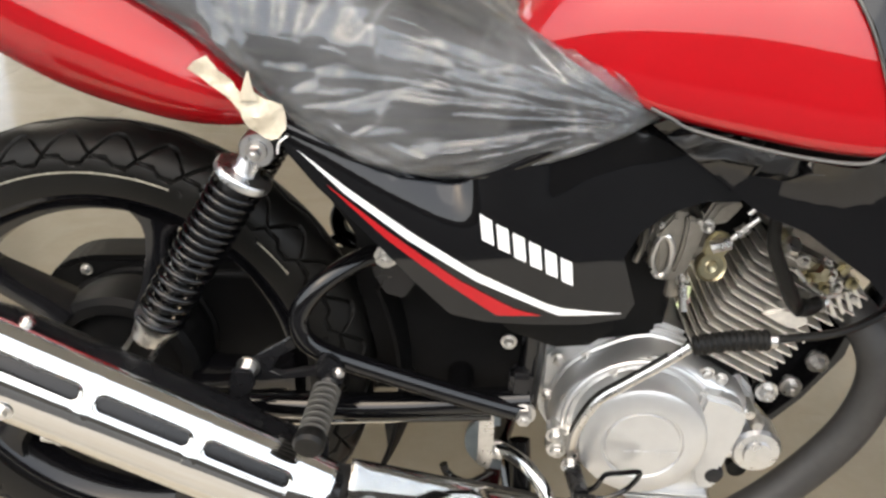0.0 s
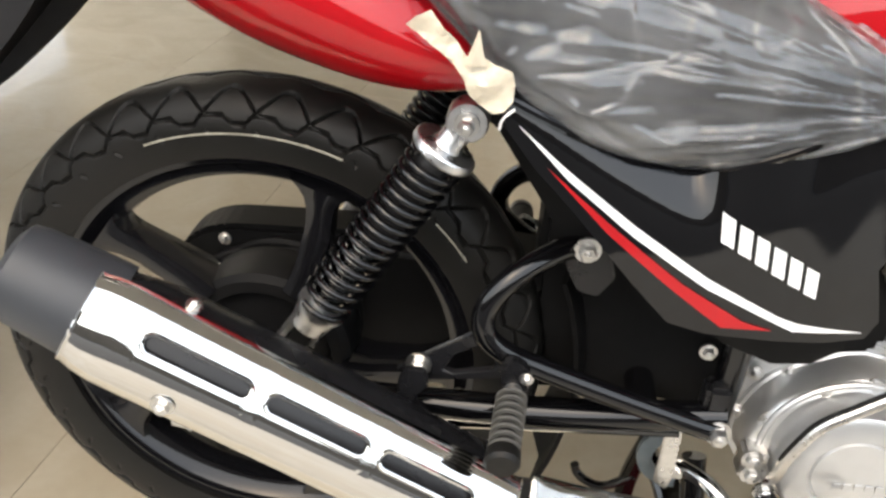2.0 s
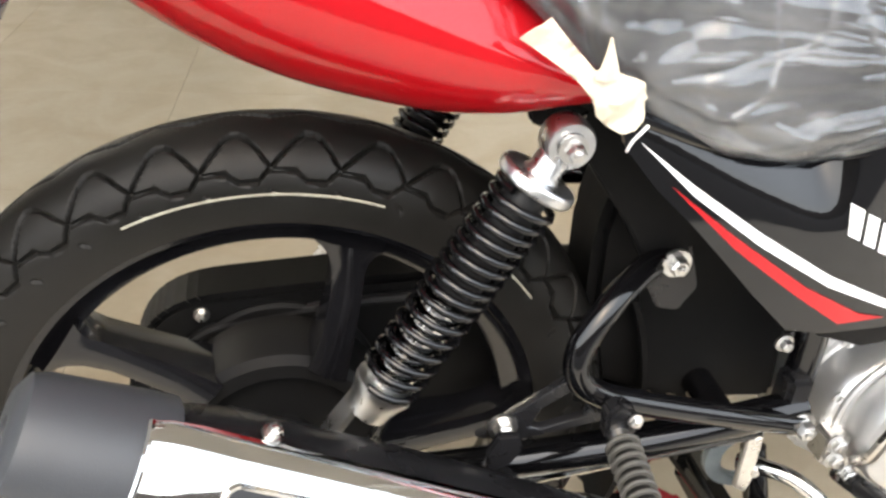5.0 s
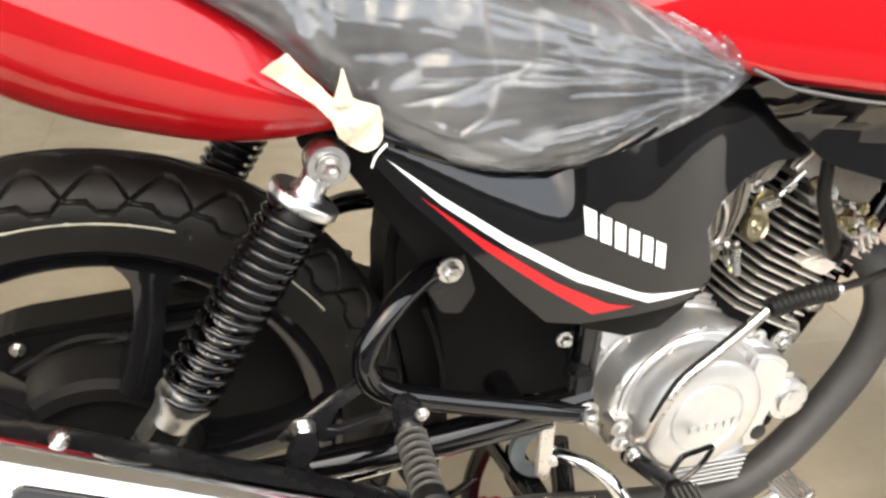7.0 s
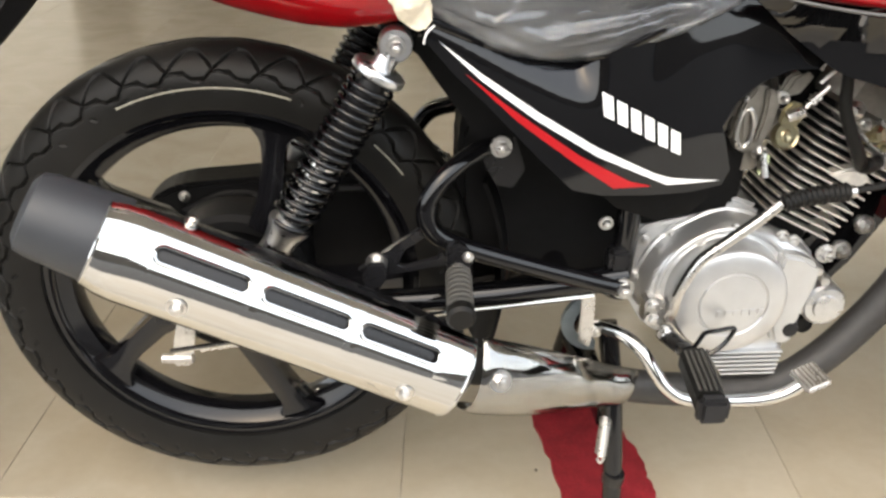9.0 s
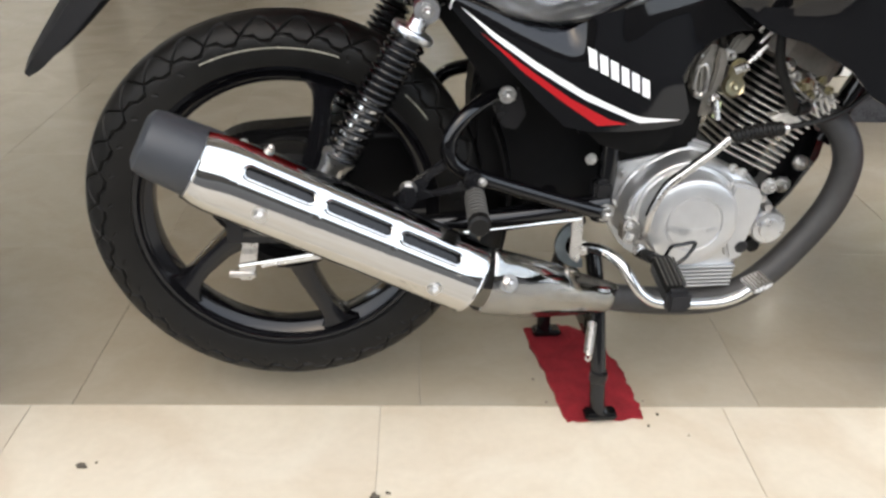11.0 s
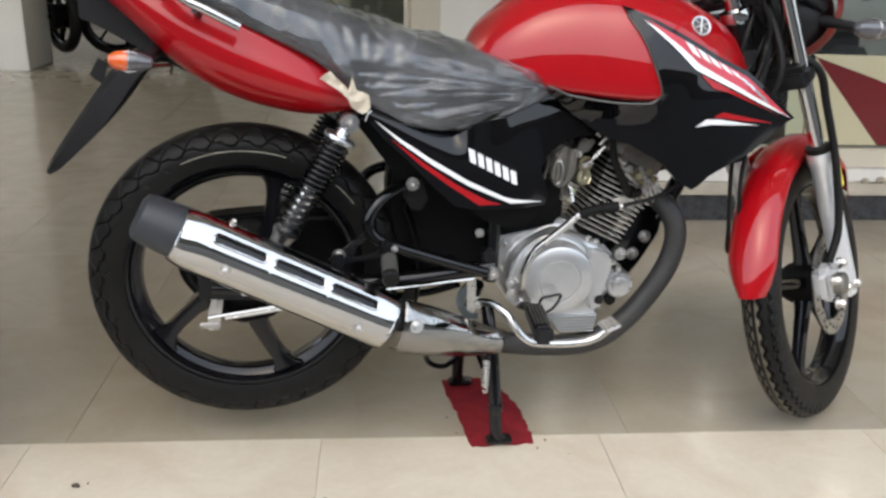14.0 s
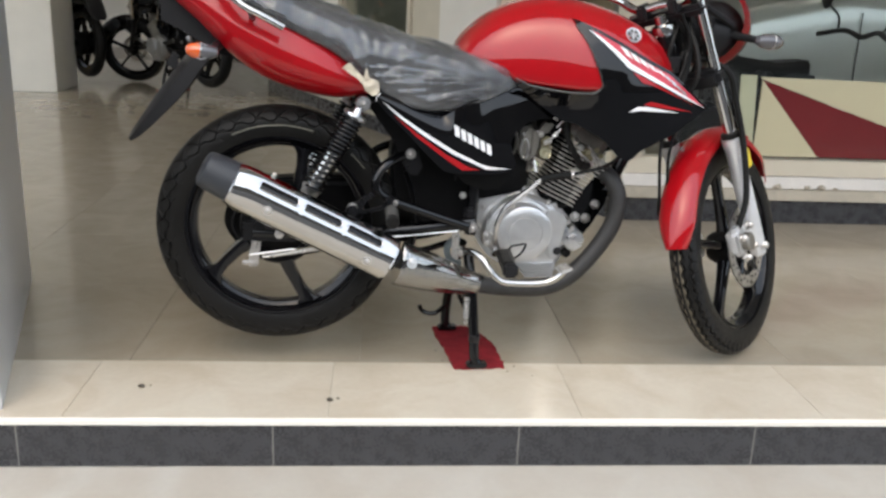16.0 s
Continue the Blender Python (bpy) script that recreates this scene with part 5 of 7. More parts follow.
pipe_pts = curve([(0.842, -0.03, 0.525), (0.868, -0.062, 0.500), (0.884, -0.075, 0.455), (0.876, -0.078, 0.395), (0.845, -0.08, 0.335), (0.79, -0.085, 0.270), (0.73, -0.09, 0.228), (0.66, -0.09, 0.216), (0.55, -0.085, 0.222), (0.46, -0.098, 0.248), (0.36, -0.142, 0.296), (0.26, -0.188, 0.340)], 6)
part("exhaust_pipe", tube(pipe_pts, 0.0225, 20), PIPE, bike, "dark grey exhaust pipe")
rings = []
CS = [(0.293, -0.150, 0.318, 0.060), (0.303, -0.148, 0.313, 0.0625), (0.36, -0.130, 0.289, 0.058), (0.42, -0.108, 0.263, 0.049), (0.47, -0.090, 0.243, 0.040), (0.508, -0.080, 0.232, 0.034), (0.526, -0.076, 0.229, 0.026)]
for k, (x, y, z, r) in enumerate(CS):
    a = Vector(CS[max(k - 1, 0)][:3])
    b = Vector(CS[min(k + 1, len(CS) - 1)][:3])
    d = b - a
    d.z *= (0.45, 0.45, 0.7, 0.9, 1, 1, 1)[k]
    d.normalize()
    u = (V(0, 0, 1) - d * d.z).normalized()
    n = d.cross(u)
    n = -n if n.y > 0 else n
    rings.append([V(x, y, z) + r * (math.cos(radians(q)) * n + math.sin(radians(q)) * u) for q in range(-96, 62, 7)])
bm = bmesh.new()
rr = [list(r) for r in zip(*[curve(c, 4) for c in zip(*rings)])]
ringface(bm, rr, False, False)
bmesh.ops.solidify(bm, geom=bm.faces[:], thickness=0.002)
cone = part("pipe_shield", bm, CHROME, bike, "tapered chrome pipe shield", angle=50)
part("shield_bolt", bolt((0.330, -0.203, 0.323), 0.009, (0.25, -0.95, 0.3), 0.008), STEEL, cone)
part("shield_bolt", bolt((0.475, -0.121, 0.247), 0.008, (0.35, -0.92, 0.2), 0.008), STEEL, cone)

# engine
engine = part("engine", plate([(0.514, 0.425), (0.530, 0.446), (0.585, 0.458), (0.645, 0.478), (0.690, 0.462), (0.738, 0.425), (0.772, 0.390), (0.780, 0.345), (0.765, 0.30), (0.735, 0.255), (0.615, 0.250), (0.55, 0.29), (0.515, 0.345)], -0.036, 0.10, 0.006), ALUP, bike, "silver single-cylinder engine")
cover = [(0.527, 0.360), (0.535, 0.392), (0.553, 0.422), (0.588, 0.447), (0.634, 0.464), (0.692, 0.446), (0.742, 0.416), (0.747, 0.390), (0.736, 0.340), (0.729, 0.292), (0.722, 0.266), (0.690, 0.252), (0.630, 0.262), (0.592, 0.287), (0.555, 0.315), (0.532, 0.335)]
cv = [tuple(p)[::2] for p in curve([(a, 0, b) for a, b in cover], 3, True)]
bm = bmesh.new()
cx, cz = 0.64, 0.36
ringface(bm, [[V(cx + (x - cx) * k, y, cz + (z - cz) * k) for x, z in cv] for k, y in ((1.03, -0.034), (1.03, -0.042), (1.0, -0.044), (1.0, -0.072), (0.988, -0.080), (0.955, -0.086), (0.88, -0.090), (0.75, -0.093), (0.5, -0.096), (0.0001, -0.097))], True, False)
part("clutch_case", bm, ALUP, engine, "cast aluminium right engine cover", angle=40)
CC = (0.627, -0.090, 0.373)
part("clutch_cover", spin([(0.0765, 0.0), (0.0745, 0.012), (0.0735, 0.026), (0.0705, 0.0325), (0.065, 0.0355), (0.046, 0.037), (0.0445, 0.0348), (0.0425, 0.0345), (0.041, 0.037), (0.0, 0.039)], CC, (0, -1, 0), 72, False), ALUP, engine, "round silver-painted clutch cover", angle=25)
part("case_rib", tube([V(CC[0] + 0.086 * math.cos(radians(q)), -0.091, CC[2] + 0.086 * math.sin(radians(q))) for q in range(20, 215, 7)], 0.0036, 10), ALUP, engine)
for k in range(6):
    part("cast_mark", box((CC[0] - 0.016 + k * 0.0105, -0.1292, CC[2] - 0.012 + k * 0.0006), (0.0075, 0.0012, 0.0085), 0.0003), ALUP, engine)
part("kick_boss", plate([(0.690, 0.432), (0.720, 0.426), (0.740, 0.413), (0.742, 0.390), (0.728, 0.338), (0.724, 0.300), (0.70, 0.30), (0.68, 0.36)], -0.108, -0.07, 0.005), ALUP, engine)
part("front_cap", spin([(0.029, 0.0), (0.029, 0.034), (0.026, 0.039), (0.017, 0.040), (0.016, 0.044), (0.0, 0.045)], (0.768, -0.052, 0.346), (0, -1, 0), 40, False), ALU, engine, "round oil filter cap", angle=25)
for x, z in ((0.752, 0.394), (0.764, 0.379)):
    part("oil_union", spin([(0.0085, 0.0), (0.0085, 0.020), (0.006, 0.026), (0.0, 0.027)], (x, -0.06, z), (0, -1, 0), 12, False), STEEL, engine)
part("alternator_cover", spin([(0.075, 0.0), (0.075, 0.03), (0.068, 0.04), (0.04, 0.044), (0.038, 0.04), (0.0, 0.041)], (0.70, 0.095, 0.375), (0, 1, 0), 40, False), ALUP, engine, "round silver left engine cover")
part("sprocket_cover", plate([(0.53, 0.42), (0.60, 0.45), (0.62, 0.35), (0.60, 0.29), (0.54, 0.31)], 0.095, 0.125, 0.008), ALUP, engine)
part("filler_plug", spin([(0.0125, 0), (0.0125, 0.016), (0.010, 0.021), (0.0, 0.022)], (0.719, -0.088, 0.322), (0, -1, 0), 10, False), PLASTIC, engine, "black oil filler plug")
part("sump_plug", spin([(0.012, 0), (0.012, 0.012), (0.0, 0.014)], (0.757, -0.06, 0.306), (0, -1, 0), 12, False), RUBBER, engine)
for k in range(6):
    part("sump_rib", box((0.668 + 0.002 * k, -0.080, 0.284 - 0.0066 * k), (0.104 - 0.006 * k, 0.044, 0.0028), 0.001), ALUP, engine)
for x, y, z in ((0.534, -0.042, 0.423), (0.567, -0.042, 0.429), (0.525, -0.042, 0.372), (0.545, -0.080, 0.395), (0.590, -0.082, 0.441), (0.634, -0.082, 0.456), (0.695, -0.080, 0.444), (0.712, -0.078, 0.436), (0.738, -0.080, 0.338), (0.715, -0.082, 0.268), (0.560, -0.082, 0.320)):
    part("case_bolt", bolt((x, y, z), 0.0058, h=0.008), STEEL, engine)
rail = curve([(0.549, -0.120, 0.350), (0.548, -0.138, 0.372), (0.549, -0.147, 0.404), (0.566, -0.149, 0.444), (0.595, -0.149, 0.470), (0.625, -0.148, 0.494), (0.652, -0.147, 0.518)], 6)
part("cable_guide", tube(rail, 0.0058, 10), STEEL, engine, "bright steel clutch cable guide")
part("guide_edge", tube([p + V(-0.004, -0.001, 0.006) for p in rail[10:-4]], 0.0024, 8), RUBBER, engine)
part("cable_boot", tube(curve([(0.654, -0.147, 0.519), (0.69, -0.147, 0.528), (0.728, -0.147, 0.532)], 12), [0.0115 if k % 2 else 0.0098 for k in range(25)], 12), RUBBER, engine, "ribbed black rubber cable boot")
part("cable_ferrule", spin([(0.006, -0.006), (0.0075, -0.004), (0.0075, 0.004), (0.005, 0.006)], (0.731, -0.147, 0.532), (1, 0, 0.1), 12), STEEL, engine)
part("clutch_cable", tube(curve([(0.728, -0.147, 0.532), (0.80, -0.145, 0.548), (0.86, -0.12, 0.572), (0.93, -0.10, 0.63), (0.96, -0.09, 0.70)], 6), 0.0045, 8), RUBBER, engine, "black clutch cable")
part("gear_linkage", box((0.537, -0.095, 0.352), (0.026, 0.03, 0.036), 0.004), STEEL, engine)
for p in ((0.532, -0.110, 0.366), (0.535, -0.110, 0.346), (0.553, -0.112, 0.326)):
    part("linkage_bolt", bolt(p, 0.0075, h=0.010), STEEL, engine)

# cylinder with fins, leaning forward
CA = V(0.712, 0, 0.437)
CDIR = V(0.44, 0, 0.90).normalized()
CP = V(0.90, 0, -0.44).normalized()
# near-black core: the shade between the fins is put into its colour
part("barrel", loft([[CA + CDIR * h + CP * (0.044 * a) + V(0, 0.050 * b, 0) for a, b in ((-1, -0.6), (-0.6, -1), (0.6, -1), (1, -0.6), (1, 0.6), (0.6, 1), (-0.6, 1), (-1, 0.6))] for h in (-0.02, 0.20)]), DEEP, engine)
for k in range(14):
    h = 0.018 + 0.0108 * k
    wy = 0.077 if 2 < k < 12 else 0.074
    wx = 0.052 + 0.0006 * k
    sec = []
    for j in range(28):
        q = 2 * math.pi * (j + 0.5) / 28
        c, s = math.cos(q), math.sin(q)
        f = 1 / (abs(c) ** 16 + abs(s) ** 16) ** (1 / 16)
        sec.append((c * f, s * f))
    wide = min(0.021, max(0.0, h - 0.095) * 0.5)
    rings = [[CA + CDIR * (h + dh) + CP * ((wx - e + (wide if a > 0 else 0.0)) * a) + V(0, (wy - e) * b, 0) for a, b in sec] for dh, e in ((-0.0011, 0.0008), (-0.0008, 0.0), (0.0008, 0.0), (0.0011, 0.0008))]
    part("fin", loft(rings), FINS, engine, angle=35)
part("head_cover", loft([[CA + CDIR * h + CP * (w * a) + V(0, w * b, 0) for a, b in ((-1, -0.6), (-0.6, -1), (0.6, -1), (1, -0.6), (1, 0.6), (0.6, 1), (-0.6, 1), (-1, 0.6))] for h, w in ((0.168, 0.058), (0.175, 0.064), (0.205, 0.064), (0.225, 0.056), (0.238, 0.04))]), CARBM, engine)
part("head_boss", plate([(0.738, 0.526), (0.760, 0.533), (0.776, 0.534), (0.794, 0.517), (0.778, 0.507), (0.760, 0.514)], -0.082, -0.060, 0.003), FINS, engine, "flat plug boss between the fins")
part("plug_cap", tube(curve([(0.722, -0.098, 0.668), (0.724, -0.100, 0.644), (0.728, -0.100, 0.617), (0.741, -0.100, 0.589), (0.758, -0.098, 0.559), (0.769, -0.090, 0.543), (0.779, -0.080, 0.536)], 6), [0.0062 + 0.0024 * min(1.0, k / 24) for k in range(37)], 14), RUBBER, engine, "black plug lead and cap")
part("plug_elbow", tube(curve([(0.770, -0.094, 0.543), (0.785, -0.088, 0.541), (0.800, -0.078, 0.545)], 5), [0.010, 0.0105, 0.0105, 0.010, 0.0095, 0.009, 0.009, 0.0085, 0.008, 0.007, 0.006], 14), RUBBER, engine)
part("plug_ring", spin([(0.0085, -0.003), (0.011, -0.003), (0.011, 0.003), (0.0085, 0.003)], (0.797, -0.080, 0.544), (0.9, 0.5, 0.2), 20, False, None, True), STEEL, engine)
for x, z, sx, sz, tilt, m in ((0.762, 0.589, 0.030, 0.022, 26, CARBM), (0.782, 0.578, 0.030, 0.026, 26, CARBM), (0.806, 0.567, 0.034, 0.024, 30, CARBM), (0.824, 0.556, 0.020, 0.026, 28, CARBM), (0.798, 0.584, 0.018, 0.012, 20, STEEL), (0.818, 0.578, 0.014, 0.016, 40, BRASS)):
    part("head_casting", box((0, 0, 0), (sx, 0.042, sz), 0.004, Matrix.Translation((x, -0.052, z)) @ Matrix.Rotation(radians(tilt), 4, "Y")), m, engine, "cast cylinder head shoulder")
part("tappet_cap", spin([(0.0105, -0.012), (0.0105, 0.010), (0.008, 0.013), (0.0, 0.013)], (0.752, -0.074, 0.604), (0.3, -0.8, 0.5), 6, False), STEEL, engine, "bright hexagonal tappet cap")
part("tappet_stem", tube([(0.752, -0.074, 0.604), (0.742, -0.066, 0.620)], 0.006, 10), BRASS, engine)
part("tappet_cap", spin([(0.012, -0.012), (0.012, 0.006), (0.008, 0.010), (0.0, 0.010)], (0.790, -0.074, 0.574), (0.5, -0.8, 0.3), 6, False), BRASS, engine, "yellow zinc tappet cap")
for x, z, m in ((0.772, 0.588, STEEL), (0.778, 0.570, BRASS), (0.803, 0.574, STEEL), (0.812, 0.561, STEEL), (0.828, 0.566, BRASS), (0.832, 0.550, STEEL), (0.800, 0.558, BRASS)):
    part("head_bolt", bolt((x, -0.073, z), 0.0048, h=0.010), m, engine)
part("head_pipe", tube(curve([(0.764, -0.078, 0.580), (0.782, -0.083, 0.563), (0.802, -0.082, 0.553), (0.826, -0.076, 0.556)], 5), 0.0028, 8), STEEL, engine)
for k in range(4):
    part("head_rib", box((0, 0, 0), (0.004, 0.012, 0.026), 0.001, Matrix.Translation((0.812 + 0.008 * k, -0.074, 0.537 + 0.0045 * k)) @ Matrix.Rotation(radians(-28), 4, "Y")), FINS, engine)
part("engine_plate", plate([(0.755, 0.41), (0.80, 0.45), (0.862, 0.52), (0.888, 0.505), (0.878, 0.43), (0.842, 0.366), (0.812, 0.328), (0.772, 0.37)], -0.004, 0.004, 0.002), BLACK, bike, "black engine mounting plate")
for p in ((0.847, -0.004, 0.422), (0.823, -0.004, 0.384), (0.783, -0.036, 0.396), (0.870, -0.004, 0.490)):
    part("mount_bolt", bolt(p, 0.009, h=0.014), STEEL, bike, "chrome mounting bolt")

# carburettor
carb = part("carburettor", loft([[V(0.648, 0, 0.590) + CP * h + V(0, r * b - 0.012, 0) + CDIR * (r * a) for a, b in [(math.cos(2 * math.pi * k / 16), math.sin(2 * math.pi * k / 16)) for k in range(16)]] for h, r in ((-0.065, 0.030), (-0.04, 0.030), (-0.038, 0.024), (0.0, 0.026), (0.002, 0.034), (0.025, 0.034), (0.028, 0.022), (0.06, 0.02))]), CARBM, bike, "small cast carburettor")
carb.location = (0.002, 0.012, -0.006)
part("float_bowl", box((0.640, -0.02, 0.555), (0.046, 0.06, 0.05), 0.010), CARBM, carb)
part("slide_body", spin([(0.021, 0), (0.021, 0.03), (0.018, 0.034), (0.009, 0.046), (0.0, 0.047)], (0.652, -0.03, 0.600), (-0.35, -0.25, 0.9), 24, False), CARBM, carb)
part("throttle_disc", spin([(0.0, 0.004), (0.006, 0.006), (0.008, 0.004), (0.014, 0.004), (0.0165, 0.006), (0.0175, 0.003), (0.0175, -0.001), (0.0155, -0.006)], (0.676, -0.080, 0.578), (0.2, -1, 0.2), 28, False), BRASS, carb, "yellow zinc throttle wheel")
part("linkage", plate([(0.664, 0.625), (0.676, 0.648), (0.69, 0.656), (0.697, 0.650), (0.684, 0.630)], -0.082, -0.078, 0.001), CARBM, carb)
for p, d in (((0.70, -0.08, 0.662), (0.7, -0.1, 0.7)), ((0.665, -0.08, 0.625), (0, -1, 0)), ((0.635, -0.06, 0.575), (0, -1, 0)), ((0.655, -0.06, 0.55), (0, -1, 0))):
    part("screw", bolt(p, 0.005, d, 0.012), STEEL, carb)
part("vacuum_cap", spin([(0.030, 0), (0.031, 0.006), (0.028, 0.012), (0.012, 0.016), (0.0, 0.017)], (0.618, -0.055, 0.612), (-0.3, -0.9, 0.25), 28, False), CARBM, carb)
for k in range(3):
    part("carb_rib", tube(curve([(0.600 + 0.014 * k, -0.074, 0.635), (0.604 + 0.014 * k, -0.078, 0.605), (0.598 + 0.014 * k, -0.074, 0.575)], 5), 0.004, 8), CARBM, carb)
part("throttle_lever", plate([(0.664, 0.594), (0.666, 0.612), (0.676, 0.622), (0.690, 0.618), (0.694, 0.604), (0.686, 0.590)], -0.086, -0.080, 0.002), BRASS, carb)
part("lever_spring", helix((0.672, -0.088, 0.604), (0.690, -0.092, 0.612), 0.006, 0.0013, [k / 8 for k in range(9)], 8), STEEL, carb)
part("cable_adjuster", tube([(0.690, -0.090, 0.616), (0.713, -0.092, 0.642)], 0.0032, 10), STEEL, carb, "bright cable adjuster screw")
for f in (0.3, 0.5):
    part("adjuster_nut", spin([(0.0065, -0.0025), (0.0065, 0.0025)], V(0.690, -0.090, 0.616).lerp(V(0.713, -0.092, 0.642), f), (0.023, -0.002, 0.026), 6), STEEL, carb)
part("body_ring", tube([(0.622 + 0.010 * math.cos(q), -0.089, 0.590 + 0.024 * math.sin(q)) for q in [2 * math.pi * k / 24 for k in range(24)]], 0.0034, 8, True), STEEL, carb, "pale zinc ring on the carburettor")
part("top_plate", plate([(0.658, 0.628), (0.668, 0.652), (0.682, 0.656), (0.690, 0.640), (0.680, 0.626)], -0.080, -0.060, 0.003), CARBM, carb)
part("drain_tube", tube(curve([(0.655, -0.088, 0.556), (0.652, -0.094, 0.545), (0.647, -0.096, 0.534)], 5), 0.0042, 10), GREENR, carb, "pale green drain tube")
part("throttle_cable", tube(curve([(0.702, -0.09, 0.645), (0.722, -0.09, 0.668), (0.745, -0.085, 0.70)], 5), 0.003, 8), STEEL, carb)
part("float_bowl", spin([(0.017, 0), (0.017, 0.022), (0.013, 0.030), (0.0, 0.032)], (0.646, -0.040, 0.552), (0.15, -0.2, -1), 20, False), CARBM, carb)
carb_face = part("carb_body", plate([(0.606, 0.600), (0.612, 0.632), (0.628, 0.648), (0.656, 0.646), (0.664, 0.622), (0.658, 0.590), (0.648, 0.560), (0.622, 0.556), (0.612, 0.575)], -0.086, -0.03, 0.006), CARBM, carb, "grey cast carburettor body")
part("body_web", plate([(0.612, 0.618), (0.626, 0.640), (0.634, 0.636), (0.622, 0.606), (0.626, 0.575), (0.618, 0.575)], -0.092, -0.084, 0.003), CARBM, carb_face)
part("body_web", plate([(0.640, 0.640), (0.652, 0.636), (0.648, 0.600), (0.640, 0.570), (0.634, 0.575), (0.640, 0.605)], -0.094, -0.084, 0.003), CARBM, carb_face)
part("idle_screw", tube([(0.648, -0.092, 0.560), (0.652, -0.100, 0.532)], 0.005, 10), STEEL, carb_face)
part("choke_knob", spin([(0.0, 0.0), (0.009, 0.002), (0.010, 0.008), (0.006, 0.014), (0.0, 0.015)], (0.694, -0.09, 0.672), (-0.2, -0.8, 0.5), 16, False), WHITE, carb_face, "white plastic choke knob")
for p in ((0.615, -0.092, 0.628), (0.652, -0.094, 0.636), (0.618, -0.092, 0.570), (0.646, -0.094, 0.568)):
    part("screw", bolt(p, 0.0035, (0, -1, 0), 0.005, False), STEEL, carb_face)
part("drain_hose", tube(curve([(0.652, -0.065, 0.565), (0.655, -0.075, 0.545), (0.66, -0.075, 0.53)], 5), 0.005, 8), STEEL, carb)
part("intake_boot", tube(curve([(0.605, -0.01, 0.615), (0.585, -0.005, 0.63), (0.55, 0, 0.64)], 5), 0.036, 20), RUBBER, bike, "black rubber intake boot")
part("boot_clamp", spin([(0.034, -0.004), (0.0355, -0.004), (0.0355, 0.004), (0.034, 0.004)], (0.607, -0.012, 0.613), CP, 28, False), STEEL, carb)
part("fuel_hose", tube(curve([(0.66, -0.06, 0.62), (0.64, -0.09, 0.66), (0.66, -0.10, 0.70), (0.70, -0.08, 0.72)], 6), 0.006, 8), RUBBER, bike)

# brake pedal, footrest, stand
ped = part("brake_pedal", tube(curve([(0.462, -0.070, 0.312), (0.478, -0.086, 0.318), (0.500, -0.108, 0.320), (0.520, -0.130, 0.309), (0.536, -0.146, 0.286), (0.552, -0.155, 0.267), (0.580, -0.160, 0.255), (0.66, -0.160, 0.252), (0.70, -0.162, 0.262), (0.725, -0.164, 0.282)], 6), 0.0085, 12), CHROME, bike, "chrome brake pedal")
pad = part("pedal_pad", box((0, 0, 0), (0.036, 0.040, 0.008), 0.0035, Matrix.Translation((0.720, -0.178, 0.297)) @ pose(0, 0, 0, 8, -16, 12)), STEEL, ped, "grooved steel pedal pad")
for k in range(6):
    part("pad_ridge", box((-0.0135 + 0.0054 * k, 0, 0.0047), (0.0026, 0.034, 0.0018), 0.0006, Matrix.Translation((0.720, -0.178, 0.297)) @ pose(0, 0, 0, 8, -16, 12)), CARBM, pad)
part("pedal_lever", plate([(0.446, 0.305), (0.445, 0.372), (0.449, 0.380), (0.458, 0.380), (0.462, 0.372), (0.464, 0.312), (0.460, 0.296)], -0.098, -0.092, 0.0015), STEEL, ped)
sp = []
for k in range(13):
    a = radians(95 + 15 * k)
    sp.append([V(0.474 + rr * math.cos(a), y, 0.312 + rr * 0.95 * math.sin(a)) for rr, y in ((0.028, -0.066), (0.044, -0.064), (0.044, -0.056), (0.028, -0.058))])
part("return_spring_guard", loft(sp), GUARD, bike, "blue-grey zinc guard plate")
part("pivot_block", box((0.489, -0.080, 0.412), (0.026, 0.03, 0.040), 0.005), SATIN, bike)
part("pedal_nut", bolt((0.470, -0.078, 0.314), 0.0085, h=0.013), STEEL, ped)
part("brake_rod", tube([(0.458, -0.098, 0.374), (0.23, -0.112, 0.358), (-0.06, -0.122, 0.322)], 0.0036, 8), CHROME, bike, "bright steel brake rod")
part("brake_arm", plate([(-0.050, 0.365), (-0.030, 0.365), (-0.038, 0.31), (-0.044, 0.285), (-0.064, 0.285), (-0.062, 0.32)], -0.10, -0.092, 0.002), STEEL, bike, "zinc brake arm")
part("arm_nut", tube([(-0.078, -0.096, 0.295), (-0.04, -0.100, 0.296)], 0.006, 10), STEEL, bike)
part("arm_bolt", bolt((-0.044, -0.10, 0.350), 0.008), STEEL, bike)
part("torque_rod", tube([(-0.03, -0.098, 0.31), (0.14, -0.10, 0.335)], 0.005, 8), STEEL, bike)
fp = part("front_footrest", tube([(0.556, -0.10, 0.315), (0.558, -0.185, 0.342)], 0.010, 12), SATIN, bike, "black rubber rider footrest")
part("foot_rubber", loft([[V(0.559 + 0.0165 * a, -0.185 - h, 0.341 + 0.016 * b - h * 0.22) for a, b in ((-1, -0.5), (-0.6, -1), (0.6, -1), (1, -0.5), (1, 0.5), (0.6, 1), (-0.6, 1), (-1, 0.5))] for h in (0.008, 0.016, 0.026, 0.062, 0.074)]), RUBBER, fp, "worn black footrest rubber")
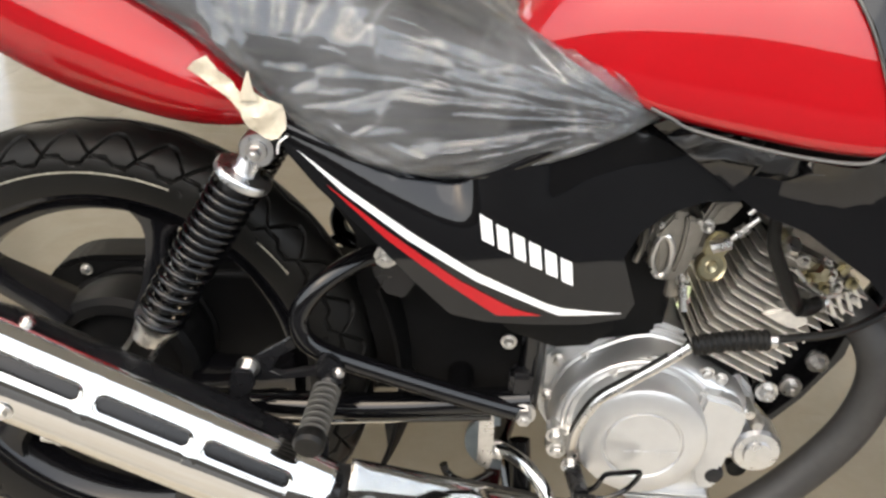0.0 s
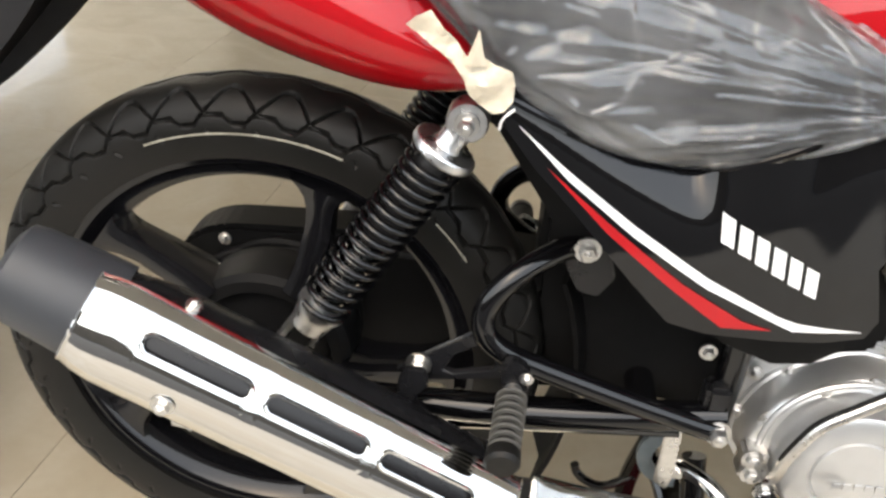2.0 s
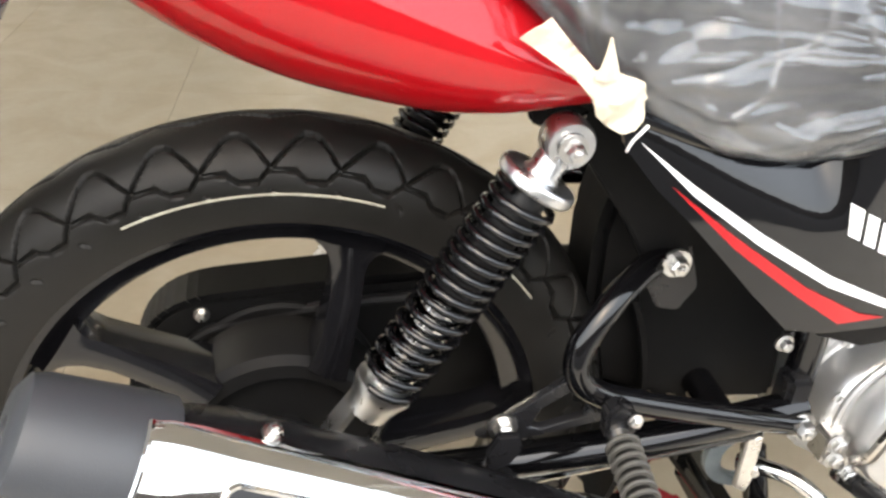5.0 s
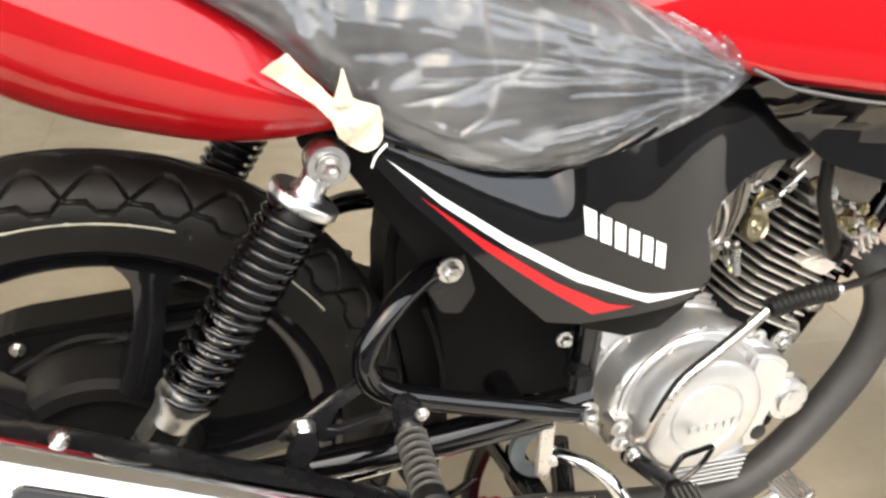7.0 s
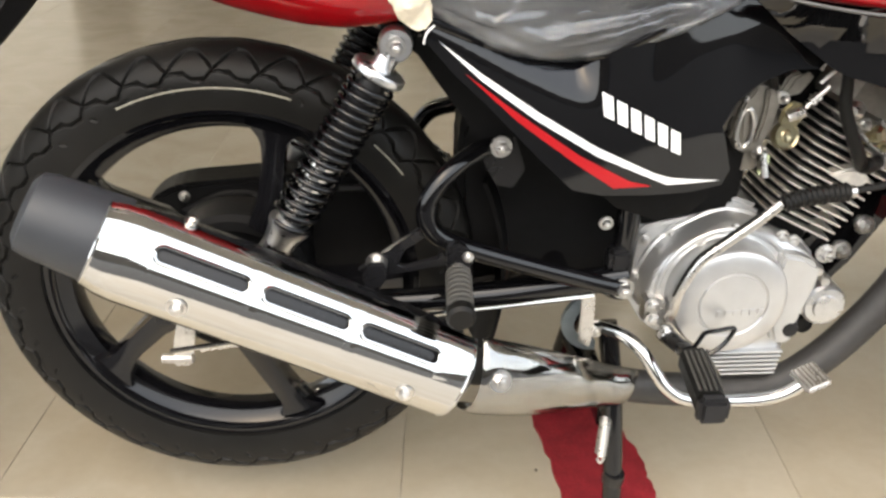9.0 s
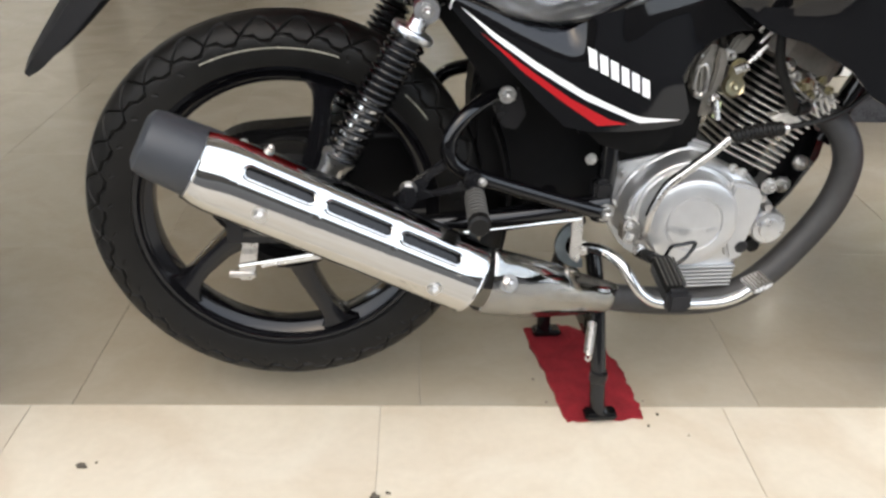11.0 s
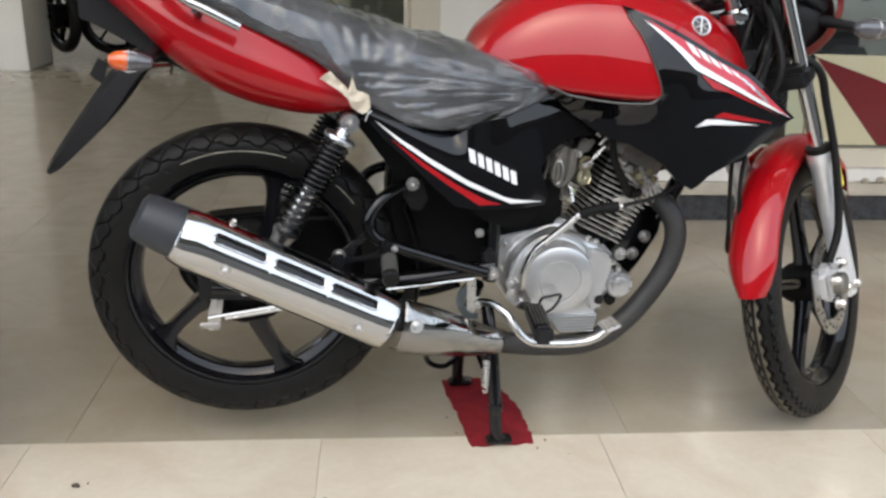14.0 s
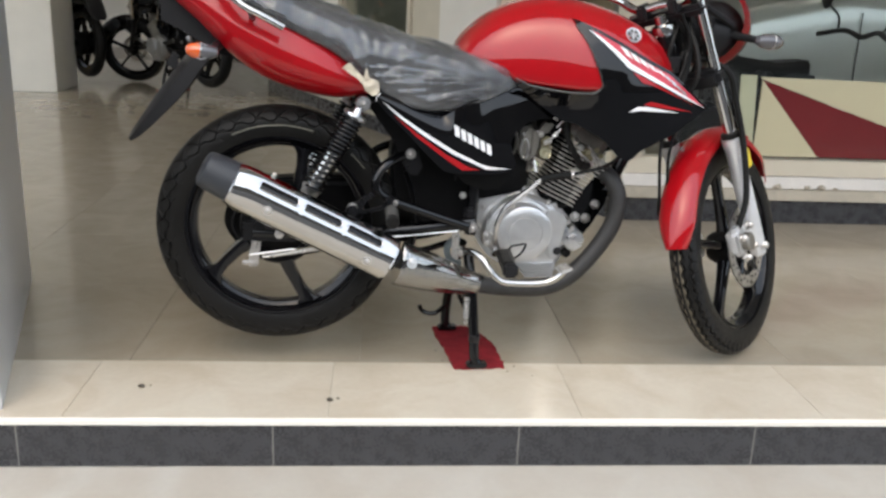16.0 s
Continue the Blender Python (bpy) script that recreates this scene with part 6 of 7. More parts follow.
for k in range(5):
    part("rubber_rib", box((0.546 + 0.0065 * k, -0.228, 0.3485), (0.0026, 0.062, 0.003), 0.0008, Matrix.Translation((0, -0.228, 0.349)) @ Matrix.Rotation(radians(12.4), 4, "X") @ Matrix.Translation((0, 0.228, -0.349))), LITRIB, fp)
part("end_block", box((0.560, -0.266, 0.322), (0.036, 0.020, 0.034), 0.006), PLASTIC, fp)
part("wire_loop", tube(curve([(0.566, -0.152, 0.322), (0.577, -0.152, 0.330), (0.584, -0.152, 0.345), (0.589, -0.152, 0.350), (0.605, -0.151, 0.352), (0.620, -0.150, 0.354), (0.624, -0.150, 0.350), (0.612, -0.150, 0.328), (0.590, -0.152, 0.315), (0.570, -0.154, 0.318)], 4), 0.003, 8), BLACK, fp, "black bent wire loop")
stand = part("centre_stand", tube(curve([(0.498, -0.040, 0.300), (0.506, -0.070, 0.22), (0.512, -0.100, 0.10), (0.515, -0.112, 0.03), (0.524, -0.114, 0.014)], 5), 0.0135, 12), BLACK, bike, "black tubular centre stand")
part("stand_leg", tube(curve([(0.50, 0.060, 0.300), (0.490, 0.105, 0.22), (0.480, 0.148, 0.10), (0.478, 0.155, 0.03), (0.486, 0.156, 0.014)], 5), 0.0135, 12), BLACK, stand)
part("stand_brace", tube([(0.509, -0.082, 0.17), (0.487, 0.12, 0.17)], 0.011, 10), BLACK, stand)
part("stand_brace", plate([(0.495, 0.19), (0.515, 0.19), (0.512, 0.13), (0.498, 0.13)], -0.05, 0.09, 0.002), BLACK, stand)
for y, x in ((-0.114, 0.521), (0.156, 0.484)):
    part("stand_foot", box((x, y, 0.0125), (0.055, 0.03, 0.014), 0.004), BLACK, stand)
part("stand_weld", spin([(0.0145, 0), (0.0155, 0.01), (0.0145, 0.02)], (0.513, -0.104, 0.075), (0.02, -0.12, 1), 16), SATIN, stand)
part("stand_lever", tube(curve([(0.482, 0.14, 0.095), (0.45, 0.148, 0.062), (0.425, 0.155, 0.058), (0.408, 0.162, 0.066), (0.402, 0.164, 0.08)], 5), 0.0065, 10), BLACK, stand)
part("stand_spring", helix((0.484, -0.130, 0.205), (0.482, -0.133, 0.150), 0.0065, 0.0016, [k / 14 for k in range(15)], 10), STEEL, stand, "bright coil return spring")
part("spring_hook", tube(curve([(0.482, -0.133, 0.151), (0.487, -0.133, 0.142), (0.483, -0.133, 0.135), (0.478, -0.133, 0.142)], 4), 0.002, 6), STEEL, stand)
part("side_stand", tube(curve([(0.47, 0.12, 0.28), (0.40, 0.135, 0.255), (0.31, 0.14, 0.245)], 5), 0.009, 10), BLACK, bike)

# front end, steered to the left
RAKE, STEER = 21.5, 43.5
U = V(-math.sin(radians(RAKE)), 0, math.cos(radians(RAKE)))
FW = V(math.cos(radians(RAKE)), 0, math.sin(radians(RAKE)))
Q0 = V(1.027, -0.030, 0.766)
FA = Matrix((FW, V(0, 1, 0), U)).transposed().to_4x4()
TURNM = Matrix.Translation(Q0) @ Matrix.Rotation(radians(STEER), 4, U) @ Matrix.Translation(-Q0)


def front(name, bm, material, parent=bike, label="", **k):
    bm.transform(TURNM)
    return part(name, bm, material, parent, label, **k)


def fk(s, off, along, lat=0.088):
    return Q0 + V(0, s * lat, 0) + FW * (0.04 + off) + U * along


AX2 = Q0 + FW * 0.04 - U * 0.512
for s in (-1, 1):
    ft = front("fork_tube", tube([fk(s, 0, 0.175), fk(s, 0, -0.22)], 0.0155, 20), CHROME, bike, "chrome fork tube")
    low = front("fork_slider", spin([(0.018, 0), (0.0255, 0.006), (0.0255, 0.03), (0.0230, 0.036), (0.0225, 0.10), (0.0235, 0.112), (0.0235, 0.30), (0.020, 0.345), (0.012, 0.352)], fk(s, 0, -0.19), -U, 28), FORK, bike, "grey painted fork slider")
    front("dust_seal", spin([(0.017, -0.012), (0.0245, -0.008), (0.0245, 0.004)], fk(s, 0, -0.19), -U, 24), RUBBER, low)
    front("axle_lug", box((0, 0, 0), (0.045, 0.03, 0.05), 0.006, Matrix.Translation(fk(s, 0, -0.512)) @ FA), FORK, low)
    front("axle_nut", bolt(fk(s, 0, -0.512) + V(0, s * 0.016, 0), 0.010, (0, s, 0), 0.014), STEEL, low)
for al, nm, h in ((-0.022, "lower_clamp", 0.045), (0.157, "upper_clamp", 0.028)):
    a = FA
    front(nm, box((0, 0, 0), (0.055, 0.225, h), 0.012, Matrix.Translation(Q0 + FW * 0.025 + U * al) @ a), PLASTIC, bike, "black fork clamp")
front("steering_head", tube([Q0 + U * 0.0, Q0 + U * 0.115], 0.027, 20), BLACK)
front("head_nut", spin([(0.02, 0), (0.02, 0.012), (0.03, 0.014), (0.032, 0.024), (0.03, 0.034), (0.018, 0.038), (0.018, 0.06), (0, 0.062)], Q0 + U * 0.106, U, 32, False), CHROME, bike, "chrome steering head nut")
front("fork_brace_reflector", box((0, 0, 0), (0.020, 0.009, 0.052), 0.003, Matrix.Translation(fk(-1, 0.020, -0.262) + V(0, -0.024, 0)) @ FA), YELLOW, bike, "yellow side reflector")

before = set(bpy.data.objects)
front_wheel = wheel("front_wheel", tuple(AX2), 0.302, 0.038, 0.229, 100, front_groove, 1240, 60, bike, label="black five-spoke cast front wheel", sw=0.026, hub_r=0.045, tan_ribs=(-0.15, 0.47))
for o in set(bpy.data.objects) - before:
    o.data.transform(TURNM)
front("brake_disc", spin([(0.114, -0.002), (0.114, 0.002), (0.082, 0.002), (0.082, -0.002)], AX2 + V(0, -0.056, 0), (0, 1, 0), 72, False, None, True), STEEL, front_wheel, "drilled steel brake disc")
for k in range(5):
    a = radians(72 * k + 20)
    front("disc_arm", tube([AX2 + V(0.045 * math.cos(a), -0.052, 0.045 * math.sin(a)), AX2 + V(0.088 * math.cos(a), -0.056, 0.088 * math.sin(a))], 0.008, 8), BLACK, front_wheel)
for k in range(30):
    a = radians(12 * k)
    rr = 0.092 + 0.006 * (k % 3)
    front("disc_hole", spin([(0.0035, -0.0028), (0.0035, 0.0)], AX2 + V(rr * math.cos(a), -0.0565, rr * math.sin(a)), (0, 1, 0), 8), BLACK, front_wheel)
cal = front("brake_caliper", box((0, 0, 0), (0.056, 0.046, 0.080), 0.016, Matrix.Translation(fk(-1, -0.118, -0.440) + V(0, -0.004, 0)) @ FA), FORK, bike, "silver brake caliper")
front("caliper_piston", spin([(0.024, 0), (0.024, 0.016), (0.020, 0.020), (0.0, 0.021)], fk(-1, -0.122, -0.440) + V(0, -0.024, 0), (0, -1, 0), 24, False), CARBM, cal)
for off, al in ((-0.138, -0.423), (-0.138, -0.478), (-0.089, -0.410), (-0.086, -0.470)):
    front("caliper_bolt", bolt(fk(-1, off, al) + V(0, -0.024, 0), 0.009, h=0.016), STEEL, cal)
front("caliper_bracket", box((0, 0, 0), (0.09, 0.012, 0.06), 0.004, Matrix.Translation(fk(-1, -0.055, -0.455)) @ FA), FORK, cal)
front("brake_hose", tube(curve([fk(-1, -0.105, -0.40) + V(0, -0.012, 0), fk(-1, -0.062, -0.34) + V(0, -0.03, 0), fk(-1, -0.015, -0.22) + V(0, -0.034, 0), fk(-1, 0.012, -0.10) + V(0, -0.030, 0), fk(-1, 0.012, -0.02) + V(0, -0.027, 0), fk(-1, 0.0, 0.03) + V(0, 0.03, 0)], 6), 0.0082, 12), RUBBER, bike, "black brake hose")

# front mudguard
fr = []
for k in range(31):
    a = radians(34 + 142 * k / 30)
    w = 0.049 if k > 4 else 0.03 + 0.005 * k
    w *= 1.0 if k < 28 else (0.9, 0.75, 0.5)[k - 28]
    R0 = 0.338
    sec = []
    for q in (-1.15, -1.0, -0.75, -0.4, 0, 0.4, 0.75, 1.0, 1.15):
        rr = R0 - 0.030 * abs(q) ** 2.4
        sec.append(AX2 + V(rr * math.cos(a), w * min(1, abs(q)) ** 0.9 * (1 if q > 0 else -1), rr * math.sin(a)))
    fr.append(sec + [p + (AX2 - p).normalized() * 0.003 for p in sec[::-1]])
front("front_mudguard", loft(fr), RED, bike, "glossy red front mudguard", angle=50)
for s in (-1, 1):
    front("mudguard_stay", sheet([(AX2.x - 0.10, AX2.z + 0.295), (AX2.x - 0.015, AX2.z + 0.315), (AX2.x + 0.06, AX2.z + 0.30), (AX2.x - 0.03, AX2.z + 0.18), (AX2.x - 0.075, AX2.z + 0.20)], lambda x, z, s=s: AX2.y + s * 0.066, 0.004, 0.03, 0.002), RED, bike)

# headlight, cowl, dials, cables
HL = Q0 + FW * 0.19 + U * 0.055 + V(0, -0.03, 0)
front("headlight", spin([(0.0, -0.085), (0.05, -0.08), (0.078, -0.05), (0.088, 0.0), (0.088, 0.02), (0.08, 0.03), (0.0, 0.04)], HL, (1, 0, -0.1), 40, False), PLASTIC, bike, "black headlight shell")
cr = []
for k in range(10):
    x = -0.040 + 0.012 * k
    cr.append([HL + V(x, (0.115 - max(0, x) * 0.35) * math.sin(radians(q)), 0.02 + (0.115 - abs(x) * 0.3) * math.cos(radians(q))) for q in range(-165, 166, 15)])
bm = bmesh.new()
ringface(bm, cr, False, False)
bmesh.ops.solidify(bm, geom=bm.faces[:], thickness=0.003)
front("headlight_cowl", bm, RED, bike, "glossy red headlight cowl", angle=50)
for s in (-1, 1):
    front("dial", spin([(0.0, 0.0), (0.038, 0.0), (0.042, 0.03), (0.042, 0.05), (0.038, 0.054), (0.0, 0.05)], Q0 + FW * 0.09 + U * 0.25 + V(0, s * 0.045, 0), (-0.5, 0, 0.86), 32, False), PLASTIC, bike)
    front("dial_ring", spin([(0.038, 0.052), (0.043, 0.05), (0.043, 0.057), (0.038, 0.057)], Q0 + FW * 0.09 + U * 0.25 + V(0, s * 0.045, 0), (-0.5, 0, 0.86), 32, False, None, True), CHROME, bike, "chrome dial ring")
    front("bracket", tube([Q0 + FW * 0.055 + U * 0.19 + V(0, s * 0.06, 0), HL + V(-0.04, s * 0.085, 0)], 0.009, 10), PLASTIC)
front("handlebar", tube(curve([Q0 + U * 0.19 + V(-0.16, -0.36, 0.10), Q0 + U * 0.19 + V(-0.05, -0.24, 0.11), Q0 + U * 0.19 + V(0, -0.12, 0.045), Q0 + U * 0.19 + V(0, -0.06, 0.002), Q0 + U * 0.19, Q0 + U * 0.19 + V(0, 0.06, 0.002), Q0 + U * 0.19 + V(0, 0.12, 0.045), Q0 + U * 0.19 + V(-0.05, 0.24, 0.11), Q0 + U * 0.19 + V(-0.16, 0.36, 0.10)], 6), 0.0112, 14), CHROME, bike, "chrome handlebar")
for s in (-1, 1):
    front("bar_clamp", box((0, 0, 0), (0.04, 0.026, 0.04), 0.006, Matrix.Translation(Q0 + U * 0.182 + V(0, s * 0.042, 0)) @ FA), PLASTIC, bike, "black handlebar clamp")
for s in (-1, 1):
    fi = indicator("front_indicator", V(1.250, -0.075, 0.866) if s < 0 else TURNM @ (HL + V(-0.015, 0.21, 0.03)), V(-0.95, -0.25, 0.05) if s < 0 else TURNM.to_3x3() @ V(-1, 0.05, 0), bike, TURNM @ (HL + V(-0.03, s * 0.07, s * 0.02)), True)
for k, (a, b, c, e) in enumerate((((1.02, -0.03, 0.92), (0.99, -0.06, 0.84), (0.97, -0.05, 0.72), (0.95, -0.03, 0.66)), ((1.06, -0.02, 0.90), (1.03, -0.07, 0.82), (1.02, -0.06, 0.74), (0.99, -0.04, 0.68)), ((1.04, 0.02, 0.94), (1.00, -0.02, 0.86), (0.985, -0.03, 0.78), (0.96, 0.0, 0.70)))):
    part("wiring", tube(curve([a, b, c, e], 6), 0.006, 8), RUBBER, bike, "black wiring loom" if k == 0 else "")
rng = random.Random(4)
for k in range(9):
    a = V(rng.uniform(0.98, 1.08), rng.uniform(-0.09, 0.06), rng.uniform(0.90, 0.97))
    c = V(rng.uniform(0.97, 1.06), rng.uniform(-0.10, 0.05), rng.uniform(0.66, 0.74))
    m1 = (a + c) / 2 + V(rng.uniform(-0.03, 0.05), rng.uniform(-0.05, 0.03), rng.uniform(-0.03, 0.05))
    part("wiring", tube(curve([a, m1, c], 8), rng.uniform(0.004, 0.009), 8), RUBBER, bike)
part("horn", spin([(0.0, -0.02), (0.03, -0.018), (0.038, 0.0), (0.036, 0.012), (0.0, 0.02)], (1.03, 0.0, 0.70), (0.7, -0.7, 0.1), 28, False), PLASTIC, bike, "black horn")
part("ignition_cover", box((1.0, 0.0, 0.80), (0.08, 0.12, 0.08), 0.02), PLASTIC, bike, "black headstock cover")
part("speedo_cable", tube(curve([(1.02, -0.03, 0.74), (0.985, -0.09, 0.66), (0.972, -0.11, 0.58), (0.982, -0.11, 0.47), (0.984, -0.11, 0.43), (0.992, -0.11, 0.416), (1.004, -0.11, 0.422), (1.008, -0.11, 0.45), (1.000, -0.10, 0.56), (1.03, -0.06, 0.66)], 6), 0.0045, 8), RUBBER, bike, "looped black cable")

# ---- mat ----
bm = bmesh.new()
outl = []
cs = [(0.444, 0.19), (0.463, -0.108), (0.598, -0.112), (0.600, 0.02), (0.588, 0.10), (0.560, 0.175), (0.52, 0.20)]
for (x0, y0), (x1, y1) in zip(cs, cs[1:] + cs[:1]):
    for k in range(14):
        t = k / 14
        x, y = x0 + (x1 - x0) * t, y0 + (y1 - y0) * t
        outl.append((x + 0.007 * noise.noise(V(x * 60, y * 60, 1)), y + 0.008 * noise.noise(V(x * 60, y * 60, 5))))
bot = [bm.verts.new((x, y, 0.0005)) for x, y in outl]
top = [bm.verts.new((x + 0.002 * (0.52 - x), y + 0.002 * (0.05 - y), 0.005)) for x, y in outl]
for k in range(len(bot)):
    bm.faces.new((bot[k], bot[(k + 1) % len(bot)], top[(k + 1) % len(bot)], top[k]))
bm.faces.new(top)
bm.faces.new(bot[::-1])
carpet = part("carpet_piece", bm, MATRED)
tagged(carpet, "ragged-edged piece of dark red carpet under the stand", "mat")


# ---- floor pieces ----
def tile_mesh(name, sx, sy, h, material):
    bm = slab(0.0004, sx - 0.0004, 0.0004, sy - 0.0004, -h, 0.0)
    bmesh.ops.bevel(bm, geom=[e for e in bm.edges if all(v.co.z > -0.001 for v in e.verts)], offset=0.0005, segments=1, affect="EDGES")
    me = bpy.data.meshes.new(name)
    bm.to_mesh(me)
    bm.free()
    me.materials.append(material)
    return me


T = 0.6
big = tile_mesh("tile", T, T, 0.012, TILE)
for i in range(-6, 9):
    for j in range(0, 15):
        ob = new("tile", big)
        ob.parent = floor
        ob.location = (-0.38 + T * i, -0.025 + T * j, 0.0)
        ob.rotation_euler = (radians(random.uniform(-0.012, 0.012)), radians(random.uniform(-0.012, 0.012)), 0)
strip = tile_mesh("edge_tile", T, -0.025 - EDGE + 0.006, 0.019, TILE2)
for i in range(-7, 10):
    ob = new("tile", strip)
    ob.parent = floor
    ob.location = (0.152 + T * i, EDGE - 0.006, 0.0)
riser = tile_mesh("riser_tile", 0.574, 0.106, 0.012, GRANITE)
for i in range(-8, 10):
    ob = new("riser_tile", riser)
    ob.parent = step
    ob.location = (0.027 + 0.577 * i, EDGE - 0.004, STREET + 0.002)
    ob.rotation_euler = (radians(90), 0, 0)
skirt = tile_mesh("skirt_tile", 0.577, 0.104, 0.012, GRANITE)
for i in range(0, 9):
    ob = new("plinth_tile", skirt)
    ob.parent = bay
    ob.location = (1.36 + 0.577 * i, AY, 0.001)
    ob.rotation_euler = (radians(90), 0, 0)


# ---- other motorcycles at the back ----
for x, y, turn, words in ((-0.72, 5.68, 129, "dark motorcycle on its stand in the shade of the shop"), (-1.86, 6.35, 128, "dark motorcycle half hidden behind the white column")):
    other = copy_thing(bike, pose(x, y, 0, 0, 0, turn))
    for o in other.children_recursive:
        for slot in o.material_slots:
            if slot.material in (RED, REDT, REDD, PINK, WHITE, FILM, TAPE, FORK):
                slot.link = "OBJECT"
                slot.material = SATIN
    tagged(other, words, "motorcycle")
other_mat = copy_thing(carpet, pose(-0.72, 5.68, 0, 0, 0, 129))
tagged(other_mat, "piece of dark red carpet under the back motorcycle", "mat")


# ---- silver car inside the showroom ----
car = tagged(new("car"), "silver hatchback car standing inside the showroom", "car")
car.matrix_world = BUILD @ pose(2.15, 4.4, -0.10, 0, 0, 3)
secs = []
for x, w, zb, zt in ((0.0, 0.55, 0.35, 0.74), (0.08, 0.72, 0.25, 0.90), (0.6, 0.8, 0.2, 1.04), (1.15, 0.83, 0.2, 1.16), (1.9, 0.84, 0.2, 1.14), (2.9, 0.84, 0.2, 1.15), (3.6, 0.8, 0.22, 1.12), (3.85, 0.7, 0.3, 0.95)):
    half = curve([V(x, 0, zb), V(x, -w * 0.9, zb), V(x, -w, zb + 0.15), V(x, -w, zt - 0.2), V(x, -w * 0.93, zt - 0.03), V(x, -w * 0.7, zt), V(x, 0, zt + 0.02)], 3)
    secs.append(half + [V(p.x, -p.y, p.z) for p in half[-2:0:-1]])
part("body", loft(secs), SILVC, car, angle=50)
cab = []
for x, w, zt in ((1.25, 0.74, 1.12), (1.85, 0.70, 1.50), (2.4, 0.68, 1.58), (3.0, 0.66, 1.56), (3.65, 0.62, 1.16)):
    half = [V(x, 0, 1.0), V(x, -0.79, 1.0), V(x, -w, (1.0 + zt) / 2), V(x, -w * 0.9, zt), V(x, 0, zt + 0.02)]
    cab.append(half + [V(p.x, -p.y, p.z) for p in half[-2:0:-1]])
part("cabin", loft(cab), DGLASS, car, "dark tinted windows", angle=30)
part("roof", loft([[V(x, y * 0.6, z + 0.02), V(x, -y * 0.6, z + 0.02), V(x, -y * 0.6, z + 0.05), V(x, y * 0.6, z + 0.05)] for x, y, z in ((1.8, 1, 1.47), (2.4, 1, 1.58), (3.05, 1, 1.56))]), SILVC, car)
for x in (0.62, 3.1):
    for y in (-0.76, 0.76):
        w = part("wheel", spin([(0.12, -0.09), (0.27, -0.09), (0.30, -0.06), (0.30, 0.06), (0.27, 0.09), (0.12, 0.09)], (x, y, 0.30), (0, 1, 0), 32), RUBBER, car)
        part("wheel_rim", spin([(0.0, -0.10), (0.08, -0.1), (0.2, -0.092), (0.2, 0.092)], (x, y, 0.30), (0, 1, 0), 24, False), ALU, w)
for y in (-0.55, 0.55):
    part("headlight", spin([(0.0, -0.03), (0.09, -0.02), (0.1, 0.02)], (0.1, y, 0.66), (1, 0, 0), 24, False), SMOKE, car)
for x in (1.25, 2.25):
    part("door_seam", slab(x, x + 0.006, -0.846, -0.84, 0.35, 1.02), PLASTIC, car)
    part("door_handle", slab(x + 0.75, x + 0.9, -0.86, -0.84, 0.90, 0.93, 0.005), PLASTIC, car)


# ---- dark scooter behind the glass ----
scooter = tagged(new("scooter"), "dark scooter parked behind the shop window", "scooter")
scooter.matrix_world = BUILD @ pose(1.95, 2.45, 0, 0, 0, 4)
part("seat", loft([[V(x, y * w, z + dz) for y, dz in ((-1, -0.05), (-1, 0.0), (-0.7, 0.025), (0.7, 0.025), (1, 0.0), (1, -0.05))] for x, w, z in ((0.08, 0.05, 0.70), (0.2, 0.11, 0.66), (0.4, 0.12, 0.635), (0.58, 0.09, 0.65))]), DEEP, scooter)
part("body", loft([[V(x, y * w, z) for y, z in ((-1, a), (-0.8, b), (0.8, b), (1, a))] for x, w, a, b in ((0.05, 0.08, 0.45, 0.66), (0.3, 0.15, 0.30, 0.62), (0.6, 0.13, 0.25, 0.60), (0.8, 0.12, 0.22, 0.32), (1.05, 0.12, 0.25, 0.40))]), SATIN, scooter)
part("leg_shield", loft([[V(x, y * w, z) for y in (-1, 1)] + [V(x + 0.05, y * w, z) for y in (1, -1)] for x, w, z in ((1.0, 0.14, 0.28), (0.98, 0.15, 0.42), (0.94, 0.10, 0.56))]), SATIN, scooter)
part("handlebar", tube(curve([(0.84, -0.33, 0.80), (0.89, -0.15, 0.83), (0.90, 0, 0.80), (0.89, 0.15, 0.83), (0.84, 0.33, 0.80)], 5), 0.014, 10), PLASTIC, scooter)
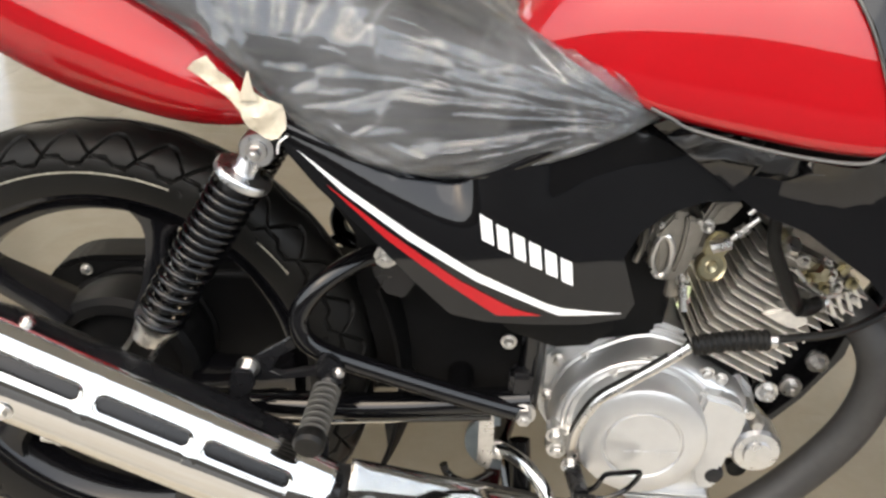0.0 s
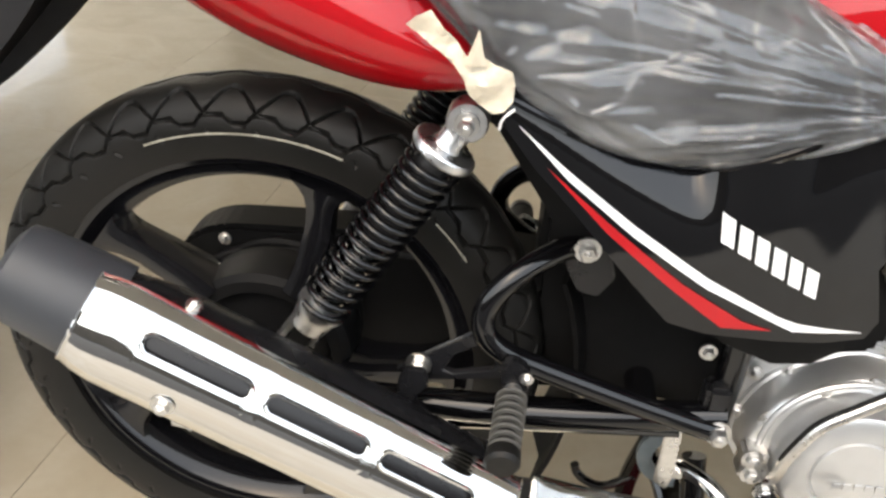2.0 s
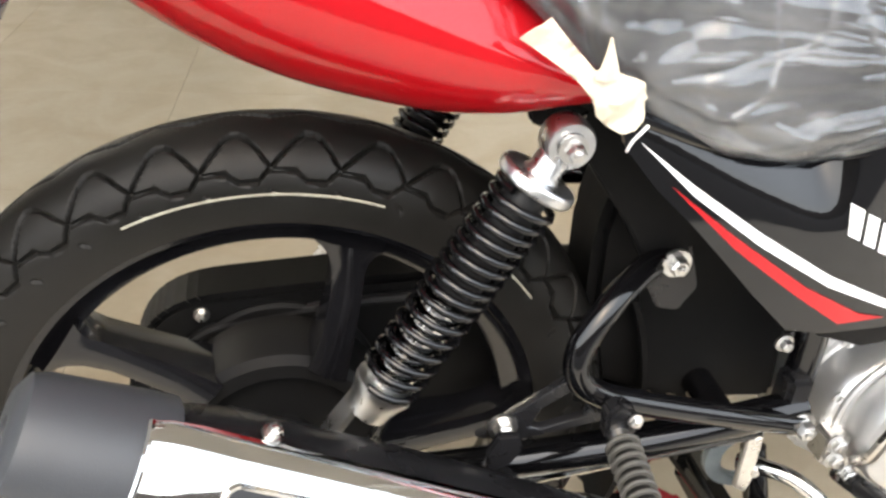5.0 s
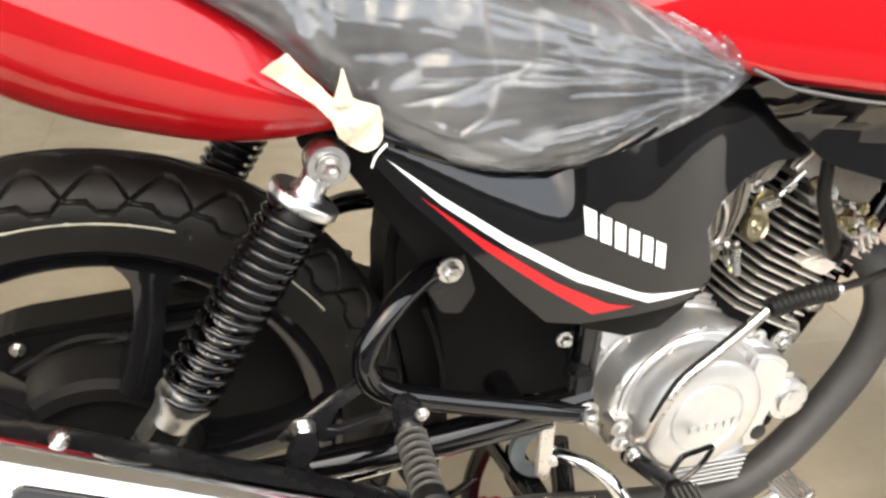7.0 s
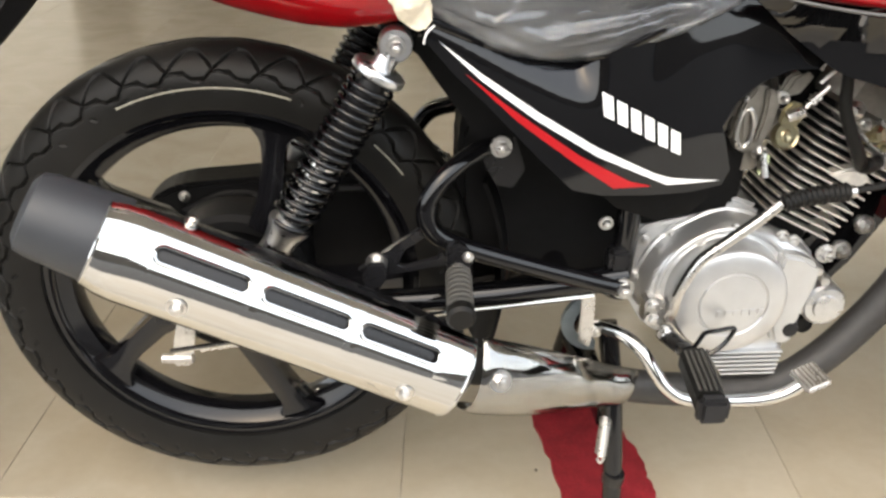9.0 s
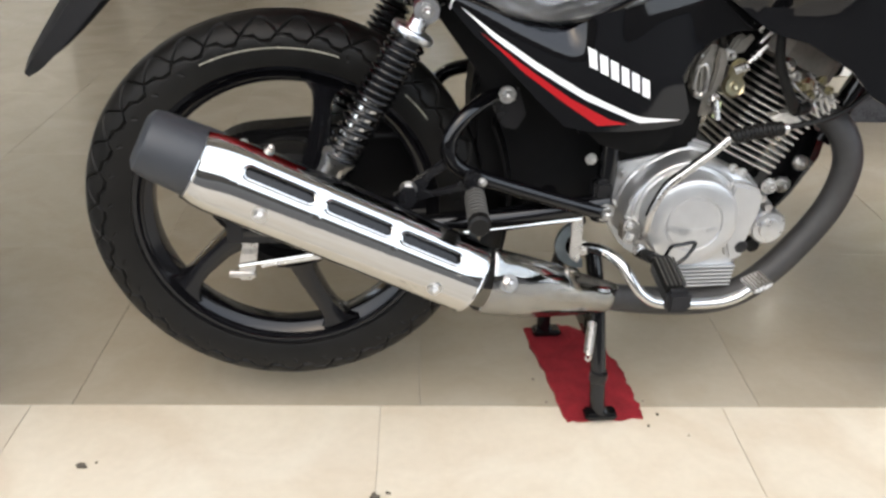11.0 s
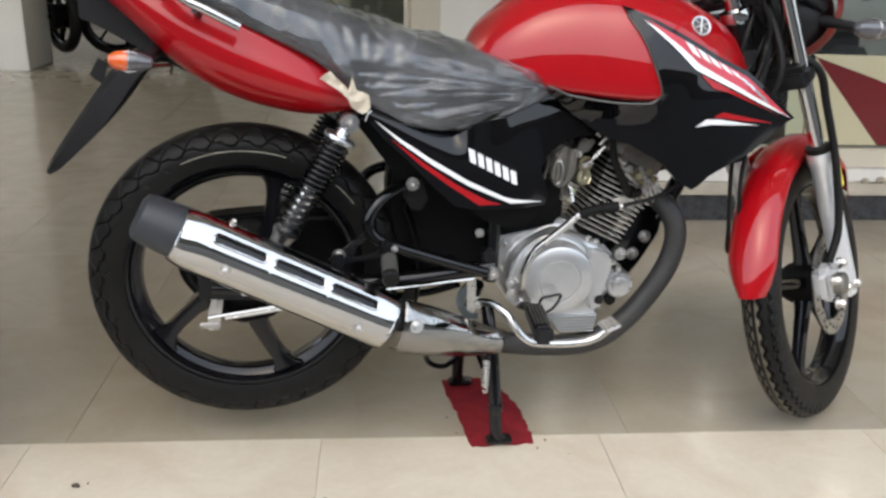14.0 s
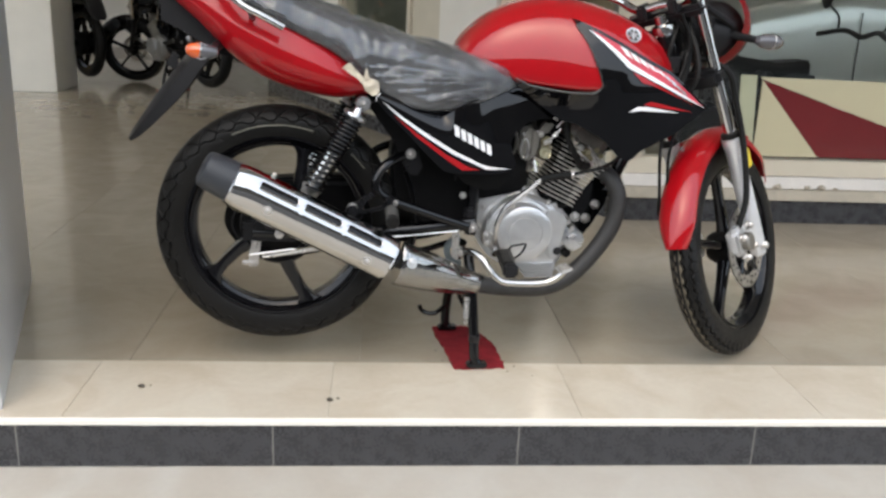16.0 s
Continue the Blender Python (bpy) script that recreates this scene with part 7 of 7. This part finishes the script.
for q in (-1, 1):
    stem = part("mirror_stem", tube(curve([(0.88, q * 0.2, 0.82), (0.90, q * 0.24, 0.90), (0.86, q * 0.28, 0.96)], 5), 0.006, 8), PLASTIC, scooter)
    part("mirror", spin([(0.0, -0.012), (0.04, -0.008), (0.05, 0.0), (0.046, 0.008), (0.0, 0.01)], (0.85, q * 0.30, 0.99), (1, 0, 0), 20, False), PLASTIC, stem)
for x in (0.15, 1.1):
    part("wheel", spin([(0.13, -0.045), (0.2, -0.045), (0.225, -0.02), (0.225, 0.02), (0.2, 0.045), (0.13, 0.045)], (x, 0, 0.225), (0, 1, 0), 32), RUBBER, scooter)


# ---- crumbs of dirt on the tiles and chipped plaster on the ledge ----
def crumbs(name, spots, material, label):
    bm = bmesh.new()
    rng = random.Random(9)
    for x, y, z, size in spots:
        m = Matrix.Translation((x, y, z + size * 0.25)) @ Matrix.Rotation(rng.uniform(0, 3), 4, "Z") @ Matrix.Diagonal((size, size * rng.uniform(0.4, 0.8), size * 0.5, 1))
        made = bmesh.ops.create_icosphere(bm, subdivisions=2, radius=0.5, matrix=m)
        for v in made["verts"]:
            v.co += Vector((rng.uniform(-1, 1), rng.uniform(-1, 1), 0)) * size * 0.12
            v.co.z = max(v.co.z, z + 0.0002)
    return tagged(part(name, bm, material), label, "dirt", kind="stuff")


crumbs("floor_dirt", [(0.129, -0.267, 0.0, 0.016), (0.149, -0.257, 0.0, 0.006), (-0.322, -0.162, 0.0, 0.018), (-0.302, -0.152, 0.0, 0.006), (0.133, -0.269, 0.0, 0.013), (0.153, -0.259, 0.0, 0.006), (0.600, -0.130, 0.0, 0.006), (0.625, -0.100, 0.0, 0.007), (0.440, -0.050, 0.0, 0.005), (0.612, -0.060, 0.0, 0.004), (0.430, 0.020, 0.0, 0.006), (0.660, -0.160, 0.0, 0.004)], CRUMB, "brown crumbs of dirt scattered on the tiles")
chips = crumbs("plaster_chips", [(1.92 + 0.045 * k + 0.02 * (k % 3), AY - 0.012, 0.158, 0.016 + 0.012 * (k % 4)) for k in range(10)], STONEB, "chips of beige plaster lying on the ledge")
chips.matrix_world = BUILD
